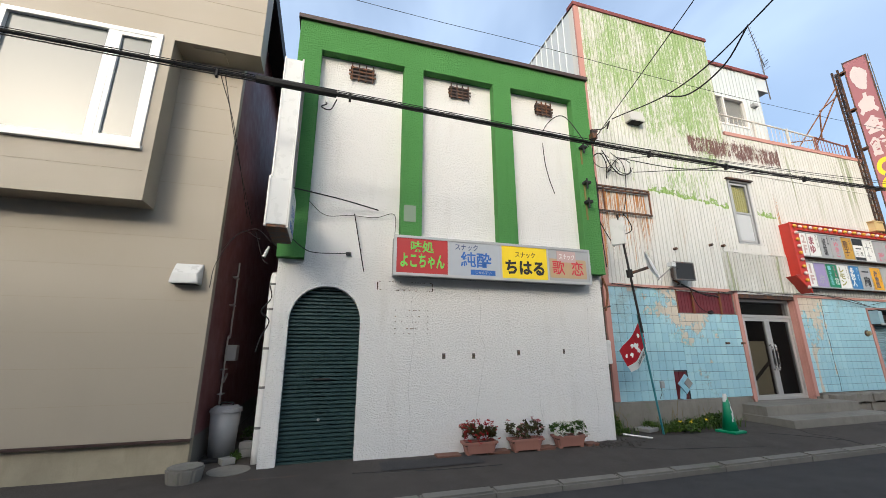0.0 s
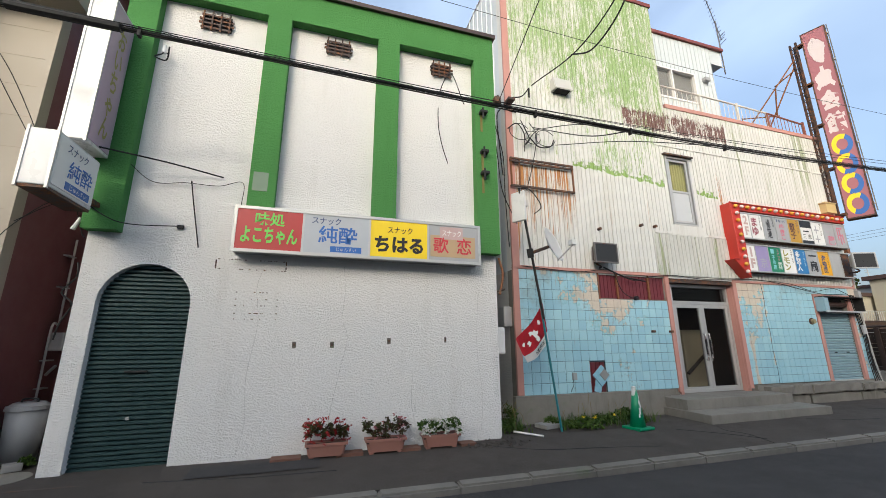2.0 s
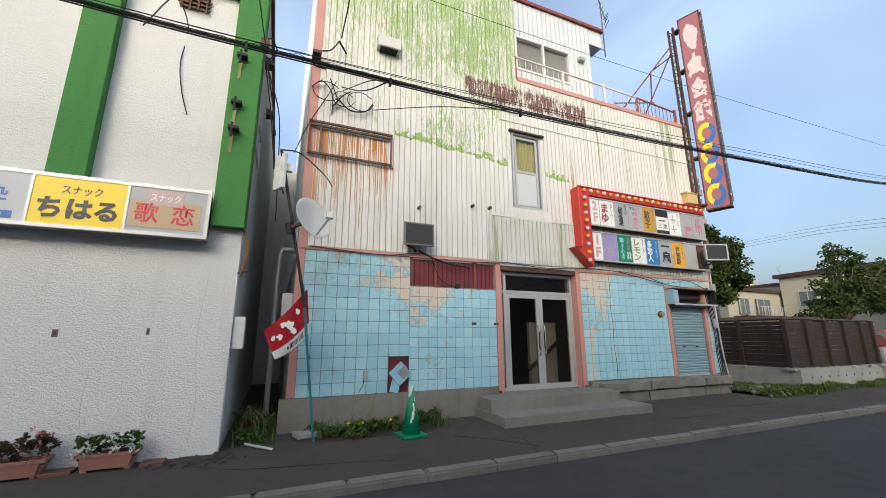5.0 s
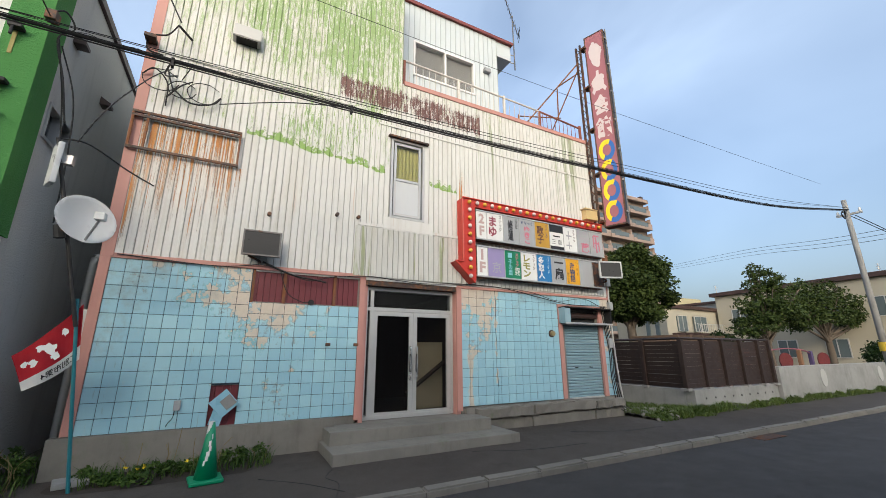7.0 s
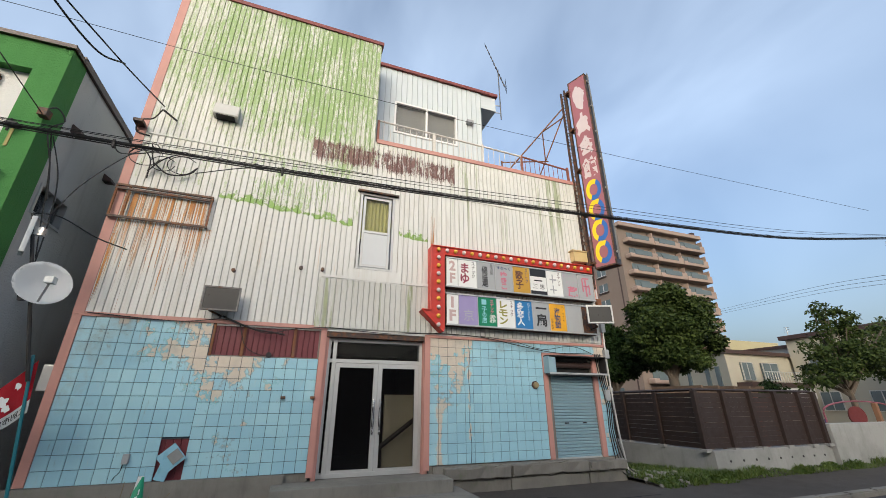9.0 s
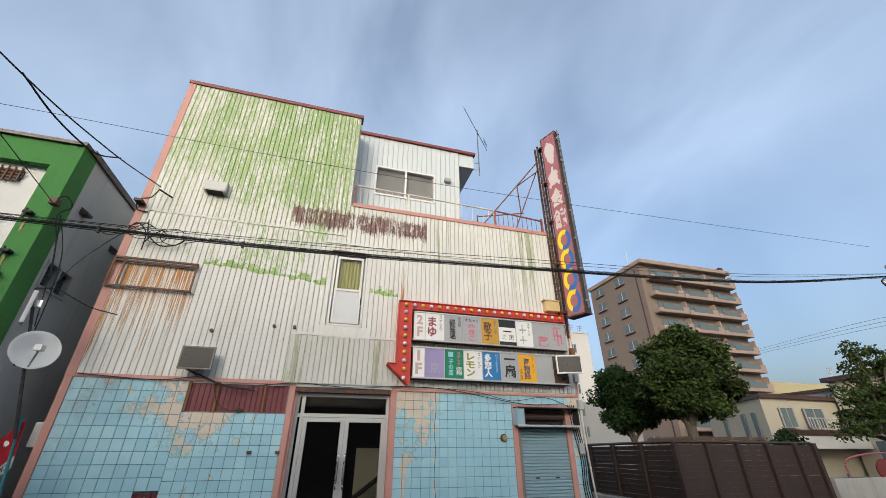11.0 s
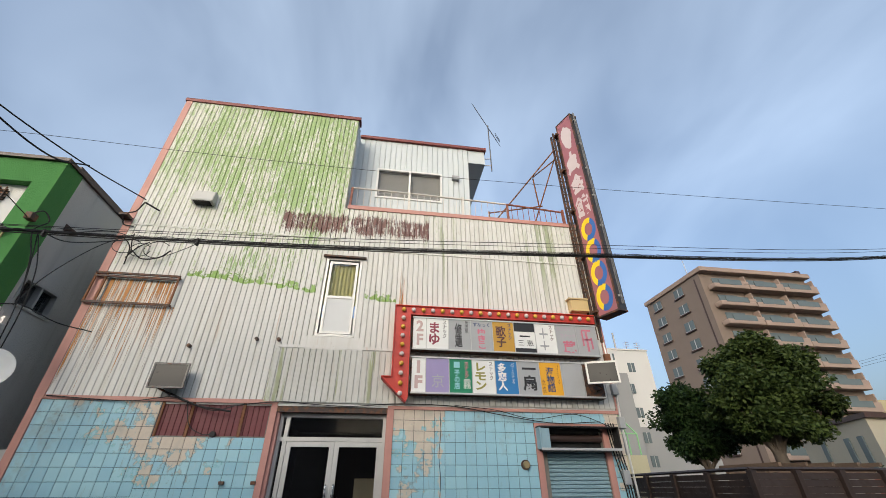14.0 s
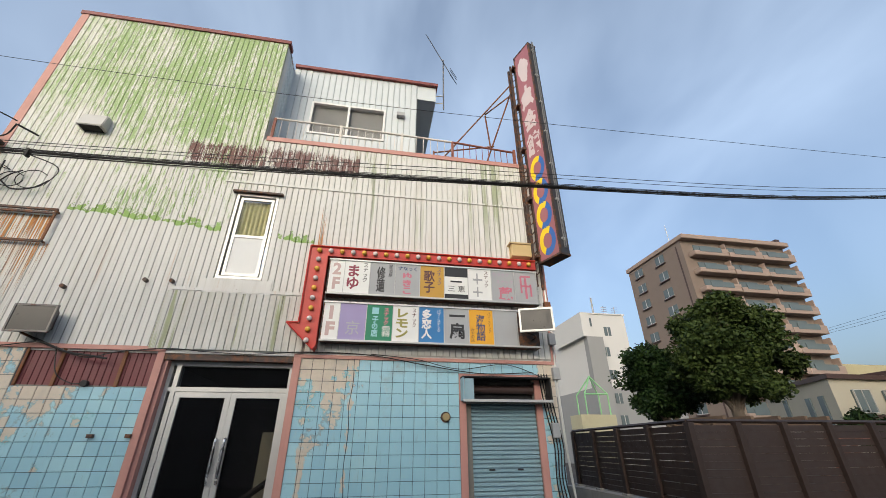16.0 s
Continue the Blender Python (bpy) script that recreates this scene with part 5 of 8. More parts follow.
# floodlights
M["worn_bezel"] = metal_rust("dull_grey_bezel", (0.16, 0.155, 0.15), 0.25, 0.55, 0.3)
def flood(x0, x1, z0, z1, y0, y1, label, turn=0):
    f = thing("floodlight", ((x0 + x1) / 2, (y0 + y1) / 2, z0), label, "floodlight", "floodlights")
    c = ((x0 + x1) / 2, (y0 + y1) / 2, z0)
    body = cube(x0, x1, y0, y1, z0, z1)
    for v in body.verts:
        if v.co.y > (y0 + y1) / 2:
            v.co.x += (c[0] - v.co.x) * 0.25
            v.co.z += ((z0 + z1) / 2 - v.co.z) * 0.25
    bmesh.ops.bevel(body, geom=list(body.edges), offset=0.02, segments=2, affect="EDGES")
    part("housing", turn_z(body, c, turn), M["brown_trim"] if not turn else M["alu"], f)
    part("bezel", turn_z(frame_bars(bmesh.new(), x0 - 0.01, x1 + 0.01, z0 - 0.01, z1 + 0.01, y0 - 0.018, y0 + 0.03, 0.034 if turn else 0.026), c, turn), M["alu"] if turn else M["worn_bezel"], f, "dull metal bezel")
    part("lens", turn_z(cube(x0 + 0.02, x1 - 0.02, y0 - 0.006, y0 + 0.004, z0 + 0.02, z1 - 0.02), c, turn), M["lens"], f, "dusty glass lens")
    part("reflector", turn_z(cube(x0 + 0.04, x1 - 0.04, y0 + 0.006, y0 + 0.012, z0 + 0.04, z1 - 0.04), c, turn), M["grey_plastic"], f)
    part("bracket", turn_z(tube([(x0 + 0.1, y1 - 0.02, z0 + 0.02), (c[0], y1, z0 - 0.06), (c[0], B, z0 - 0.08)], 0.02), c, 0), M["rust_dark"], f)
flood(7.86, 8.44, 3.12, 3.54, 7.08, 7.28, "square floodlight with aluminium bezel on ribbed sheet")
flood(16.08, 16.68, 3.36, 3.78, 6.72, 6.92, "square floodlight in a pale housing beside the sign", -20)

# wall shutter
sh = thing("door_2", (15.7, 7.4, 0.43), "closed pale blue ribbed roller shutter with open housing", "shutter", kind="structure")
M["blue_shutter"] = plain("pale_blue_shutter", (0.27, 0.40, 0.46), 0.5, 0.1, 0.2, 3, 0.55)
sb = bmesh.new()
prof = ((0.012, 0.0), (-0.022, 0.014), (-0.022, 0.046), (0.012, 0.066))
for (d0, h0), (d1, h1) in zip(prof, prof[1:]):
    sb.faces.new([sb.verts.new(q) for q in ((15.12, d0, h0), (16.42, d0, h0), (16.42, d1, h1), (15.12, d1, h1))])
sl_mesh = mesh_of("slat", sb, M["blue_shutter"])
for i in range(27):
    o = new("slat", sl_mesh)
    o.parent = sh
    o.matrix_parent_inverse = sh.matrix_basis.inverted()
    o.location = (0, B + 0.06, 0.43 + i * 0.0665)
part("bottom_rail", cube(15.12, 16.42, B + 0.02, B + 0.08, 0.40, 0.45), M["alu"], sh)
for x in (15.50, 16.0):
    part("handle", cube(x, x + 0.1, B + 0.025, B + 0.045, 1.13, 1.155), M["black"], sh)
# the unlit inside of the open housing is put into near-black faces
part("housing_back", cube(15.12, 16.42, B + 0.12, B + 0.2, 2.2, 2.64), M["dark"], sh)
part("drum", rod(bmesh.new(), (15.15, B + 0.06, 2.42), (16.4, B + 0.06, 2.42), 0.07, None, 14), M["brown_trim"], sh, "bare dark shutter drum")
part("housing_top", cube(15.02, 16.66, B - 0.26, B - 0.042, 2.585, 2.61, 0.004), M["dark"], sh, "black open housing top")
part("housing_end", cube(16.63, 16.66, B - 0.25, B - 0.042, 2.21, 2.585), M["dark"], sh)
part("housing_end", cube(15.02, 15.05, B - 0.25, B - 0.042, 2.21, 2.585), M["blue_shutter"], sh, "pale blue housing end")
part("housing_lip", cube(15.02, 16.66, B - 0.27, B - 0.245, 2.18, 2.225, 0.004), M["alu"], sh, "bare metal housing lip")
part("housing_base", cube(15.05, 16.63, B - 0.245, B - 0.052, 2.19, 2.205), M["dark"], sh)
part("housing_flap", cube(15.06, 15.22, B - 0.235, B - 0.215, 2.225, 2.57), M["blue_shutter"], sh, "bent blue housing flap")
part("lintel", cube(15.12, 16.56, B - 0.05, B + 0.02, 2.17, 2.22), M["alu"], sh)
part("bent_sheet", tube([(15.3, B - 0.02, 2.6), (15.7, B - 0.05, 2.56), (16.1, B - 0.04, 2.58), (16.42, B - 0.02, 2.54)], 0.02, 6, 4), M["dark"], sh)

# small wall fittings
rl = thing("round_wall_lamp", (14.75, B, 1.95), "round rusty bell lamp on blue tiles", "lamp")
part("base", disc_rod(bmesh.new(), (14.75, B - 0.02, 1.95), (0, 1, 0), 0.085, 0.05, 18), M["rust_dark"], rl)
part("dome", disc_rod(bmesh.new(), (14.75, B - 0.07, 1.95), (0, 1, 0), 0.06, 0.06, 18), plain("brass_dome", (0.35, 0.27, 0.14), 0.4, 0.5), rl)
ob = thing("outlet_box", (7.27, B, 0.7), "grey weatherproof outlet box with a dangling wire", "outlet box")
part("box", cube(7.23, 7.32, B - 0.07, B - 0.01, 0.70, 0.84, 0.01), M["grey_plastic"], ob)
part("wire", tube([(7.25, B - 0.03, 0.70), (7.24, B - 0.04, 0.6), (7.19, B - 0.05, 0.53), (7.17, B - 0.04, 0.48)], 0.006), M["black"], ob)
for x in (9.42, 9.93):
    s = thing("wall_stub", (x, B, 1.66), "small rusty fixing stub on the tiles", "stub", "tile wall stubs")
    part("stub", cube(x - 0.04, x + 0.04, B - 0.08, B - 0.01, 1.64, 1.69, 0.008), M["rust_dark"], s)
bt = thing("broken_tile_slab", (7.9, B - 0.1, 0.45), "broken slab of blue tiles leaning in a wall hole", "tile slab")
M["tile_plain"] = plain("blue_tile_slab", (0.25, 0.48, 0.60), 0.3, 0, 0.1, 5, 0.2)
t1 = cube(7.74, 8.04, B - 0.1, B - 0.07, 0.62, 0.92, 0.004)
bmesh.ops.rotate(t1, cent=(7.89, B - 0.08, 0.77), matrix=Matrix.Rotation(radians(-42), 3, "Y"), verts=t1.verts)
part("slab", t1, M["tile_plain"], bt)
t1 = cube(7.86, 8.03, B - 0.116, B - 0.101, 0.66, 0.83, 0.004)
bmesh.ops.rotate(t1, cent=(7.89, B - 0.08, 0.77), matrix=Matrix.Rotation(radians(-42), 3, "Y"), verts=t1.verts)
part("slab", t1, M["concrete_pale"], bt)
t1 = cube(7.70, 7.86, B - 0.07, B - 0.05, 0.45, 0.68, 0.004)
bmesh.ops.rotate(t1, cent=(7.78, B - 0.06, 0.45), matrix=Matrix.Rotation(radians(14), 3, "Y"), verts=t1.verts)
part("slab", t1, M["tile_plain"], bt)
bw = thing("loose_wire", (9, 7.3, 2.9), "grey cables drooping along the tile top", "wire", "loose wires")
for pts, r in (([(6.2, B - 0.06, 2.98), (7.5, B - 0.07, 2.92), (8.2, B - 0.09, 3.0), (8.5, B - 0.12, 2.92), (9.0, B - 0.12, 2.78), (9.4, B - 0.1, 2.88), (10.1, B - 0.08, 2.96), (10.7, B - 0.07, 2.93), (11.4, B - 0.07, 2.91), (12.3, B - 0.09, 2.97), (13.4, B - 0.07, 2.95), (14.4, B - 0.09, 2.80), (15.4, B - 0.08, 2.68), (16.4, B - 0.07, 2.72)], 0.009),
                ([(8.2, B - 0.1, 3.05), (8.7, B - 0.12, 2.86), (9.1, B - 0.13, 2.80), (9.3, B - 0.12, 2.77)], 0.018),
                ([(8.5, B - 0.06, 2.95), (8.65, B - 0.08, 2.55), (8.9, B - 0.08, 2.40), (9.07, B - 0.06, 2.40)], 0.008),
                ([(13.4, B - 0.07, 2.97), (14.2, B - 0.09, 2.90), (15.0, B - 0.08, 2.75), (15.9, B - 0.07, 2.85), (16.7, B - 0.06, 2.6)], 0.007)):
    part("strand", tube(pts, r), M["black"], bw)
part("gland", disc_rod(bmesh.new(), (9.07, B - 0.03, 2.40), (0, 1, 0), 0.05, 0.07, 12), M["black"], bw)
em = thing("electric_meter", (16.72, B, 1.6), "small grey meter box with cables down the corner", "meter")
part("box", cube(16.66, 16.80, B - 0.1, B - 0.01, 1.62, 1.86, 0.012), M["grey_plastic"], em)
for k in range(4):
    x = 16.62 + k * 0.055
    part("cable", tube([(x - 0.1, B - 0.05, 2.7), (x - 0.04, B - 0.06, 2.1), (x + 0.05, B - 0.06, 1.5), (x + 0.02, B - 0.07, 0.9), (x + 0.12 + k * 0.04, B - 0.1, 0.2), (x + 0.3 + 0.1 * k, B - 0.3, 0.02)], 0.011), M["black"], em)
part("conduit", tube([(16.88, B - 0.03, 4.4), (16.9, B - 0.04, 3.4), (16.88, B - 0.04, 2.4), (16.92, B - 0.05, 1.0), (17.0, B - 0.1, 0.0)], 0.022), M["alu"], em)
for zz in (3.9, 3.25, 2.6):
    part("junction", cube(16.80, 16.93, B - 0.12, B - 0.02, zz, zz + 0.22, 0.01), M["rust"] if zz > 3.5 else M["grey_plastic"], em)
yb = thing("yellowed_box", (16.4, B, 5.08), "yellowed plastic junction box above the sign", "junction box")
part("box", cube(16.18, 16.62, B - 0.2, B - 0.01, 5.08, 5.36, 0.012), plain("yellowed_plastic", (0.56, 0.42, 0.2), 0.5), yb)
part("lid", cube(16.14, 16.66, B - 0.22, B - 0.01, 5.36, 5.40, 0.006), plain("yellowed_lid", (0.50, 0.38, 0.19), 0.5), yb)

# roof terrace: penthouse window, railing, antenna
pwn = thing("window_4", (12.3, PY, 8.72), "wide sliding window with grey blinds", "window", kind="structure")
part("window_frame", frame_bars(bmesh.new(), 11.34, 13.30, 8.70, 9.81, PY - 0.06, PY + 0.1, 0.055, (12.32,)), M["white_pvc"], pwn)
part("pane", cube(11.40, 12.29, PY + 0.0, PY + 0.01, 8.76, 9.75), M["glass_clear"], pwn)
part("pane", cube(12.35, 13.24, PY + 0.02, PY + 0.03, 8.76, 9.75), M["glass_clear"], pwn)
part("blind", cube(11.36, 13.28, PY + 0.08, PY + 0.09, 8.72, 9.79), M["blind"], pwn)
pv = thing("vent_hood", (13.7, PY, 9.6), "small grey vent hood on the penthouse wall", "vent hood")
part("hood", cube(13.60, 13.82, PY - 0.16, PY, 9.6, 9.73, 0.02), M["grey_plastic"], pv)
rl = thing("terrace_railing", (13.6, 7.45, 7.65), "white and rust-red iron terrace railing", "railing")
M["rail_white"] = metal_rust("flaking_white_rail", (0.6, 0.58, 0.54), 0.15, 0.6, 0)
M["rail_red"] = metal_rust("rust_red_rail", (0.24, 0.08, 0.06), 0.5, 0.6, 0)
part("top_rail", tube([(10.78, 7.47, 8.36), (12.8, 7.47, 8.33), (14.98, 7.47, 8.27)], 0.026, 2, 8), M["rail_white"], rl)
part("top_rail", tube([(14.98, 7.47, 8.27), (16.62, 7.47, 8.16)], 0.026, 2, 8), M["rail_red"], rl, "rust-red top rail")
for i in range(24):
    x = 10.95 + i * 0.175
    part("baluster", rod(bmesh.new(), (x, 7.47, PAR), (x, 7.47, 8.33 - max(0, i - 12) * 0.004), 0.008, None, 6), M["rail_white"], rl)
for i in range(10):
    x = 15.12 + i * 0.16
    part("baluster", rod(bmesh.new(), (x, 7.47, PAR), (x, 7.47, 8.26 - i * 0.011), 0.009, None, 6), M["rail_red"], rl)
for x, m_ in ((10.8, "rail_red"), (12.3, "rail_white"), (13.75, "rail_white"), (15.0, "rail_red"), (16.6, "rail_red")):
    part("post", cube(x - 0.028, x + 0.028, 7.44, 7.50, PAR, 8.36 if x < 14 else 8.24), M[m_], rl)
M["antenna_metal"] = plain("weathered_antenna_metal", (0.12, 0.12, 0.125), 0.6, 0.2)
an = thing("tv_antenna", (14.95, 8.4, 10.5), "metal roof television antenna on a mast", "antenna")
part("mast", rod(bmesh.new(), (14.95, 8.35, 10.3), (14.95, 8.35, 12.45), 0.02), M["antenna_metal"], an)
for zz in (10.55, 10.85):
    part("bracket", rod(bmesh.new(), (14.72, 8.4, zz), (14.97, 8.35, zz), 0.016), M["alu"], an)
a0, a1 = Vector((14.42, 8.2, 13.25)), Vector((15.25, 8.45, 11.85))
part("boom", rod(bmesh.new(), a0, a1, 0.013), M["antenna_metal"], an)
for i in range(13):
    q = a0.lerp(a1, i / 12)
    d = Vector((0.5, 0.75, 0.28)).normalized() * (0.13 + 0.008 * i)
    part("element", rod(bmesh.new(), q - d, q + d, 0.008, None, 5), M["antenna_metal"], an)
for k in (-0.1, 0.1, 0.2):
    q = a1 + Vector((0.04, 0, k))
    part("reflector", rod(bmesh.new(), q - Vector((0.15, 0.22, 0.08)), q + Vector((0.15, 0.22, 0.08)), 0.010, None, 5), M["antenna_metal"], an)

# ---- red arrow sign with bulbs ----
ar = thing("arrow_name_board", (14.4, 7.1, 3.1), "red arrow-shaped bulb sign framing two rows of bar names", "sign")
M["sign_red"] = plain("red_enamel", (0.52, 0.035, 0.02), 0.4, 0, 0.15, 5, 0.25)
AY = 7.08
ab = bmesh.new()
ring = [(12.14, 4.92), (12.14, 3.42), (11.93, 3.42), (12.42, 2.98), (12.46, 3.06), (12.46, 4.74), (16.62, 4.74), (16.62, 4.92)]
fv = [ab.verts.new((x, AY, zz)) for x, zz in ring]
bv = [ab.verts.new((x, B, zz)) for x, zz in ring]
ab.faces.new(fv)
ab.faces.new(bv[::-1])
for i in range(len(ring)):
    ab.faces.new((fv[i], bv[i], bv[(i + 1) % 8], fv[(i + 1) % 8]))
bmesh.ops.recalc_face_normals(ab, faces=ab.faces)
part("arrow_box", ab, M["sign_red"], ar, "faded red arrow-shaped box")
lip = tube([(x, AY - 0.02, zz) for x, zz in ((16.62, 4.925), (12.13, 4.925))], 0.016, 2, 6)
tube([(x, AY - 0.02, zz) for x, zz in ((12.13, 4.925), (12.13, 3.43))], 0.016, 2, 6, lip)
tube([(x, AY - 0.02, zz) for x, zz in ((12.13, 3.43), (11.93, 3.43))], 0.016, 2, 6, lip)
tube([(x, AY - 0.02, zz) for x, zz in ((11.93, 3.43), (12.42, 2.98))], 0.016, 2, 6, lip)
part("edge_lip", lip, M["sign_red"], ar)
bulb_bm = bmesh.new()
bmesh.ops.create_uvsphere(bulb_bm, u_segments=12, v_segments=8, radius=0.047)
bw_mesh = mesh_of("bulb", bulb_bm, plain("white_bulb_glass", (0.72, 0.62, 0.58), 0.2), True)
by_mesh = bw_mesh.copy()
by_mesh.materials[0] = plain("yellow_bulb_glass", (0.72, 0.42, 0.06), 0.2)
spots = [(12.30 + i * 0.208, 4.83) for i in range(21)] + [(12.30, 4.83 - i * 0.19) for i in range(1, 10)]
for i, (x, zz) in enumerate(spots):
    o = new("bulb", (by_mesh if (i % 2 == 0) else bw_mesh))
    o.parent = ar
    o.matrix_parent_inverse = ar.matrix_basis.inverted()
    o.location = (x, AY - 0.04, zz)
PYS = 7.12
for z0, z1, x1 in ((4.0, 4.71, 16.64), (3.14, 3.86, 16.55)):
    part("board", cube(12.50, x1, PYS + 0.02, B, z0, z1), M["rust_dark"], ar, "dark sign backing")
    fr = bmesh.new()
    box(fr, 12.50, x1, PYS - 0.02, PYS + 0.02, z1 - 0.03, z1)
    box(fr, 12.50, x1, PYS - 0.02, PYS + 0.02, z0, z0 + 0.03)
    part("rail", fr, M["alu"], ar, "worn white sign rail")
def name_panel(i, row, colour, items, label):
    first = 12.52
    x0 = first if i == 0 else first + 0.28 + (i - 1) * (0.478 if row else 0.475)
    x1 = x0 + (0.27 if i == 0 else 0.462)
    z0, z1 = ((4.03, 4.68) if row else (3.17, 3.83))
    p = part("name_panel", cube(x0, x1, PYS, PYS + 0.014, z0, z1), K[colour], ar, label)
    part("divider", cube(x1 + 0.001, x1 + 0.013, PYS - 0.012, PYS + 0.012, z0, z1), M["alu"], ar)
    w, h = x1 - x0, z1 - z0
    for body, (u0, u1, v0, v1), c, wt in items:
        r = (x0 + u0 * w, x0 + u1 * w, z0 + v0 * h, z0 + v1 * h)
        if body:
            lettering(body, r, PYS - 0.004, K[c], p, wt)
        else:
            part("faded_mark", cube(r[0], r[1], PYS - 0.004, PYS + 0.001, r[2], r[3]), K[c], p)
SN = "ス\nナ\nッ\nク"
name_panel(0, 1, "white", [("2\nF", (0.22, 0.8, 0.1, 0.92), "faded", 0.04)], "white panel with a faded floor number")
name_panel(1, 1, "white", [("ま\nゆ", (0.12, 0.6, 0.12, 0.88), "maroon", 0.03), (SN, (0.74, 0.92, 0.36, 0.95), "black", 0.01)], "white name panel with maroon letters")
name_panel(2, 1, "grey", [("修\n蓮", (0.26, 0.62, 0.08, 0.88), "black", 0.02), ("居\n酒\n屋", (0.74, 0.9, 0.56, 0.96), "black", 0.0)], "grey name panel with black letters")
name_panel(3, 1, "grey", [("ゆ\nき\nこ", (0.3, 0.68, 0.06, 0.74), "pink", 0.04), ("すなっく", (0.1, 0.88, 0.80, 0.93), "navy", 0.02)], "grey name panel with pink letters")
name_panel(4, 1, "ochre", [("歌\n子", (0.14, 0.62, 0.14, 0.86), "brown", 0.02), (SN, (0.72, 0.9, 0.4, 0.94), "navy", 0.01)], "ochre name panel with dark letters")
name_panel(5, 1, "white", [("", (0.0, 1.0, 0.70, 1.0), "black", 0), ("", (0.0, 1.0, 0.0, 0.14), "black", 0), ("三 恵", (0.14, 0.88, 0.22, 0.42), "black", 0.0), ("", (0.25, 0.75, 0.52, 0.57), "black", 0)], "black and white name panel")
name_panel(6, 1, "white", [("", (0.2, 0.62, 0.62, 0.68), "grey", 0), ("", (0.36, 0.42, 0.5, 0.86), "grey", 0), ("", (0.18, 0.6, 0.22, 0.27), "grey", 0), ("", (0.36, 0.42, 0.1, 0.42), "grey", 0), (SN, (0.7, 0.88, 0.42, 0.94), "brown", 0.01)], "white name panel with bleached letters")
name_panel(7, 1, "grey", [("カラオケ", (0.05, 0.8, 0.80, 0.93), "mauve", 0.01), ("スナック", (0.2, 0.95, 0.56, 0.70), "mauve", 0.01), ("蔵", (0.28, 0.9, 0.05, 0.46), "pink", 0.04)], "grey name panel with faded pink letters")
name_panel(8, 1, "grey", [("", (0.3, 0.75, 0.82, 0.88), "pink", 0), ("", (0.25, 0.33, 0.3, 0.84), "pink", 0), ("", (0.45, 0.55, 0.12, 0.8), "pink", 0), ("", (0.68, 0.76, 0.2, 0.6), "pink", 0), ("", (0.3, 0.72, 0.5, 0.56), "pink", 0)], "grey name panel with worn pink marks")
name_panel(0, 0, "white", [("1\nF", (0.22, 0.8, 0.1, 0.92), "faded", 0.05)], "white panel with an orange floor number")
name_panel(1, 0, "lilac", [("京", (0.26, 0.78, 0.14, 0.52), "grey", 0.0)], "lilac name panel with a pale letter")
name_panel(2, 0, "leafgreen", [("ス\nナ\nッ\nク", (0.66, 0.86, 0.44, 0.92), "pink", 0.03), ("霧", (0.6, 0.94, 0.12, 0.4), "white", 0.0), ("子\nの\n店", (0.2, 0.46, 0.1, 0.68), "cyan", 0.03), ("", (0.2, 0.46, 0.74, 0.92), "cyan", 0)], "green name panel with pink and cyan letters")
name_panel(3, 0, "white", [("レ\nモ\nン", (0.12, 0.6, 0.1, 0.92), "olive", 0.04), (SN, (0.76, 0.92, 0.4, 0.94), "brown", 0.01)], "white name panel with olive letters")
name_panel(4, 0, "sky", [("多\n恋\n人", (0.1, 0.52, 0.1, 0.94), "white", 0.03), ("パ\nブ\n・\nス\nナ\nッ\nク", (0.72, 0.88, 0.3, 0.94), "white", 0.0)], "blue name panel with white letters")
name_panel(5, 0, "grey", [("一\n扇", (0.2, 0.86, 0.12, 0.82), "black", 0.03)], "pale grey name panel with brushed black letters")
name_panel(6, 0, "amber", [("海\n物\n語", (0.28, 0.66, 0.1, 0.86), "navy", 0.02), ("パ\nブ\n・\nス\nナ\nッ\nク", (0.78, 0.92, 0.34, 0.94), "brown", 0.0), ("み\nや\nの\n店", (0.06, 0.2, 0.06, 0.46), "brown", 0.0)], "amber name panel with dark blue letters")
name_panel(7, 0, "grey", [], "blank grey sign panel")

# ---- tall vertical sign on a truss ----
vt = thing("tall_vertical_sign", (16.85, 6.8, 4.8), "tall faded red vertical sign with yellow and blue rings", "sign")
M["faded_red"] = plain("faded_red_acrylic", (0.36, 0.13, 0.15), 0.4, 0, 0.2, 1.2, 0.25)
M["sign_edge"] = plain("dark_sign_edge", (0.045, 0.045, 0.05), 0.5, 0.2)
TX, TY0, TY1, TZ0, TZ1 = 16.72, 6.45, 7.05, 4.86, 11.2
vc = (16.72, 7.05, 0)
def vsign(name, bm, mat, label=""):
    return part(name, turn_z(bm, vc, TR), mat, vt, label)
TR = 20
vsign("case", cube(TX + 0.006, TX + 0.26, TY0 + 0.01, TY1 - 0.01, TZ0 + 0.01, TZ1 - 0.01), M["sign_edge"])
vsign("sign_face", cube(TX, TX + 0.006, TY0 + 0.03, TY1 - 0.03, TZ0 + 0.03, TZ1 - 0.03), M["faded_red"], "faded red acrylic face")
for y in (TY0, TY1 - 0.035):
    vsign("edge_bar", cube(TX - 0.012, TX + 0.03, y, y + 0.035, TZ0, TZ1), M["rust_dark"])
vsign("edge_bar", cube(TX - 0.01, TX + 0.27, TY0, TY1, TZ1 - 0.03, TZ1), M["rust_dark"])
vsign("edge_bar", cube(TX - 0.01, TX + 0.27, TY0, TY1, TZ0, TZ0 + 0.04), M["rust_dark"])
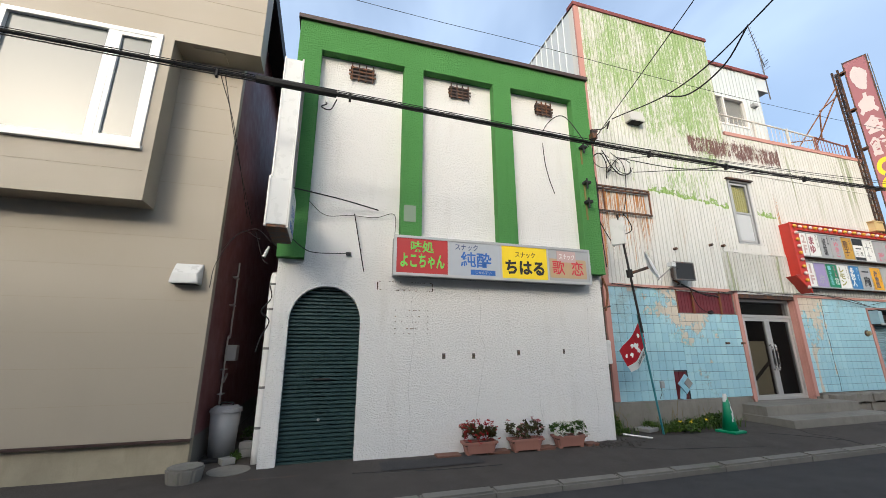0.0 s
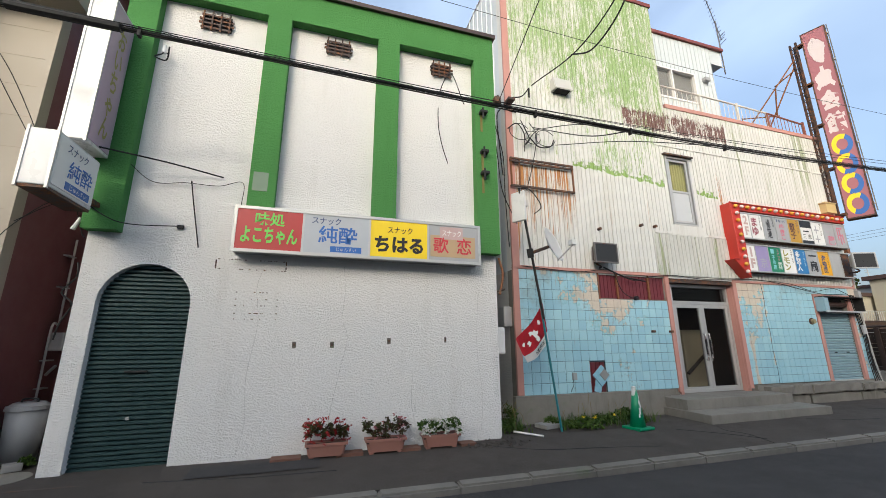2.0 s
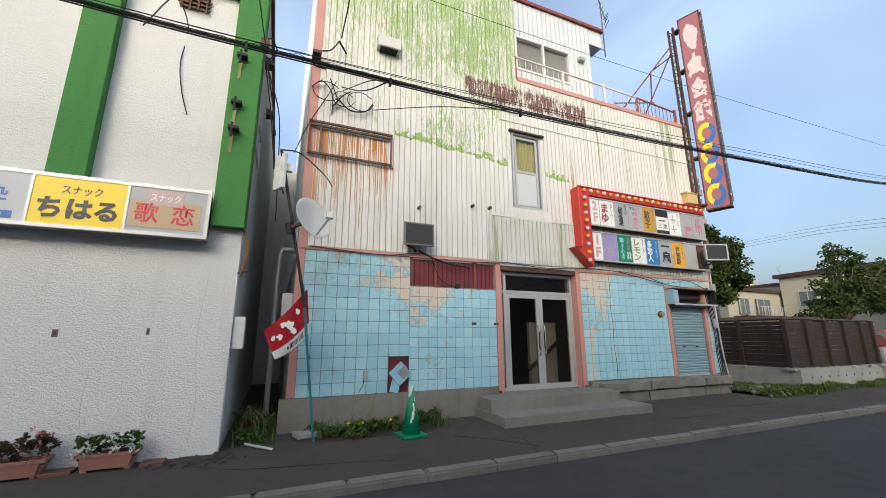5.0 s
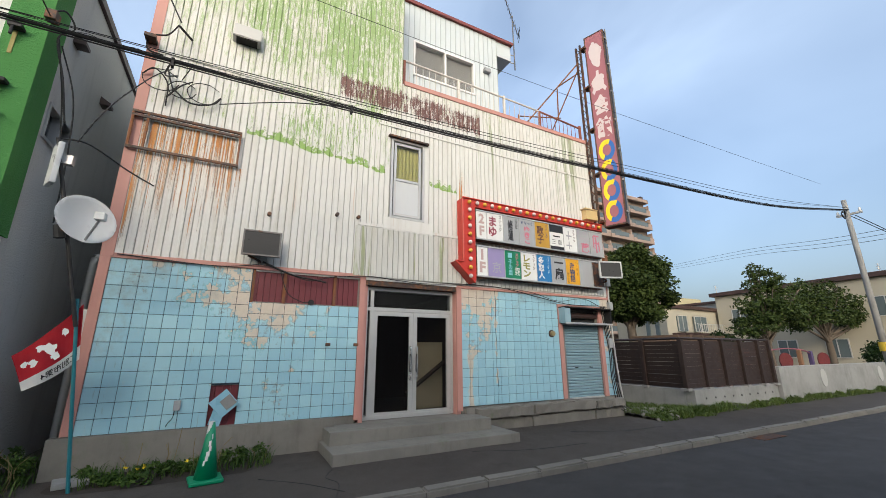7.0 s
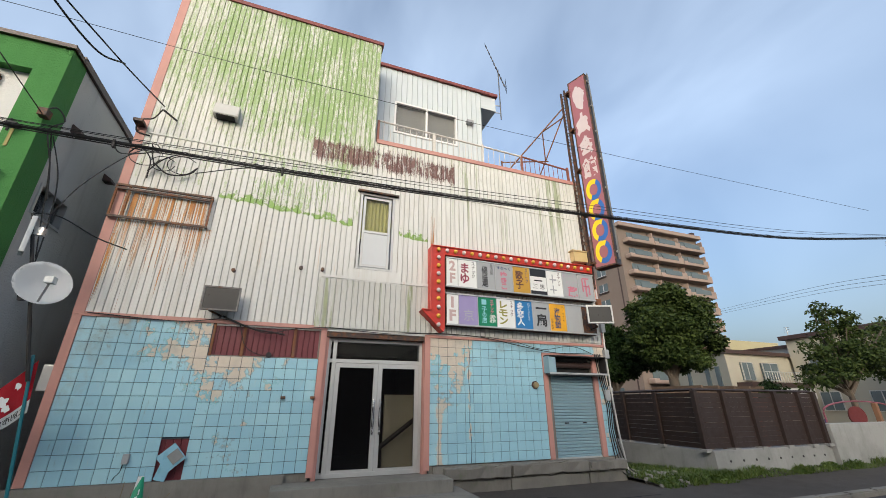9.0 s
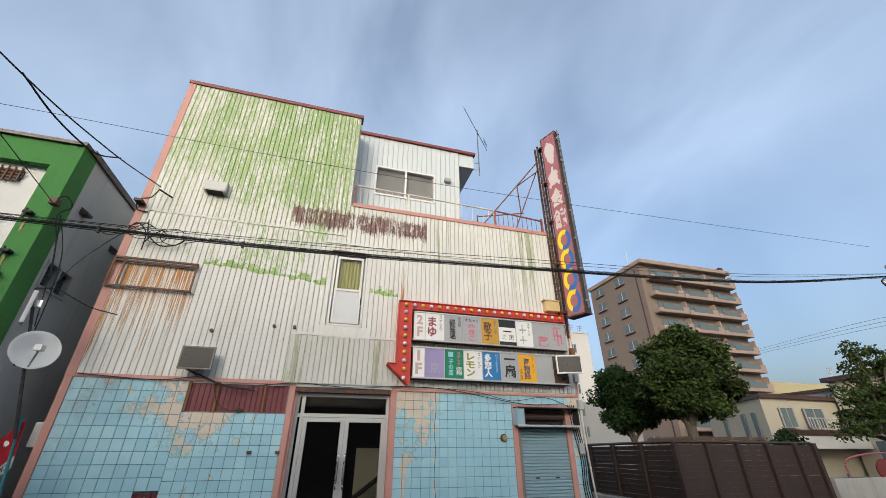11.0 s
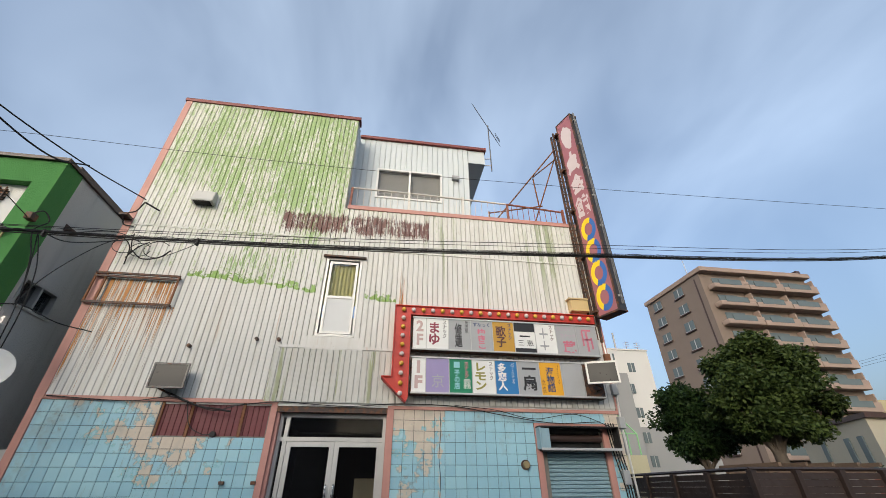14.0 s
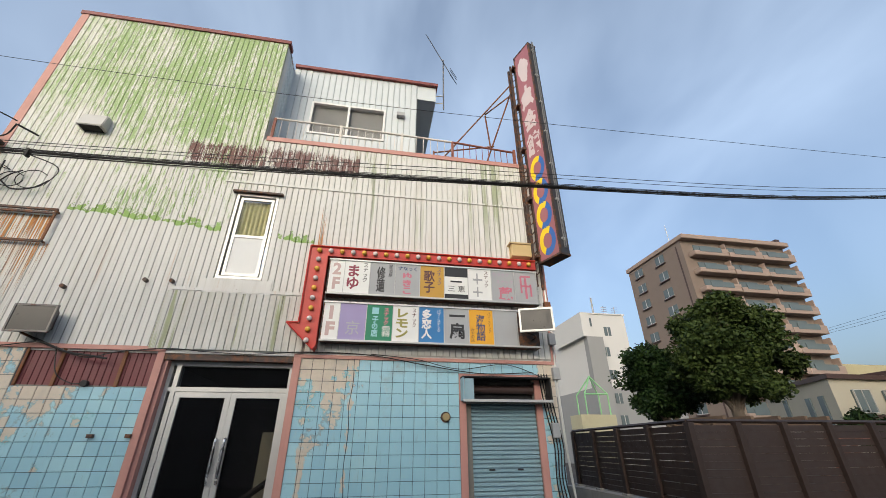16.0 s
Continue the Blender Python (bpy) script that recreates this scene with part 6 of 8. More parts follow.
neon = tube([(TX + 0.10, TY0 - 0.03, TZ0 + 0.15), (TX + 0.10, TY0 - 0.03, 8), (TX + 0.10, TY0 - 0.03, TZ1 + 0.04)], 0.012, 2)
tube([(TX + 0.15, TY0 - 0.03, TZ0 + 0.15), (TX + 0.15, TY0 - 0.03, 8), (TX + 0.15, TY0 - 0.03, TZ1 + 0.04)], 0.012, 2, 6, neon)
vsign("neon_tube", neon, M["grey_pipe"], "dull neon tubes along the edge")
for i in range(7):
    vsign("tube_clip", cube(TX + 0.08, TX + 0.17, TY0 - 0.03, TY0 + 0.01, 5.2 + i * 0.95, 5.24 + i * 0.95), M["alu"])
K["worn"] = ink("ink_worn", (0.62, 0.54, 0.54))
def blot(cy, cz, h, seed):
    """A worn white patch with a ragged outline."""
    r = random.Random(seed)
    bm = bmesh.new()
    ring = [bm.verts.new((TX - 0.004, cy + 0.2 * math.cos(a) * (0.9 + 0.16 * math.sin(3 * a + seed) + r.uniform(-0.07, 0.07)), cz + h * math.sin(a) * (0.86 + 0.14 * math.sin(2 * a + 2 * seed) + r.uniform(-0.06, 0.06)))) for a in [2 * math.pi * i / 44 for i in range(44)]]
    bm.faces.new(ring[::-1])
    return bm
for i, (cz, h) in enumerate(((10.42, 0.52), (9.42, 0.36))):
    vsign("worn_patch", blot(6.75, cz, h, i), K["worn"], "worn white lettering patch")
for body, z0, z1 in (("人", 9.05, 9.85), ("会", 8.32, 9.0), ("館", 7.56, 8.24)):
    le = lettering(body, (6.53, 6.97, z0, z1), TX - 0.005, K["worn"], vt, 0.06, "x", True, "worn_character")
    le.data.transform(Matrix.Translation(vc) @ Matrix.Rotation(radians(TR), 4, "Z") @ Matrix.Translation(-Vector(vc)))
def half_ring(cz, left_half, r0, r1):
    bm = bmesh.new()
    a0 = 90 if left_half else -90
    pts = [radians(a0 - 30 + 180 * i / 18) for i in range(19)]
    ins = [bm.verts.new((TX - 0.004, 6.75 - r0 * math.cos(a), cz + r0 * 1.45 * math.sin(a))) for a in pts]
    out = [bm.verts.new((TX - 0.004, 6.75 - r1 * math.cos(a), cz + r1 * 1.45 * math.sin(a))) for a in pts]
    for i in range(18):
        bm.faces.new((ins[i], ins[i + 1], out[i + 1], out[i]))
    return bm
for cz in (7.15, 6.52, 5.9, 5.28):
    vsign("ring_half", half_ring(cz, True, 0.12, 0.225), K["yellow"], "yellow ring half")
    vsign("ring_half", half_ring(cz, False, 0.12, 0.225), K["blue"], "blue ring half")
tr = thing("sign_truss", (16.8, 7.2, 4.6), "rusty iron lattice mast and stays holding the sign", "truss")
for x, y in ((16.62, 7.14), (16.62, 7.30), (16.82, 7.30)):
    part("mast", cube(x, x + 0.05, y, y + 0.05, 4.4, 11.0), M["rust_dark"], tr)
lat = bmesh.new()
for i in range(26):
    z0 = 4.6 + i * 0.245
    rod(lat, (16.64, 7.16, z0), (16.64, 7.33, z0 + 0.245), 0.012, None, 5)
    rod(lat, (16.64, 7.33, z0), (16.84, 7.33, z0 + 0.245), 0.012, None, 5)
part("lattice", lat, M["rust_dark"], tr)
for i in range(5):
    part("arm", cube(16.64, 16.84, 7.0, 7.2, 5.0 + i * 1.45, 5.06 + i * 1.45), M["rust_dark"], tr)
for a, b_ in (((16.66, 7.3, 10.45), (14.6, 7.9, 7.75)), ((16.66, 7.35, 10.1), (15.95, 7.6, 9.5)), ((16.66, 7.35, 10.2), (15.95, 8.2, 7.9)), ((15.95, 7.6, 9.45), (16.1, 7.8, 8.6)), ((14.6, 7.9, 8.25), (16.2, 7.8, 8.6)), ((14.6, 7.9, 7.6), (14.6, 7.9, 8.3))):
    part("stay", rod(bmesh.new(), a, b_, 0.021, None, 6), M["rust"], tr)

# ---- overhead cables ----
main_line = [(-16, 4.7, 5.35), (-9, 4.75, 5.02), (-2.5, 4.78, 4.90), (0, 4.8, 4.88), (5, 4.8, 4.79), (10, 4.8, 4.85), (15, 4.82, 5.10), (21, 4.9, 5.55), (27.5, 5.05, 6.55)]
bun = thing("overhead_cable_bundle", (5, 4.8, 4.7), "sagging bundle of black overhead service cables", "cable")
part("cable", tube(main_line, 0.017, 10, 6), M["black"], bun)
part("cable", tube([(x, y + 0.01, z - 0.024 - 0.004 * (i % 3)) for i, (x, y, z) in enumerate(main_line)], 0.009, 10, 5), M["black"], bun)
part("cable", tube([(x, y - 0.012, z + 0.022) for x, y, z in main_line], 0.006, 10, 5), M["black"], bun)
part("cable", tube([(x, y - 0.03, z + 0.014 + 0.02 * math.sin(x * 0.9)) for x, y, z in main_line], 0.005, 10, 4), M["black"], bun)
part("cable", tube([(x, y + 0.03, z - 0.022 + 0.012 * (i % 2)) for i, (x, y, z) in enumerate(main_line)], 0.005, 10, 4), M["black"], bun)
for lift, r_ in ((0.17, 0.006), (0.10, 0.005)):
    part("cable", tube([(x, y - 0.05, z + 0.02 + lift * min(max((x - 4) / 9, 0), 1)) for x, y, z in main_line[:-1]] + [(27.5, 5.0, 6.62)], r_, 10, 4), M["black"], bun, "thin upper wire")
part("sleeve", tube([(-1.05, 4.79, 4.893), (-0.5, 4.795, 4.885), (-0.05, 4.8, 4.88)], 0.055, 4, 10), M["black"], bun, "thick black splice sleeve")
dense = smooth_path(main_line, 60)
rc = random.Random(3)
spiral = [q + Vector((0, 0.03 * math.cos(i * 1.3), 0.010 + 0.035 * abs(math.sin(i * 0.55)) * (0.4 + 0.6 * math.sin(i * 0.071) ** 2))) for i, q in enumerate(dense) if -4 < q.x < 24]
part("lashing_wire", tube(spiral, 0.0035, 1, 4), M["black"], bun, "loose spiral lashing wire")
for x in (-1.5, 0.15, 5.2, 6.9, 9.0):
    q = min(dense, key=lambda p: abs(p.x - x))
    part("clamp", cube(q.x - 0.015, q.x + 0.015, q.y - 0.03, q.y + 0.03, q.z - 0.07, q.z + 0.035), M["black"], bun)
top = thing("overhead_wire", (5, 6.5, 8.2), "thin overhead telephone wire against the sky", "wire", "single overhead wires")
part("strand", tube([(-9, 6.4, 8.6), (0, 6.5, 8.30), (4.1, 6.5, 8.25), (9, 6.5, 8.15), (16, 6.4, 8.15), (30, 6.3, 8.6)], 0.007, 8, 4), M["black"], top)
svc = thing("service_drop", (6.2, 7.0, 6.8), "black service cable dropping to a wall bracket", "cable", "service drops")
part("cable", tube([(2.6, -9, 9.0), (4.9, -1.0, 6.75), (5.9, 3.0, 6.4), (6.35, 5.0, 6.5), (6.48, 6.95, 7.05)], 0.012, 10, 6), M["black"], svc)
part("loop", tube([(6.0, 3.4, 6.40), (6.2, 4.0, 6.18), (6.35, 4.8, 6.22), (6.40, 5.4, 6.6)], 0.014), M["black"], svc)
part("cable", tube([(6.45, 7.0, 7.02), (6.3, 7.1, 6.84), (6.05, 7.2, 6.80), (6.02, 7.3, 6.6), (6.25, 7.3, 6.55)], 0.014), M["black"], svc)
part("bracket", cube(5.98, 6.14, 7.1, 7.37, 6.72, 6.78), M["rust_dark"], svc)
part("insulator", rod(bmesh.new(), (6.45, 7.02, 7.02), (6.62, 7.3, 7.02), 0.02), M["black"], svc)
svc2 = thing("service_drop", (5.2, 6.2, 5.9), "black service cable reaching the white wall corner", "cable", "service drops")
part("cable", tube([(3.4, -9, 10.2), (4.5, 0, 7.5), (4.9, 3, 6.66), (5.25, 6.15, 5.88)], 0.008, 10, 6), M["black"], svc2)
part("cable", tube([(5.2, 6.2, 5.95), (5.32, 6.3, 6.12), (5.42, 6.4, 5.95), (5.3, 6.35, 5.7), (5.4, 6.5, 5.2), (5.5, 6.6, 4.6)], 0.012, 8, 6), M["black"], svc2)
part("clamp", cube(5.18, 5.3, 6.15, 6.30, 5.86, 6.0, 0.01), M["rust_dark"], svc2)
loops = thing("loose_wire", (6.6, 7.2, 5.8), "tangle of loose black wires on ribbed sheet", "wire", "loose wires")
for pts, r in (([(6.35, 7.28, 6.35), (6.42, 7.22, 6.1), (6.5, 7.2, 5.85), (6.42, 7.25, 5.75), (6.6, 7.22, 6.0), (6.75, 7.25, 6.15)], 0.012),
               ([(6.5, 7.2, 5.9), (6.75, 7.22, 5.72), (7.05, 7.24, 5.78), (7.2, 7.3, 6.0)], 0.014), ([(6.45, 7.1, 6.2), (6.3, 6.6, 5.6), (6.0, 6.3, 4.8), (5.8, 6.25, 4.2)], 0.009),
               ([(6.9, 4.8, 4.78), (6.7, 5.6, 5.1), (6.55, 7.1, 6.1)], 0.010), ([(7.05, 4.8, 4.78), (6.9, 6.0, 5.6), (6.6, 7.2, 6.1)], 0.008), ([(6.02, 7.3, 6.1), (6.2, 7.2, 6.2), (6.4, 7.25, 6.0), (6.42, 7.3, 5.6)], 0.012),
               ([(5.25, 6.5, 5.8), (5.4, 6.6, 5.0), (5.5, 6.65, 4.3), (5.7, 6.5, 3.6)], 0.010), ([(5.3, 6.5, 5.7), (5.52, 6.6, 5.0), (5.58, 6.7, 4.2), (5.62, 6.7, 3.2)], 0.010),
               ([(8.9, 4.8, 4.83), (8.2, 6.2, 5.55), (7.2, 7.25, 5.85)], 0.008)):
    part("strand", tube(pts, r), M["black"], loops)
for cx, cz, rr in ((6.30, 6.05, 0.20), (6.62, 5.95, 0.16), (6.95, 5.98, 0.2)):
    part("strand", tube([(cx + rr * 1.3 * math.cos(a), 7.26, cz + rr * math.sin(a)) for a in (0.6, 1.4, 2.2, 3.0, 3.8, 4.6, 5.4, 6.2)], 0.008), M["black"], loops)

# ---- leaning mast with dish, panel antenna and flag pole ----
M["sign_steel"] = plain("dark_steel", (0.03, 0.028, 0.027), 0.5, 0.3)
mast = thing("leaning_mast", (6.14, 6.5, 1.85), "leaning dark steel mast strapped to a teal pole", "pole")
part("tube", rod(bmesh.new(), (6.14, 6.50, 1.85), (5.62, 6.22, 4.2), 0.024, 0.022, 10), M["sign_steel"], mast)
part("clamp", disc_rod(bmesh.new(), (5.83, 6.31, 3.0), (-0.18, -0.08, 1), 0.06, 0.16, 10), M["black"], mast)
part("top_wire", tube([(5.62, 6.22, 4.2), (5.9, 6.3, 4.22), (6.3, 6.6, 4.05), (6.5, 7.2, 4.1)], 0.01), M["black"], mast)
fp = thing("flag_pole", (6.4, 6.57, -0.06), "teal plastic flag pole rising from the pavement edge", "pole")
part("tube", rod(bmesh.new(), (6.40, 6.57, -0.10), (6.09, 6.52, 2.2), 0.02, None, 8), plain("teal_plastic", (0.02, 0.17, 0.2), 0.4), fp)
dish = thing("satellite_dish", (6.05, 6.1, 3.0), "white satellite dish with arm on a leaning mast", "satellite dish")
db = bmesh.new()
seg, rings = 28, 6
aim = Vector((0.62, -0.85, 0.36)).normalized()
sx = aim.cross(Vector((0, 0, 1))).normalized()
sz = sx.cross(aim)
dc = Vector((6.10, 6.08, 3.10))
grid = []
for k in range(1, rings + 1):
    r = 0.31 * k / rings
    grid.append([db.verts.new(dc + sx * math.cos(a) * r + sz * math.sin(a) * r * 1.08 + aim * (0.08 * (k / rings) ** 2)) for a in [2 * math.pi * i / seg for i in range(seg)]])
cv = db.verts.new(dc)
for i in range(seg):
    db.faces.new((cv, grid[0][i], grid[0][(i + 1) % seg]))
    for a, b_ in zip(grid, grid[1:]):
        db.faces.new((a[i], b_[i], b_[(i + 1) % seg], a[(i + 1) % seg]))
bmesh.ops.solidify(db, geom=list(db.faces), thickness=0.008)
part("reflector", db, plain("white_enamelled_dish", (0.8, 0.8, 0.79), 0.35, 0, 0.04, 4, 0.1), dish, "white dish reflector", True)
part("arm", rod(bmesh.new(), dc - sz * 0.3 + aim * 0.02, dc - sz * 0.17 + aim * 0.36, 0.014), M["alu"], dish)
hd = dc - sz * 0.13 + aim * 0.38
part("feed_head", cube(hd.x - 0.05, hd.x + 0.05, hd.y - 0.05, hd.y + 0.06, hd.z - 0.045, hd.z + 0.05, 0.012), M["sign_white"], dish, "white feed head")
part("mount", rod(bmesh.new(), dc - aim * 0.01, (5.83, 6.31, 3.0), 0.03), M["rust_dark"], dish)
pa = thing("panel_antenna", (5.7, 6.28, 3.6), "flat white panel antenna on a mast", "antenna")
part("panel", turn_z(cube(5.60, 5.66, 6.14, 6.42, 3.58, 4.14, 0.015), (5.63, 6.28, 3.8), 28), M["sign_white"], pa)
part("bracket", cube(5.63, 5.80, 6.24, 6.32, 3.88, 4.0), M["alu"], pa)
flag = thing("red_flag", (6.1, 6.55, 1.4), "red banner flag with a white lettered hem", "flag")
M["flag_red"] = plain("red_cloth", (0.52, 0.015, 0.03), 0.8, 0, 0.15, 5, 0.15)
def cloth(u0, u1, v0, v1, off, nx=16, ny=8):
    """Part of the drooping cloth; u runs away from the pole, v up it."""
    bm = bmesh.new()
    A, Bq, C, D = Vector((6.16, 6.54, 2.14)), Vector((6.235, 6.54, 1.46)), Vector((5.60, 6.56, 1.50)), Vector((5.78, 6.50, 1.10))
    def at(u, v):
        p = (Bq * (1 - v) + A * v) * (1 - u) + (D * (1 - v) + C * v) * u
        return p + Vector((0, off + 0.05 * math.sin(u * 7 + v * 2) * u, -0.05 * math.sin(u * math.pi)))
    g = [[bm.verts.new(at(u0 + (u1 - u0) * i / nx, v0 + (v1 - v0) * j / ny)) for i in range(nx + 1)] for j in range(ny + 1)]
    for j in range(ny):
        for i in range(nx):
            bm.faces.new((g[j][i], g[j][i + 1], g[j + 1][i + 1], g[j + 1][i]))
    return bm, at
cb, at = cloth(0, 1, 0.25, 1, 0)
bmesh.ops.solidify(cb, geom=list(cb.faces), thickness=0.003)
part("cloth", cb, M["flag_red"], flag, "red cloth")
cb, at = cloth(0, 1, 0, 0.25, 0)
bmesh.ops.solidify(cb, geom=list(cb.faces), thickness=0.003)
part("hem", cb, K["white"], flag, "white hem with dark letters")
rf = random.Random(8)
for u, v, s in ((0.25, 0.75, 0.05), (0.45, 0.62, 0.07), (0.58, 0.75, 0.05), (0.7, 0.5, 0.06), (0.85, 0.6, 0.05), (0.4, 0.42, 0.05)):
    wb = bmesh.new()
    p = at(u, v) + Vector((0, -0.008, 0))
    ring = [wb.verts.new(p + Vector((s * math.cos(a) * rf.uniform(0.5, 1.2), 0.002 * math.cos(a), s * math.sin(a) * rf.uniform(0.5, 1.2)))) for a in [6.283 * i / 14 for i in range(14)]]
    wb.faces.new(ring)
    part("printed_shape", wb, K["white"], flag, "white printed shape")
le = lettering("江別市第4", (0.04, 0.62, 0.05, 0.19), 0.0, K["black"], flag, 0.02, "y", True)
for v in le.data.vertices:
    q = at(0.66 - v.co.x, v.co.z) + Vector((0, -0.008, 0))
    v.co = q

# ---- traffic cone ----
cone = thing("traffic_cone", (7.79, 6.32, -0.05), "green traffic cone with worn white paint", "traffic cone")
M["cone_green"] = plain("green_pvc", (0.0, 0.22, 0.10), 0.45, 0, 0.12, 9, 0.2)
cz0 = pave_z(7.79, 6.32)
cb = bmesh.new()
bmesh.ops.create_cone(cb, cap_ends=True, segments=20, radius1=0.135, radius2=0.032, depth=0.66, matrix=pose(7.79, 6.32, cz0 + 0.375))
part("body", cb, M["cone_green"], cone, "", True)
part("base", turn_z(cube(7.60, 7.98, 6.13, 6.51, cz0, cz0 + 0.045, 0.015), (7.79, 6.32, 0), 8), M["cone_green"], cone)
part("tip", rod(bmesh.new(), (7.785, 6.32, cz0 + 0.56), (7.785, 6.32, cz0 + 0.712), 0.0505, 0.0335, 18), M["sign_white"], cone, "worn white tip")
pb = bmesh.new()
for zz, a, w in ((0.42, -1.5, 0.35), (0.36, -1.4, 0.3), (0.30, -1.62, 0.4), (0.25, -1.7, 0.3), (0.5, -1.2, 0.2), (0.2, -1.9, 0.2)):
    r0, r1 = 0.142 - 0.103 * (zz - 0.045) / 0.66, 0.142 - 0.103 * (zz + 0.06 - 0.045) / 0.66
    c4 = []
    for aa, rr, hh in ((a - w / 2, r0, zz), (a + w / 2, r0, zz + 0.01), (a + w / 2, r1, zz + 0.07), (a - w / 2, r1, zz + 0.06)):
        c4.append(pb.verts.new((7.79 + rr * math.cos(aa), 6.32 + rr * math.sin(aa), cz0 + hh)))
    pb.faces.new(c4)
part("worn_paint", pb, M["sign_white"], cone, "flaking white paint")

# ---- weeds ----
M["weed"] = leaf_mat("weed_leaves", (0.028, 0.062, 0.013), (0.095, 0.15, 0.032))
M["grass"] = leaf_mat("roadside_grass", (0.045, 0.085, 0.018), (0.14, 0.18, 0.05))
M["dry"] = leaf_mat("dry_stalks", (0.16, 0.12, 0.06), (0.25, 0.2, 0.1))
rw = random.Random(17)
wd = bmesh.new()
for x, y, s, h, n in ((6.75, 6.75, 0.28, 0.13, 420), (7.2, 6.85, 0.3, 0.16, 520), (7.0, 6.55, 0.25, 0.09, 300), (7.6, 6.85, 0.24, 0.17, 420), (8.1, 6.95, 0.26, 0.20, 480), (8.45, 7.05, 0.15, 0.16, 200), (6.45, 6.95, 0.2, 0.12, 200),
                      (5.55, 6.75, 0.25, 0.22, 480), (5.75, 7.2, 0.2, 0.25, 400), (5.45, 7.6, 0.2, 0.3, 350), (-1.15, 6.95, 0.14, 0.10, 120), (-1.0, 8.0, 0.3, 0.25, 300)):
    leaves(wd, rw, (x, y, pave_z(x, y) + h * 0.75), (s, s * 0.7, h), n, 0.055, 9)
blades(wd, rw, 6.4, 8.6, 6.6, 7.2, pave_z, 500, 0.22, 0.006)
blades(wd, rw, 5.3, 5.9, 6.6, 8.5, pave_z, 260, 0.24, 0.007)
solid("weeds", wd, M["weed"], "low green weeds along the wall foot", "weeds", kind="stuff")
stalk = bmesh.new()
for i in range(26):
    x, y = rw.choice((rw.uniform(5.4, 5.9), rw.uniform(6.4, 8.6))), rw.uniform(6.8, 7.2)
    z = pave_z(x, y)
    h = rw.uniform(0.2, 0.55)
    tube([(x, y, z), (x + rw.uniform(-0.05, 0.05), y, z + h * 0.6), (x + rw.uniform(-0.12, 0.12), y - 0.03, z + h)], 0.004, 3, 4, stalk)
solid("weed_stalks", stalk, M["dry"], "thin dry weed stalks", "weeds", kind="stuff")
fy = bmesh.new()
for x, y in ((7.02, 6.5), (7.1, 6.55), (6.9, 6.62), (7.55, 6.6)):
    leaves(fy, rw, (x, y, pave_z(x, y) + 0.2), (0.02, 0.02, 0.015), 12, 0.03, 2)
solid("weed_flowers", fy, leaf_mat("yellow_petals", (0.7, 0.5, 0.02), (0.8, 0.6, 0.05)), "small yellow weed flowers", "weeds", kind="stuff")
solid("soil_bed", sheet(6.1, 8.75, 6.45, 7.3, lambda x, y: pave_z(x, y) + 0.035 * max(0, 1 - abs(x - 7.3) / 1.5) * max(0, 1 - abs(y - 6.9) / 0.5) - 0.004, 40, 14), M["soil"], "strip of dark soil at the wall foot", "soil", kind="structure")
solid("stone_slab", turn_z(cube(6.15, 6.5, 6.75, 7.05, -0.05, 0.02, 0.012), (6.3, 6.9, 0), 15), M["concrete_pale"], "flat pale stone slab among weeds", "stone")
sp_ = thing("steel_tube", (5.7, 6.35, -0.05), "loose pale steel tube lying on the pavement", "tube")
part("tube", rod(bmesh.new(), (5.50, 6.62, -0.01), (5.86, 6.28, -0.035), 0.018, None, 8), M["alu"], sp_)
for pts in ([(4.9, 6.05), (5.5, 5.7), (6.4, 5.55), (7.3, 5.35)], [(8.4, 6.1), (8.9, 5.7), (9.3, 5.2)], [(9.35, 6.1), (9.2, 5.8), (9.3, 5.5), (9.15, 5.0)], [(11.6, 6.0), (12.6, 5.7), (13.8, 5.6)], [(14.2, 6.4), (15.2, 6.0), (16.4, 5.9)], [(0.5, 5.9), (1.6, 5.75), (2.6, 5.7)]):
    cr = tube([(x, y, pave_z(x, y) + 0.001) for x, y in pts], 0.006, 6, 4)
    solid("pavement_crack", cr, M["black"], "dark crack across the asphalt pavement", "crack", "pavement cracks", "stuff")
patch = sheet(0.9, 2.4, 5.85, 6.25, lambda x, y: pave_z(x, y) + 0.012, 10, 4)
solid("asphalt_patch", patch, M["asphalt"], "darker asphalt patch along the wall", "patch", kind="structure")

# ---- corner past the tiled building ----
gr = bmesh.new()
def bank(x, y):
    return pave_z(x, y) + 0.09 * max(0, 1 - abs(y - 7.0) / 0.72) + 0.04 * noise.noise((x * 1.7, y * 1.7, 3))
blades(gr, rw, 16.9, 19.2, 6.4, 9.0, bank, 5000, 0.10, 0.008)
blades(gr, rw, 17.2, 40, 6.3, 6.72, bank, 7000, 0.06, 0.009)
for i in range(46):
    cx = 17.2 + 22 * rw.random() ** 1.6
    cy = rw.uniform(6.28, 6.65)
    blades(gr, rw, cx - 0.25, cx + 0.25, cy - 0.14, cy + 0.1, bank, 170, rw.uniform(0.08, 0.22), 0.009)
    leaves(gr, rw, (cx, cy, bank(cx, cy) + 0.06), (0.3, 0.16, 0.09), 150, 0.07, 6)
solid("grass_verge", gr, M["grass"], "ragged green grass verge below a concrete wall", "grass", kind="stuff")
solid("earth_bank", sheet(16.9, 48, 6.28, 14.0, lambda x, y: bank(x, y) - 0.004, 90, 30), M["soil"], "earth strip under the grass", "ground", kind="structure")
rk = bmesh.new()
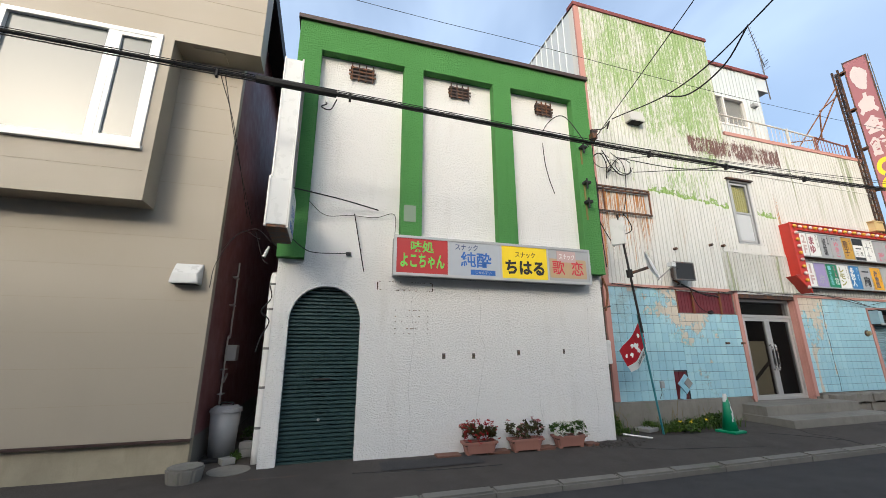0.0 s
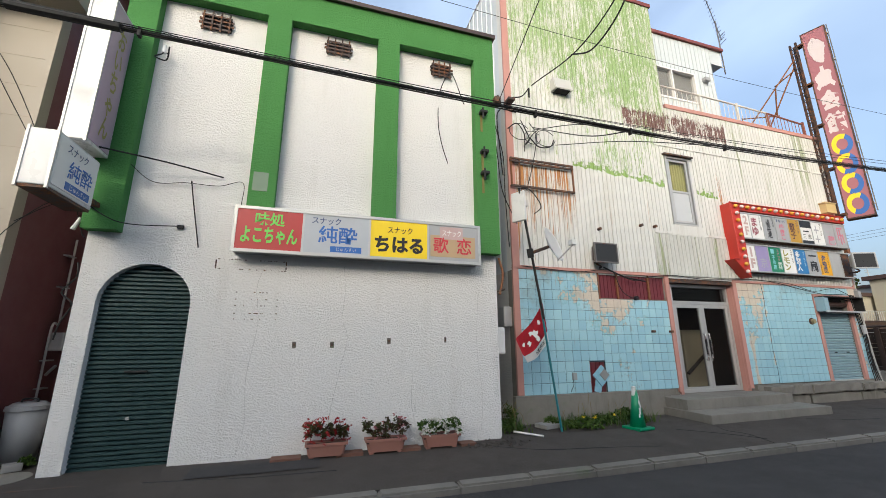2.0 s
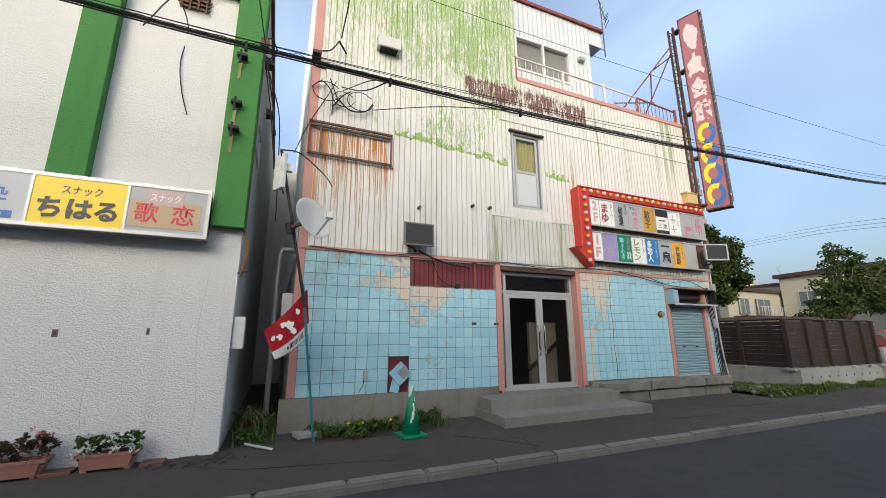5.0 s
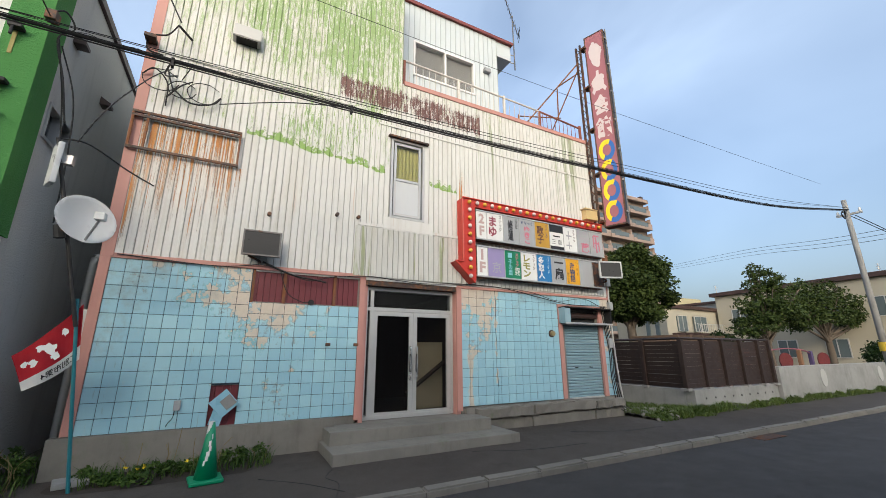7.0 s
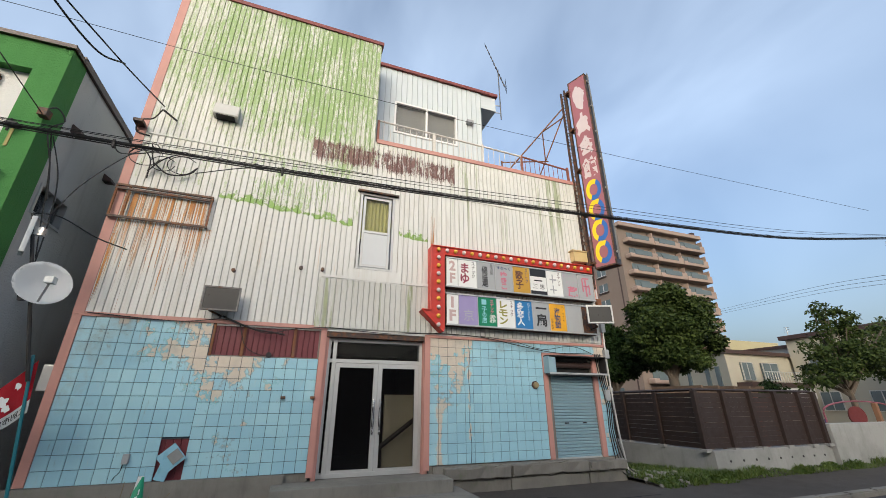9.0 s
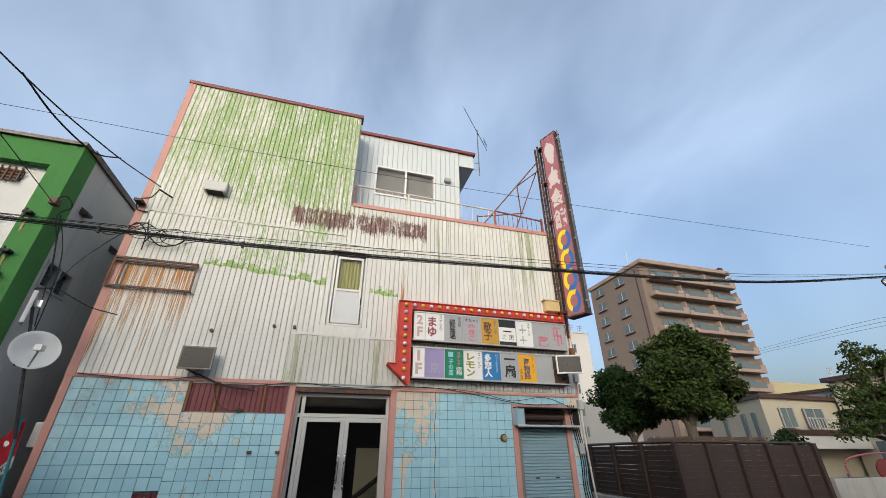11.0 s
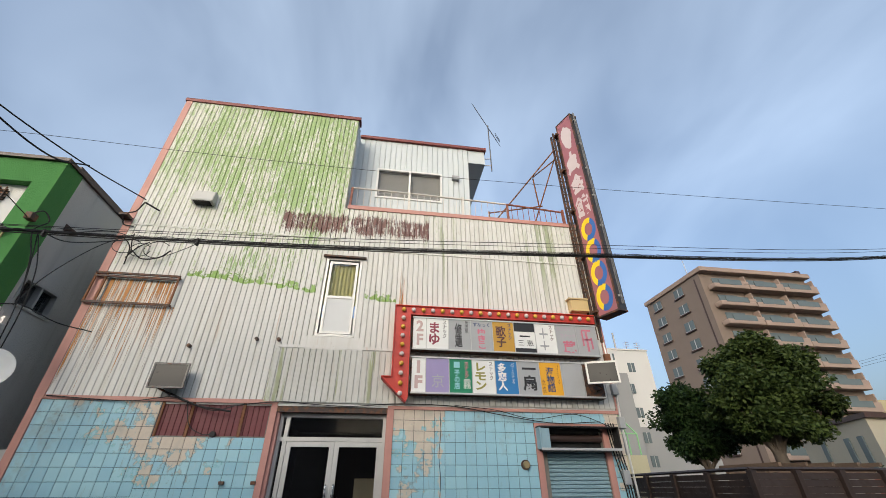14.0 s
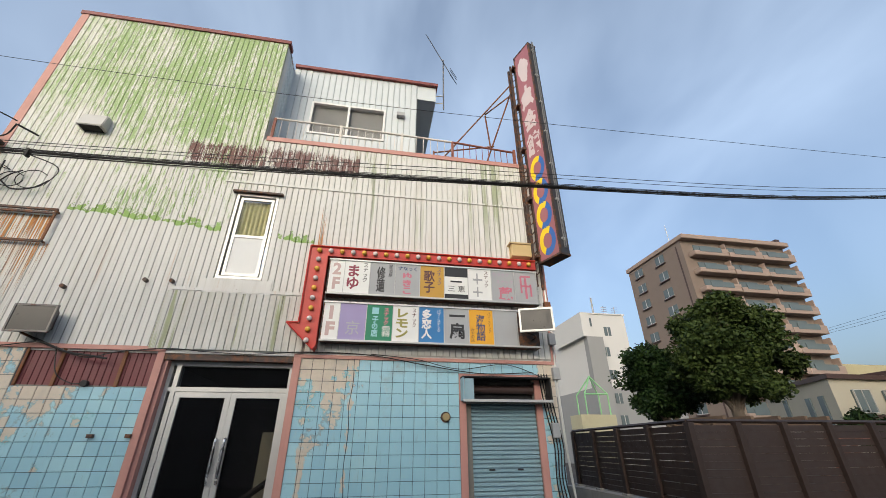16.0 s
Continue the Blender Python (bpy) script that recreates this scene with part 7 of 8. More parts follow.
for i in range(60):
    x, y = rw.uniform(16.9, 18.2), rw.uniform(6.3, 8.0)
    s = rw.uniform(0.03, 0.1)
    bmesh.ops.create_icosphere(rk, subdivisions=1, radius=s, matrix=pose(x, y, bank(x, y), rw.uniform(0, 90), 20, 0) @ Matrix.Diagonal((1.4, 1, 0.6, 1)))
solid("debris", rk, M["concrete"], "scattered stones and debris at the corner", "debris", kind="stuff")
lw1 = thing("low_wall", (21.4, 6.9, 0), "low pale concrete retaining wall", "wall", kind="structure")
part("face", cube(19.12, 23.6, 6.72, 7.0, -0.3, 0.5, 0.01), M["concrete_pale"], lw1)
part("face", cube(19.12, 19.4, 7.0, 12.3, -0.3, 0.5, 0.01), M["concrete_pale"], lw1)
for i in range(9):
    x = 19.6 + i * 0.45
    # dark disc on the face, coloured as the shade in a hole
    part("weep_hole", disc_rod(bmesh.new(), (x, 6.718, 0.27), (0, 1, 0), 0.028, 0.012, 8), M["dark"], lw1)
M["oval_white"] = plain("chalky_oval", (0.38, 0.38, 0.37), 0.8)
tw = thing("garden_wall", (35, 6.7, 0), "grey concrete garden wall with white oval recesses", "wall", kind="structure")
part("face", cube(23.6, 48, 6.6, 6.85, -0.3, 1.03, 0.02), M["concrete_pale"], tw)
for x in (26.65, 31.9, 37.1, 42.4):
    ov = bmesh.new()
    bmesh.ops.create_cone(ov, cap_ends=True, segments=24, radius1=0.3, radius2=0.3, depth=0.02, matrix=pose(x, 6.592, 0.6, 90, 0, 0) @ Matrix.Diagonal((0.75, 1, 1, 1)))
    part("oval", ov, M["oval_white"], tw, "white oval recess")
fe = thing("board_fence", (21, 6.9, 0.5), "dark brown louvred board fence on a low wall", "fence")
def bay_boards(p, q):
    """One bay of overlapping horizontal boards between two points."""
    p, q = Vector(p), Vector(q)
    d = (q - p).normalized()
    nrm = Vector((d.y, -d.x, 0))
    n = 11
    for k in range(n):
        z0, z1 = 0.54 + k * 0.116, 0.54 + k * 0.116 + 0.1135 + rw.uniform(-0.006, 0.0025)
        bm = bmesh.new()
        vs = []
        for o in (0.0, 0.016):
            for e in (p, q):
                for zz in (z0, z1):
                    vs.append(bm.verts.new(e + nrm * (o + (0.01 if zz == z0 else 0)) + Vector((0, 0, zz))))
        for f in ((0, 1, 3, 2), (4, 6, 7, 5), (0, 2, 6, 4), (1, 5, 7, 3), (0, 4, 5, 1), (2, 3, 7, 6)):
            bm.faces.new([vs[i] for i in f])
        bmesh.ops.recalc_face_normals(bm, faces=bm.faces)
        part("board", bm, M["fence"], fe)
posts = [(19.06, 6.92), (20.0, 6.88), (20.95, 6.85), (21.9, 6.82), (22.85, 6.79), (23.5, 6.77)]
back = [(19.06, 6.92), (19.15, 8.2), (19.25, 9.5), (19.35, 10.8), (19.45, 12.1)]
for a, b_ in list(zip(posts, posts[1:])) + list(zip(back, back[1:])):
    bay_boards((*a, 0), (*b_, 0))
for x, y in posts + back[1:]:
    part("post", cube(x - 0.06, x + 0.06, y - 0.1, y + 0.02, 0.46, 1.86, 0.008), M["fence"], fe)
    part("post_shoe", cube(x - 0.1, x + 0.1, y - 0.14, y + 0.06, 0.47, 0.54), M["concrete_pale"], fe)
cap = tube([(*posts[0], 1.88), (*posts[-1], 1.86)], 0.035, 2, 4)
tube([(*back[0], 1.88), (*back[-1], 1.88)], 0.035, 2, 4, cap)
part("cap_rail", cap, M["fence"], fe)
pg = thing("pergola", (24, 8.6, 1.0), "weathered wooden pergola behind the fence", "pergola")
M["timber"] = plain("weathered_timber", (0.13, 0.085, 0.055), 0.8, 0, 0.25, 6, 0.3)
for x in (21.2, 23.4):
    for y in (8.4, 9.6):
        part("post", cube(x - 0.06, x + 0.06, y - 0.06, y + 0.06, -0.1, 1.86), M["timber"], pg)
for y in (8.4, 9.6):
    part("beam", cube(20.9, 23.8, y - 0.05, y + 0.05, 1.86, 1.98), M["timber"], pg)
for x in (21.0, 21.7, 22.4, 23.1, 23.7):
    part("rafter", cube(x - 0.04, x + 0.04, 8.1, 9.9, 1.98, 2.06), M["timber"], pg)
pl = thing("play_frame", (25.6, 9.5, 0.6), "red and blue playground frame behind the wall", "playground")
for x, m_ in ((24.6, "rail_red"), (25.3, "brick"), (26.1, "brick"), (26.9, "rail_red")):
    part("post", rod(bmesh.new(), (x, 9.0, -0.1), (x, 9.0, 1.75), 0.07), M[m_], pl)
part("rail", tube([(24.2, 9.0, 1.5), (25.2, 9.0, 1.62), (26.2, 9.0, 1.55)], 0.035), M["rail_red"], pl)
part("rail", tube([(24.2, 9.0, 1.2), (27, 9.0, 1.2)], 0.03, 2), plain("blue_bar", (0.03, 0.07, 0.25), 0.5), pl)
for x in (24.7, 26.6):
    part("panel", disc_rod(bmesh.new(), (x, 8.95, 1.3), (0, 1, 0), 0.3, 0.05, 18), M["rail_red"], pl)

# utility pole
M["pole_concrete"] = concrete_mat("pole_concrete", (0.24, 0.24, 0.235), (0.06, 0.058, 0.05), 0.4)
up = thing("utility_pole", (27.5, 5.1, -0.1), "grey concrete utility pole with cables", "utility pole")
part("shaft", rod(bmesh.new(), (27.5, 5.1, -0.3), (27.5, 5.1, 6.95), 0.105, 0.075, 14), M["pole_concrete"], up, "", True)
part("bolt_arm", cube(27.46, 27.54, 4.7, 5.4, 6.35, 6.42), M["alu"], up)
part("band", disc_rod(bmesh.new(), (27.5, 5.1, 1.65), (0, 0, 1), 0.14, 0.3, 14), plain("black_yellow_band", (0.5, 0.35, 0.02), 0.6), up, "yellow and black warning band")
for y in (4.75, 5.1, 5.35):
    part("insulator", rod(bmesh.new(), (27.5, y, 6.42), (27.5, y, 6.55), 0.05, 0.03), M["sign_white"], up)
part("coil", tube([(27.0, 5.0, 6.35), (26.6, 4.95, 6.05), (26.4, 4.95, 6.2), (26.7, 4.95, 6.35), (26.9, 5.0, 6.15)], 0.02), M["black"], up)
fw = thing("overhead_wire", (40, 12, 7), "far overhead wires running to a utility pole", "wire", "single overhead wires")
for k in range(3):
    part("strand", tube([(98.7 + 0.4 * k, 60, 20.3 + 0.55 * k), (79.3, 47 - 15.5, 16.2 + 0.5 * k), (62.4 + 0.3 * k, 15, 12.0 + 0.5 * k), (52, -1, 9.8 + 0.5 * k)], 0.02, 8, 4), M["black"], fw)
for k in range(2):
    part("strand", tube([(27.5, 4.9 + 0.3 * k, 6.3 + 0.2 * k), (45, 5.2, 6.0), (70, 5.3, 7)], 0.018, 8, 4), M["black"], fw)

# ---- trees ----
M["bark"] = plain("grey_brown_bark", (0.10, 0.08, 0.062), 0.9, 0, 0.35, 9, 0.4, 0.6, 30)
M["tree_leaf"] = leaf_mat("tree_leaves", (0.008, 0.022, 0.006), (0.028, 0.052, 0.014))
M["tree_leaf_b"] = leaf_mat("olive_leaves", (0.018, 0.034, 0.008), (0.060, 0.086, 0.023))
def tree(place, trunk_h, r, crowns, mat, label, leaf=0.16, seed=1, count=9000):
    rn = random.Random(seed)
    x, y, z = place
    t = thing("tree", place, label, "tree")
    tb = tube([(x, y, z - 0.1), (x + 0.05, y, z + trunk_h * 0.5), (x - 0.05, y, z + trunk_h)], r, 6, 10, None, r * 0.7)
    for cx, cy, cz, sx_, sy_, sz_ in crowns:
        for k in range(5):
            e = (cx + rn.uniform(-0.5, 0.5) * sx_, cy + rn.uniform(-0.5, 0.5) * sy_, cz + rn.uniform(-0.1, 0.6) * sz_)
            mid = ((x + e[0]) / 2 + rn.uniform(-0.2, 0.2), (y + e[1]) / 2, (z + trunk_h + e[2]) / 2 - 0.1)
            part("limb", tube([(x - 0.05, y, z + trunk_h * rn.uniform(0.8, 1.0)), mid, e], r * 0.4, 5, 6, None, r * 0.06), M["bark"], t)
    part("trunk", tb, M["bark"], t, "", True)
    vol = sum(c[3] * c[4] * c[5] for c in crowns)
    fol = bmesh.new()
    for c in crowns:
        n = int(count * c[3] * c[4] * c[5] / vol)
        leaves(fol, rn, c[:3], c[3:], n, leaf, max(30, int(130 * c[3] * c[4] * c[5] / vol)), 0.5, 0.5)
    part("crown", fol, M[mat], t, "uneven leafy crown")
tree((29.6, 16.3, -0.1), 3.2, 0.33, [(30.2, 16.3, 6.0, 3.1, 2.9, 2.6), (29.0, 16.2, 4.7, 2.2, 2.2, 1.7), (31.7, 16.5, 4.9, 2.0, 2.1, 1.9), (30.4, 16.4, 7.4, 1.9, 1.8, 1.3), (30.2, 16.3, 4.0, 2.2, 1.9, 1.0)], "tree_leaf_b", "broad leafy green street tree with a stout trunk", 0.20, 4, 64000)
tree((29.2, 20.3, -0.1), 2.8, 0.25, [(28.8, 20.3, 5.2, 2.4, 2.2, 1.9), (28.9, 20.2, 3.7, 2.0, 2.0, 1.5), (30.6, 20.3, 4.2, 1.8, 2.0, 1.8)], "tree_leaf", "dark green smaller tree with a dense crown", 0.21, 9, 38000)
tree((52.7, 14.9, -0.1), 2.8, 0.3, [(50.3, 14.9, 4.9, 5.0, 3.2, 2.0), (55.4, 14.9, 5.0, 5.0, 3.2, 2.1), (46.9, 14.5, 4.0, 3.4, 2.6, 1.5), (59.6, 15.0, 4.0, 4.0, 2.6, 1.6), (50.6, 14.9, 6.7, 2.0, 1.6, 1.2), (55.0, 14.9, 6.9, 2.4, 1.6, 1.0)], "tree_leaf_b", "spreading garden tree with drooping branches", 0.24, 12, 15000)
tree((42.7, 14.9, -0.1), 2.4, 0.2, [(42.9, 14.5, 4.3, 2.8, 2.2, 1.5), (40.5, 14.5, 3.3, 2.4, 2.0, 1.0), (44.2, 14.5, 5.9, 1.1, 1.2, 1.5), (41.0, 14.5, 5.7, 0.8, 0.9, 1.6), (39.6, 14.5, 4.6, 1.3, 1.0, 0.8), (46.4, 14.5, 5.6, 1.2, 1.1, 0.9), (48.0, 14.5, 6.4, 0.9, 0.9, 1.1), (38.9, 14.6, 2.6, 1.3, 1.0, 0.6), (43.2, 14.5, 6.8, 1.7, 1.3, 1.1), (41.6, 14.5, 7.4, 0.7, 0.7, 0.9)], "tree_leaf_b", "feathery garden tree behind the concrete wall", 0.21, 15, 10500)
tree((27.9, 10.5, -0.1), 0.8, 0.05, [(27.9, 10.5, 1.9, 0.75, 0.7, 0.75)], "tree_leaf", "small leafy shrub above the fence", 0.14, 22, 1500)
tree((39.5, 8.3, -0.1), 0.5, 0.06, [(39.5, 8.3, 1.3, 2.4, 0.9, 1.1)], "tree_leaf", "clipped garden shrub by the wall", 0.16, 23, 2500)

# ---- play frame behind the garden wall ----
pf = thing("play_frame", (31, 9, -0.1), "low playground frame with red discs and painted posts", "play frame")
M["play_red"] = plain("faded_red_play_panel", (0.11, 0.014, 0.014), 0.6)
M["play_purple"] = plain("purple_play_post", (0.06, 0.04, 0.11), 0.6)
M["play_pink"] = plain("pink_play_rail", (0.22, 0.06, 0.08), 0.6)
M["play_brown"] = plain("brown_play_post", (0.20, 0.10, 0.05), 0.6)
part("arched_rail", tube([(28.1, 9, 0.9), (28.3, 9, 1.42), (30.2, 9, 1.62), (32.4, 9, 1.46), (32.8, 9, 0.9)], 0.03), M["play_pink"], pf, "pink arched rail")
for x in (30.1, 33.9):
    part("disc", disc_rod(bmesh.new(), (x, 9, 1.08), (0.3, 1, 0), 0.36, 0.05, 20), M["play_red"], pf, "faded red disc")
for x, m_, h in ((31.5, "play_brown", 1.55), (32.6, "play_purple", 1.5)):
    part("post", cube(x - 0.09, x + 0.09, 8.92, 9.08, -0.2, h, 0.03), M[m_], pf)
for x in (28.1, 32.8, 33.9, 30.1):
    part("leg", rod(bmesh.new(), (x, 9.03, -0.2), (x, 9.03, 1.0), 0.03), M["play_purple"], pf)

# ---- distant buildings ----
M["apt_brown"] = plain("taupe_tile_cladding", (0.185, 0.145, 0.12), 0.7, 0, 0.06, 0.4, 0.1)
M["apt_light"] = plain("pinkish_balcony_band", (0.29, 0.22, 0.185), 0.7, 0, 0.06, 0.4, 0.1)
M["apt_glass"] = plain("smoked_balcony_glass", (0.11, 0.14, 0.15), 0.15, 0, 0.1, 0.8, 0.0)
ap = thing("apartment_block", (70, 54, 0), "ten-storey brown apartment block with stepped balconies", "building")
part("wall", cube(61.2, 81.0, 48.6, 62.5, -0.3, 31.2), M["apt_brown"], ap)
part("roof", cube(60.9, 81.3, 47.6, 62.8, 31.2, 32.0, 0.15), M["apt_light"], ap, "flat roof slab")
part("roof_stub", cube(79.8, 80.6, 48.2, 49, 32.0, 32.8), M["brown_trim"], ap)
part("stair_edge", cube(61.19, 61.26, 49.6, 49.9, 0, 30.6), M["brown_trim"], ap)
for f in range(10):
    z0 = 1.6 + f * 2.98
    off = 62.1
    for k in range(3):
        a, b_ = off + k * 6.3, off + k * 6.3 + 6.2
        bal = part("balcony", cube(a, b_, 47.2, 48.6, z0 - 0.25, z0 + 0.55, 0.2 if k == 0 else 0.06), M["apt_light"], ap, "pinkish balcony parapet")
        part("rail_pane", cube(a + 1.0, b_ - 1.3, 47.16, 47.3, z0 + 0.3, z0 + 1.15), M["apt_glass"], bal, "smoked glass balustrade")
        part("end_post", cube(b_ - 1.2, b_, 47.19, 47.4, z0 + 0.5, z0 + 1.0), M["apt_light"], bal)
        w = part("window", cube(a + 1.2, b_ - 1.6, 48.5, 48.62, z0 + 0.1, z0 + 2.05), M["apt_glass"], ap)
        part("partition", cube(b_ - 0.1, b_ + 0.1, 47.5, 48.6, z0 + 0.5, z0 + 2.2), M["apt_light"], ap)
    for y in (52.8, 58.6):
        w = part("window", cube(61.12, 61.24, y, y + 2.1, z0 + 0.9, z0 + 2.3), M["apt_glass"], ap, "dark side window")
        part("frame", box(cube(61.08, 61.2, y + 0.98, y + 1.1, z0 + 0.9, z0 + 2.3), 61.08, 61.2, y - 0.06, y + 2.16, z0 + 0.78, z0 + 0.9), M["alu"], w)
        part("sill", cube(60.95, 61.2, y - 0.15, y + 2.25, z0 + 0.6, z0 + 0.78), M["brown_trim"], w)
am = thing("roof_mast", (62.5, 52, 32), "thin lightning rod on the apartment roof", "mast")
part("rod", rod(bmesh.new(), (62.5, 52, 32.0), (62.5, 52, 36), 0.06), M["alu"], am)

M["white_wall"] = plain("white_render_far", (0.52, 0.52, 0.51), 0.8, 0, 0.05, 0.5, 0.12)
M["grey_wall"] = plain("grey_render_far", (0.24, 0.245, 0.25), 0.8, 0, 0.06, 0.5, 0.12)
wbld = thing("white_office_building", (40, 44, 0), "white five-storey building with grey base and stair shaft", "building")
part("wall", cube(36.5, 41.9, 40, 50, 6.9, 15.0), M["white_wall"], wbld)
part("base_wall", cube(36.5, 47, 39.98, 50, -0.3, 6.9), M["grey_wall"], wbld, "grey painted lower floors")
part("stair_shaft", cube(36.4, 38.3, 39.2, 40, -0.3, 12.2), M["grey_wall"], wbld, "grey stair shaft")
part("stair_head", cube(36.0, 37.0, 39.2, 46, 12.2, 14.9), M["white_wall"], wbld)
part("coping", cube(36.4, 42.0, 39.9, 50.1, 15.0, 15.15), M["white_wall"], wbld)
for x, zz in ((37.3, 14.05), (39.5, 13.05), (38.9, 10.75), (39.2, 8.3), (39.3, 5.9), (39.5, 3.75)):
    w = part("window", cube(x - 0.4, x + 0.4, 39.95 if zz > 6.9 else 39.93, 40.0, zz - 0.5, zz + 0.5), M["apt_glass"], wbld, "small dark window")
    part("mullion", cube(x - 0.03, x + 0.03, 39.9, 39.95 if zz > 6.9 else 39.93, zz - 0.5, zz + 0.5), M["alu"], w)
for x, y, h in ((38.8, 41, 2.3), (40.2, 41, 1.3), (41.6, 41, 1.3)):
    a = thing("roof_mast", (x, y, 15.1), "thin mast on a white roof", "mast", "roof masts")
    part("rod", rod(bmesh.new(), (x, y, 15.1), (x, y, 15.1 + h), 0.11 if h > 2 else 0.04), M["grey_plastic"], a)
    if h < 2:
        for k in range(3):
            part("element", rod(bmesh.new(), (x - 0.4, y, 15.7 + k * 0.25), (x + 0.4, y, 15.8 + k * 0.25), 0.03, None, 5), M["alu"], a)
yl = solid("cream_block", cube(43.0, 45.5, 46, 49, 0, 14.0), plain("cream_block_wall", (0.42, 0.38, 0.24), 0.8), "cream rooftop block behind the white building", "building")
ky = thing("green_framed_kiosk", (33, 34, 0), "small cream kiosk with a green pyramid frame", "kiosk")
part("body", cube(31.5, 34.8, 34, 36, -0.2, 3.9), plain("cream_kiosk", (0.40, 0.37, 0.25), 0.8), ky)
M["lime"] = plain("lime_green_bar", (0.2, 0.45, 0.2), 0.5)
for x in (32.2, 34.4):
    for y in (34.1, 35.6):
        part("bar", rod(bmesh.new(), (x, y, 3.9), (x, y, 5.6), 0.06), M["lime"], ky)
        part("bar", rod(bmesh.new(), (x, y, 5.6), (33.3, 34.8, 7.2), 0.06), M["lime"], ky)
part("bar", rod(bmesh.new(), (32.2, 34.1, 5.6), (34.4, 34.1, 5.6), 0.06), M["lime"], ky)

M["cream_wall"] = plain("cream_siding_far", (0.37, 0.345, 0.275), 0.7, 0, 0.04, 0.6, 0.08)
M["pale_wall"] = plain("pale_grey_siding_far", (0.40, 0.41, 0.41), 0.7, 0, 0.04, 0.6, 0.08)
ch = thing("cream_house", (53, 30, 0), "two-storey cream house with brown balcony and roof edge", "building")
def prism(ring, z0, z1):
    bm = bmesh.new()
    lo, hi = [bm.verts.new((x, y, z0)) for x, y in ring], [bm.verts.new((x, y, z1)) for x, y in ring]
    bm.faces.new(lo[::-1])
    bm.faces.new(hi)
    for i in range(len(ring)):
        j = (i + 1) % len(ring)
        bm.faces.new((lo[i], lo[j], hi[j], hi[i]))
    return bm
part("wall", prism([(48.2, 26), (60, 26.4), (62, 38), (53, 36)], -0.3, 6.0), M["cream_wall"], ch)
part("roof", prism([(47.9, 25.7), (60.3, 26.1), (62.4, 38.4), (52.7, 36.5)], 6.0, 6.35), M["brown_trim"], ch, "dark brown flat roof edge")
for x0, x1 in ((50.0, 51.5), (53.0, 55.2)):
    w = part("window", cube(x0, x1, 25.85, 26.08, 3.6, 5.2), M["apt_glass"], ch)
    part("frame", frame_bars(bmesh.new(), x0 - 0.05, x1 + 0.05, 3.55, 5.25, 25.8, 25.9, 0.06, ((x0 + x1) / 2,)), M["alu"], w)
bc = part("balcony", cube(48.9, 59, 24.6, 26.0, 2.9, 3.35), M["brown_trim"], ch, "dark brown balcony slab")
part("balcony_wall", cube(49.2, 59, 24.7, 26.0, 1.9, 2.9), M["white_wall"], bc)
for i in range(14):
    part("baluster", rod(bmesh.new(), (51.6 + i * 0.35, 24.75, 3.35), (51.6 + i * 0.35, 24.75, 4.3), 0.03, None, 5), M["alu"], bc)
part("rail", rod(bmesh.new(), (51.4, 24.75, 4.3), (56.6, 24.75, 4.3), 0.04, None, 5), M["alu"], bc)
dl = Vector((4.8, 10, 0)).normalized()
nl = Vector((-dl.y, dl.x, 0))
for s, zz in ((1.7, 3.7), (3.6, 3.7), (7.4, 3.9)):
    c = Vector((48.2, 26, 0)) + dl * s + nl * 0.05
    bm = cube(-0.35, 0.35, -0.06, 0.06, zz - 1.1, zz + 1.2)
    bmesh.ops.rotate(bm, cent=(0, 0, 0), matrix=Matrix.Rotation(math.atan2(dl.y, dl.x), 3, "Z"), verts=bm.verts)
    bmesh.ops.translate(bm, vec=c, verts=bm.verts)
    part("window", bm, M["apt_glass"], ch, "tall narrow window")
gh = thing("pale_house", (66, 28, 0), "pale grey two-storey house behind the garden trees", "building")
part("wall", cube(60.5, 82, 27, 38, -0.3, 7.2), M["pale_wall"], gh)
part("roof", cube(60.2, 82.3, 26.7, 38.3, 7.2, 7.5), M["brown_trim"], gh)
for x in (64, 69, 74):
    part("window", cube(x, x + 1.6, 26.9, 27.05, 3.8, 5.8), M["apt_glass"], gh)
lh2 = thing("long_house", (70, 16, 0), "long cream building with a dark roof line beyond the garden", "building")
part("wall", prism([(56, 6), (72, 5), (74, 26), (58, 26)], -0.3, 7.7), M["cream_wall"], lh2)
part("roof", prism([(55.6, 5.6), (72.4, 4.6), (74.4, 26.4), (57.6, 26.4)], 7.7, 8.1), M["brown_trim"], lh2, "dark roof edge")
dw = Vector((2, 20, 0)).normalized()
for i in range(5):
    for zz in (0.9, 4.4):
        c = Vector((56, 6, 0)) + dw * (2.0 + i * 3.9)
        bm = cube(-0.8, 0.8, -0.05, 0.05, zz, zz + 1.6)
        fb = frame_bars(bmesh.new(), -0.86, 0.86, zz - 0.06, zz + 1.66, -0.09, 0.09, 0.07, (0.0,))
        for q in (bm, fb):
            bmesh.ops.rotate(q, cent=(0, 0, 0), matrix=Matrix.Rotation(math.atan2(dw.y, dw.x), 3, "Z"), verts=q.verts)
            bmesh.ops.translate(q, vec=c, verts=q.verts)
        w = part("window", bm, M["apt_glass"], lh2)
        part("frame", fb, M["alu"], w)
yb2 = solid("yellow_block", cube(95, 113, 58, 70, -0.3, 14.2), plain("ochre_block_wall", (0.40, 0.36, 0.22), 0.8), "ochre flat-roofed block in the distance", "building")
tree((86, 50, -0.3), 4, 0.5, [(86, 50, 7.6, 4.5, 3, 2.6), (94, 51, 7.4, 4.0, 3, 2.4)], "tree_leaf_b", "distant rusty green tree over the roofs", 0.5, 31, 2200)
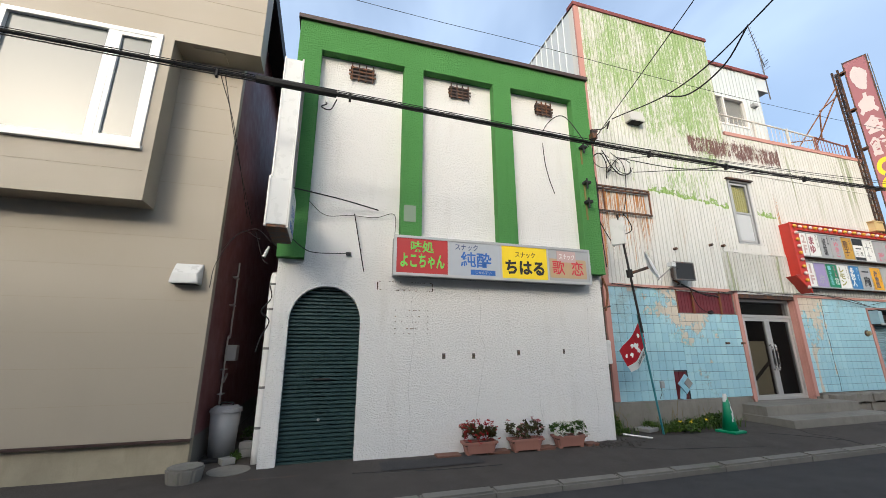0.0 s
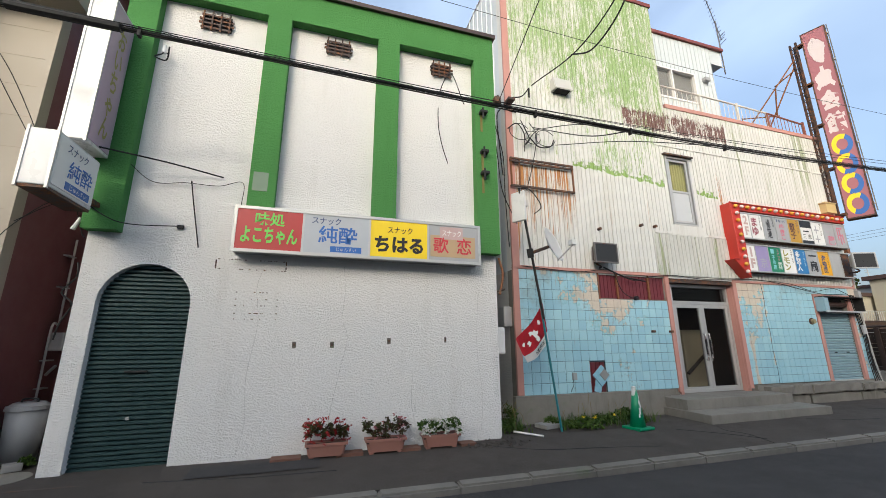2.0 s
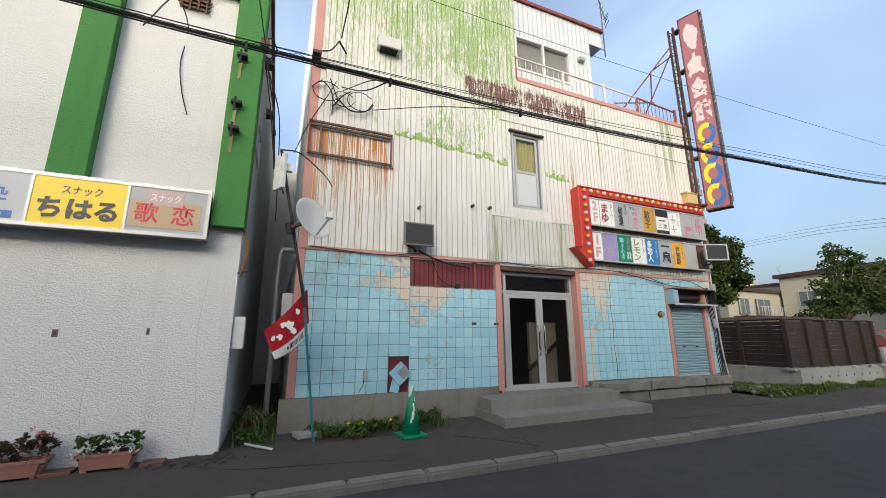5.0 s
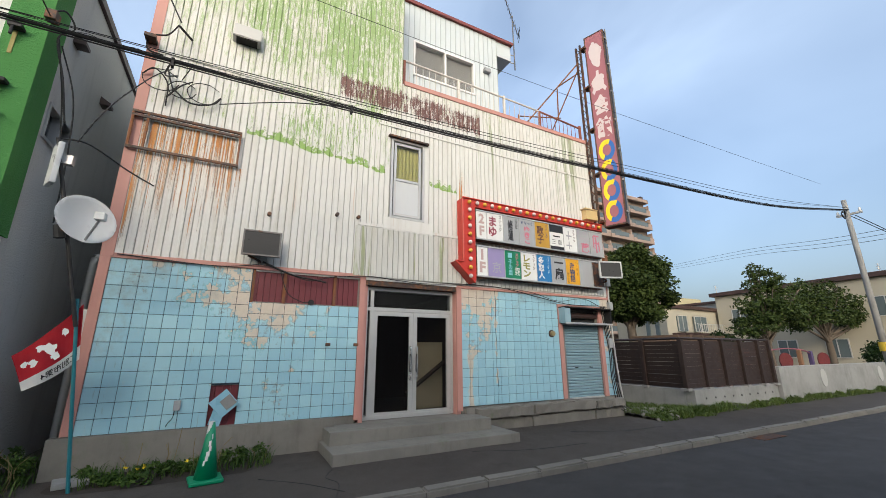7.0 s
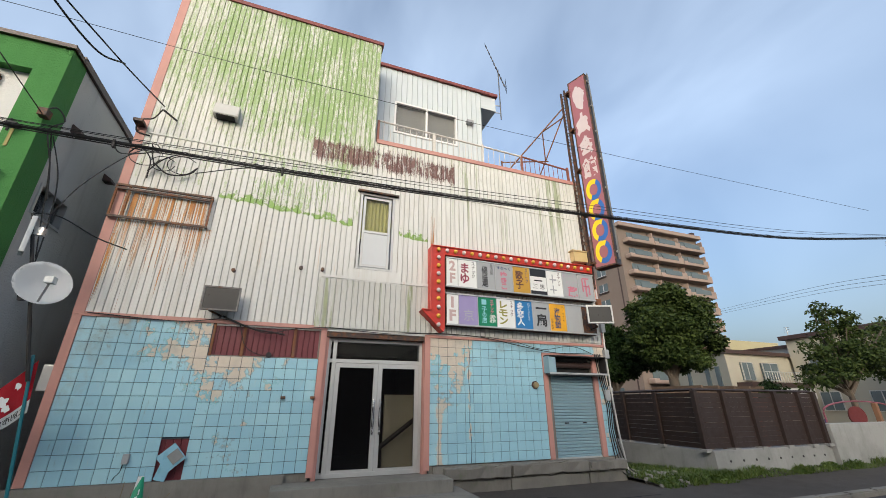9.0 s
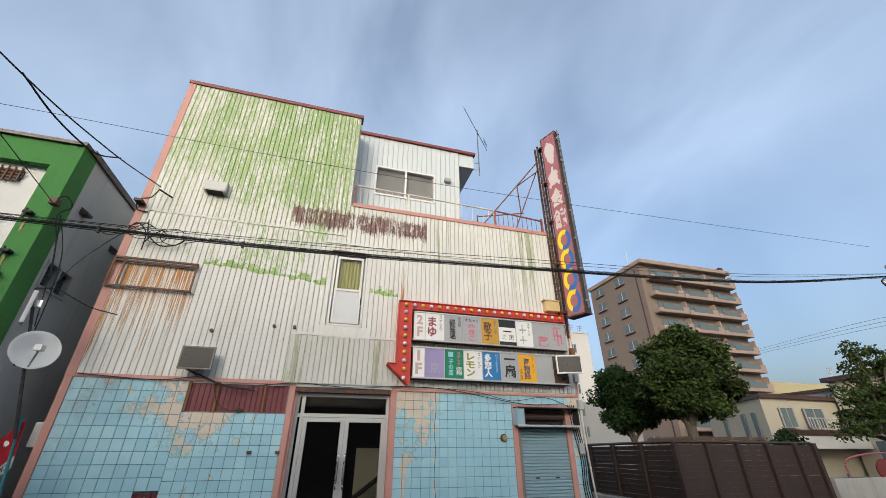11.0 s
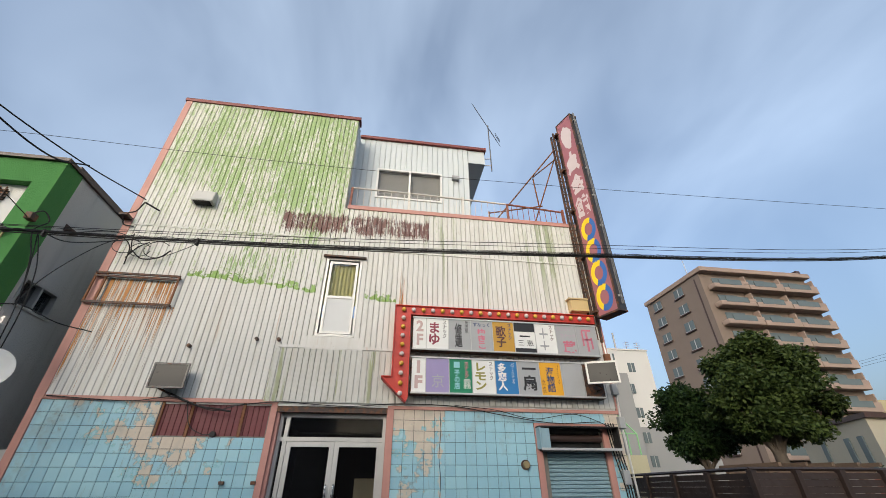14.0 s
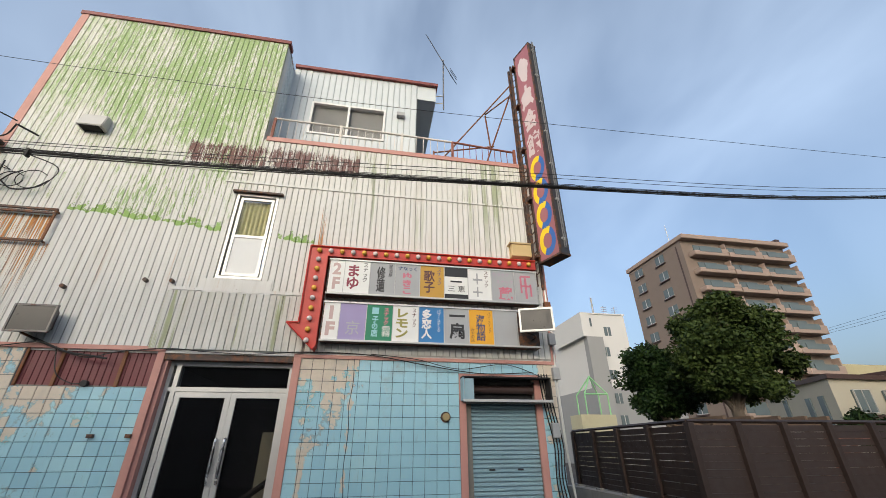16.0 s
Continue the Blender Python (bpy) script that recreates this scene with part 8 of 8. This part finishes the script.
for x, y, z in ((62.5, 28, 7.5), (66, 14, 8.0)):
    a = thing("roof_mast", (x, y, z), "thin television mast on a roof", "mast", "roof masts")
    part("rod", rod(bmesh.new(), (x, y, z), (x, y, z + 2.2), 0.04), M["alu"], a)
    for k in range(3):
        part("element", rod(bmesh.new(), (x - 0.5, y, z + 1.6 + k * 0.25), (x + 0.5, y, z + 1.7 + k * 0.25), 0.03, None, 5), M["alu"], a)

# ---- wall tiles and kerb stones ----
CRACK_X, STRIP_X = 13.12, 12.44
def tile_mat():
    """Sky-blue glaze that has flaked to beige bedding in patches."""
    n = Nodes("blue_wall_tile")
    r = n.rand()
    x, z = n.axis(0), n.axis(2)
    glaze = n.mix(r, (0.285, 0.50, 0.60), (0.365, 0.585, 0.645))
    glaze = n.mix(n.ramp(n.noise(1.4, 5), 0.4, 0.75, 0, 0.5), glaze, (0.24, 0.44, 0.54))
    glaze = n.mix(n.ramp(n.noise(7, 6, 0.7, (1.4, 1.4, 0.5)), 0.56, 0.72, 0, 0.35), glaze, (0.42, 0.50, 0.50))
    up = n.ramp(z, 1.5, 2.7, -0.13, 0.085)
    band_a = n.ramp(n.math("ABSOLUTE", n.math("SUBTRACT", x, 8.4)), 0.5, 1.9, 0.08, -0.14)
    band_b = n.ramp(n.math("ABSOLUTE", n.math("SUBTRACT", x, 12.6)), 0.1, 1.1, 0.10, -0.12)
    band_c = n.ramp(x, 16.3, 16.6, -0.3, 0.17)
    near = n.math("MAXIMUM", n.math("MAXIMUM", band_a, band_b), band_c)
    f = n.math("ADD", n.math("ADD", n.math("ADD", n.math("MULTIPLY", n.noise(2.0, 4, 0.55), 0.55), n.math("MULTIPLY", n.noise(7.0, 6, 0.62), 0.45)), up), n.math("ADD", near, n.math("MULTIPLY", n.math("SUBTRACT", r, 0.5), 0.07)))
    k = n.ramp(f, 0.568, 0.578)
    ragged = n.math("MULTIPLY", n.math("SUBTRACT", n.noise(6, 6, 0.7, (1, 1, 0.6)), 0.5), 0.5)
    split = n.ramp(n.math("ADD", n.math("ABSOLUTE", n.math("SUBTRACT", x, CRACK_X)), ragged), -0.02, -0.01, 1.0, 0.0)
    strip = n.math("MULTIPLY", n.ramp(n.math("ADD", n.math("ABSOLUTE", n.math("SUBTRACT", x, STRIP_X)), n.math("MULTIPLY", ragged, 0.6)), 0.05, 0.06, 1.0, 0.0), n.ramp(z, 1.45, 1.55, 1.0, 0.0))
    k = n.math("MAXIMUM", k, n.math("MAXIMUM", split, strip))
    bed = n.mix(n.noise(16, 5, 0.7), (0.46, 0.40, 0.32), (0.64, 0.57, 0.48))
    edge = n.math("MULTIPLY", n.ramp(f, 0.535, 0.560), n.math("SUBTRACT", 1.0, k))
    c = n.mix(k, glaze, bed)
    c = n.mix(n.math("MULTIPLY", edge, 0.4), c, n.mix(n.ramp(n.noise(1.2, 3), 0.48, 0.52), (0.08, 0.32, 0.32), (0.16, 0.11, 0.07)))
    soot = n.math("ADD", n.noise(2.0, 7, 0.72), n.math("ADD", n.ramp(z, 1.8, 2.8, -0.08, 0.05), n.ramp(x, 5.9, 8.6, 0.05, 0.0)))
    c = n.mix(n.ramp(soot, 0.54, 0.70, 0, 0.5), c, (0.24, 0.25, 0.24))
    drip = n.noise(9, 6, 0.7, (3.0, 3.0, 0.25))
    c = n.mix(n.ramp(drip, 0.62, 0.72, 0, 0.55), c, (0.20, 0.19, 0.15))
    rust = n.math("ADD", n.noise(3, 5, 0.6, (3.5, 3.5, 0.14)), n.ramp(z, 2.0, 2.9, -0.12, 0.03))
    c = n.mix(n.ramp(rust, 0.66, 0.76, 0, 0.7), c, (0.34, 0.18, 0.07))
    n.bump(n.math("ADD", n.math("MULTIPLY", k, -1.0), n.math("MULTIPLY", n.noise(30, 3), 0.1)), 0.4, 0.006)
    return n.done(c, n.ramp(k, 0, 1, 0.28, 0.85))
M["tile"] = tile_mat()
M["grout"] = plain("dark_blue_grey_grout", (0.03, 0.05, 0.07), 0.85, 0, 0.2, 6, 0.3)


def tile_mesh(w, h, t=0.012, c=0.004):
    bm = bmesh.new()
    a = [bm.verts.new(q) for q in ((0, t, 0), (w, t, 0), (w, t, h), (0, t, h))]
    m_ = [bm.verts.new(q) for q in ((0, c, 0), (w, c, 0), (w, c, h), (0, c, h))]
    b = [bm.verts.new(q) for q in ((c, 0, c), (w - c, 0, c), (w - c, 0, h - c), (c, 0, h - c))]
    bm.faces.new(b)
    for i in range(4):
        j = (i + 1) % 4
        bm.faces.new((a[i], a[j], m_[j], m_[i]))
        bm.faces.new((m_[i], m_[j], b[j], b[i]))
    me = mesh_of("tile", bm, M["tile"])
    return me


rt = random.Random(21)
JOINT = 0.0065
spare = []
made = 0
def lay(x0, x1, z0, z1, px, pz, holes, keep):
    """Lays a field of tiles, each an object of its own; the rest goes into one mesh."""
    global made
    bed = part("tile_bed", wall_with_holes(x0, x1, z0, z1, B - 0.006, B + 0.019, holes), M["grout"], tiled, "dark grouted tile bed")
    nx, nz = max(1, round((x1 - x0) / px)), max(1, round((z1 - z0) / pz))
    px, pz = (x1 - x0) / nx, (z1 - z0) / nz
    me = tile_mesh(px - JOINT, pz - JOINT)
    for i in range(nx):
        for j in range(nz):
            cx, cz = x0 + (i + 0.5) * px, z0 + (j + 0.5) * pz
            if any(h[0] < cx < h[1] and h[2] < cz < h[3] for h in holes):
                continue
            q = Vector((x0 + i * px + JOINT / 2, B - 0.016 + rt.uniform(-0.0015, 0.0015), z0 + j * pz + JOINT / 2))
            if keep and made < 300:
                o = new("tile", me)
                o.parent = bed
                o.location = q
                o.rotation_euler = (rt.uniform(-0.006, 0.006), 0, rt.uniform(-0.006, 0.006))
                made += 1
            else:
                spare.append((me, q))
lay(6.13, 8.07, 0.44, 2.93, 0.195, 0.20, [(7.64, 8.08, 0.4, 1.04)], True)
lay(8.07, 9.96, 0.44, 2.36, 0.19, 0.20, [], True)
lay(12.22, 15.0, 0.44, 2.88, 0.205, 0.188, [], True)
lay(15.0, 16.85, 2.68, 2.88, 0.205, 0.2, [], False)
lay(16.54, 16.85, 0.44, 2.68, 0.16, 0.19, [], False)
rest = bmesh.new()
for me, q in spare:
    tmp = bmesh.new()
    tmp.from_mesh(me)
    bmesh.ops.translate(tmp, vec=q, verts=tmp.verts)
    scrap = bpy.data.meshes.new("scrap")
    tmp.to_mesh(scrap)
    tmp.free()
    rest.from_mesh(scrap)
    bpy.data.meshes.remove(scrap)
tagged(part("tile_field", rest, M["tile"], tiled, "remaining blue wall tiles"), kind="stuff")

kerb = thing("kerb", (10, 4.87, -0.15), "worn grey concrete kerb stones along the road", "kerb", kind="structure")
part("bedding", cube(-9, 60, 4.81, 4.94, -0.4, -0.13), M["kerb"], kerb)
kb = cube(0, 0.888, -0.08, 0.085, -0.13, 0.0)
for v in kb.verts:
    if v.co.y < 0 and v.co.z > -0.05:
        v.co.z -= 0.012
bmesh.ops.bevel(kb, geom=[e for e in kb.edges if all(v.co.z > -0.05 for v in e.verts)], offset=0.022, segments=2, affect="EDGES")
kmesh = mesh_of("kerb_stone", kb, M["kerb"])
part("tile_crack", tube([(CRACK_X + dx, B - 0.0165, zz) for dx, zz in ((0.0, 0.45), (0.02, 0.8), (-0.015, 1.2), (0.01, 1.7), (-0.02, 2.1), (0.015, 2.5), (0.0, 2.88))], 0.006, 4, 4), M["grout"], tiled, "long dark crack through the tiles")
grate = thing("drain_grate", (17.9, 4.63, -0.19), "dark iron drain grate in the road by the kerb", "drain", kind="structure")
part("frame", frame_bars(bmesh.new(), 17.45, 18.35, -0.196, -0.182, 4.48, 4.78, 0.012), M["rust_dark"], grate)
for i in range(14):
    part("bar", cube(17.47 + i * 0.064, 17.50 + i * 0.064, 4.48, 4.78, -0.195, -0.178), M["rust_dark"], grate)
for i in range(70):
    o = new("kerb_stone", kmesh)
    o.parent = kerb
    o.matrix_parent_inverse = kerb.matrix_basis.inverted()
    x = -6 + i * 0.9
    o.location = (x, 4.87 + rt.uniform(-0.006, 0.006), pave_z(x, 4.95) + 0.012 + rt.uniform(-0.004, 0.006))
    o.rotation_euler = (rt.uniform(-0.02, 0.02), rt.uniform(-0.006, 0.006), rt.uniform(-0.006, 0.006))
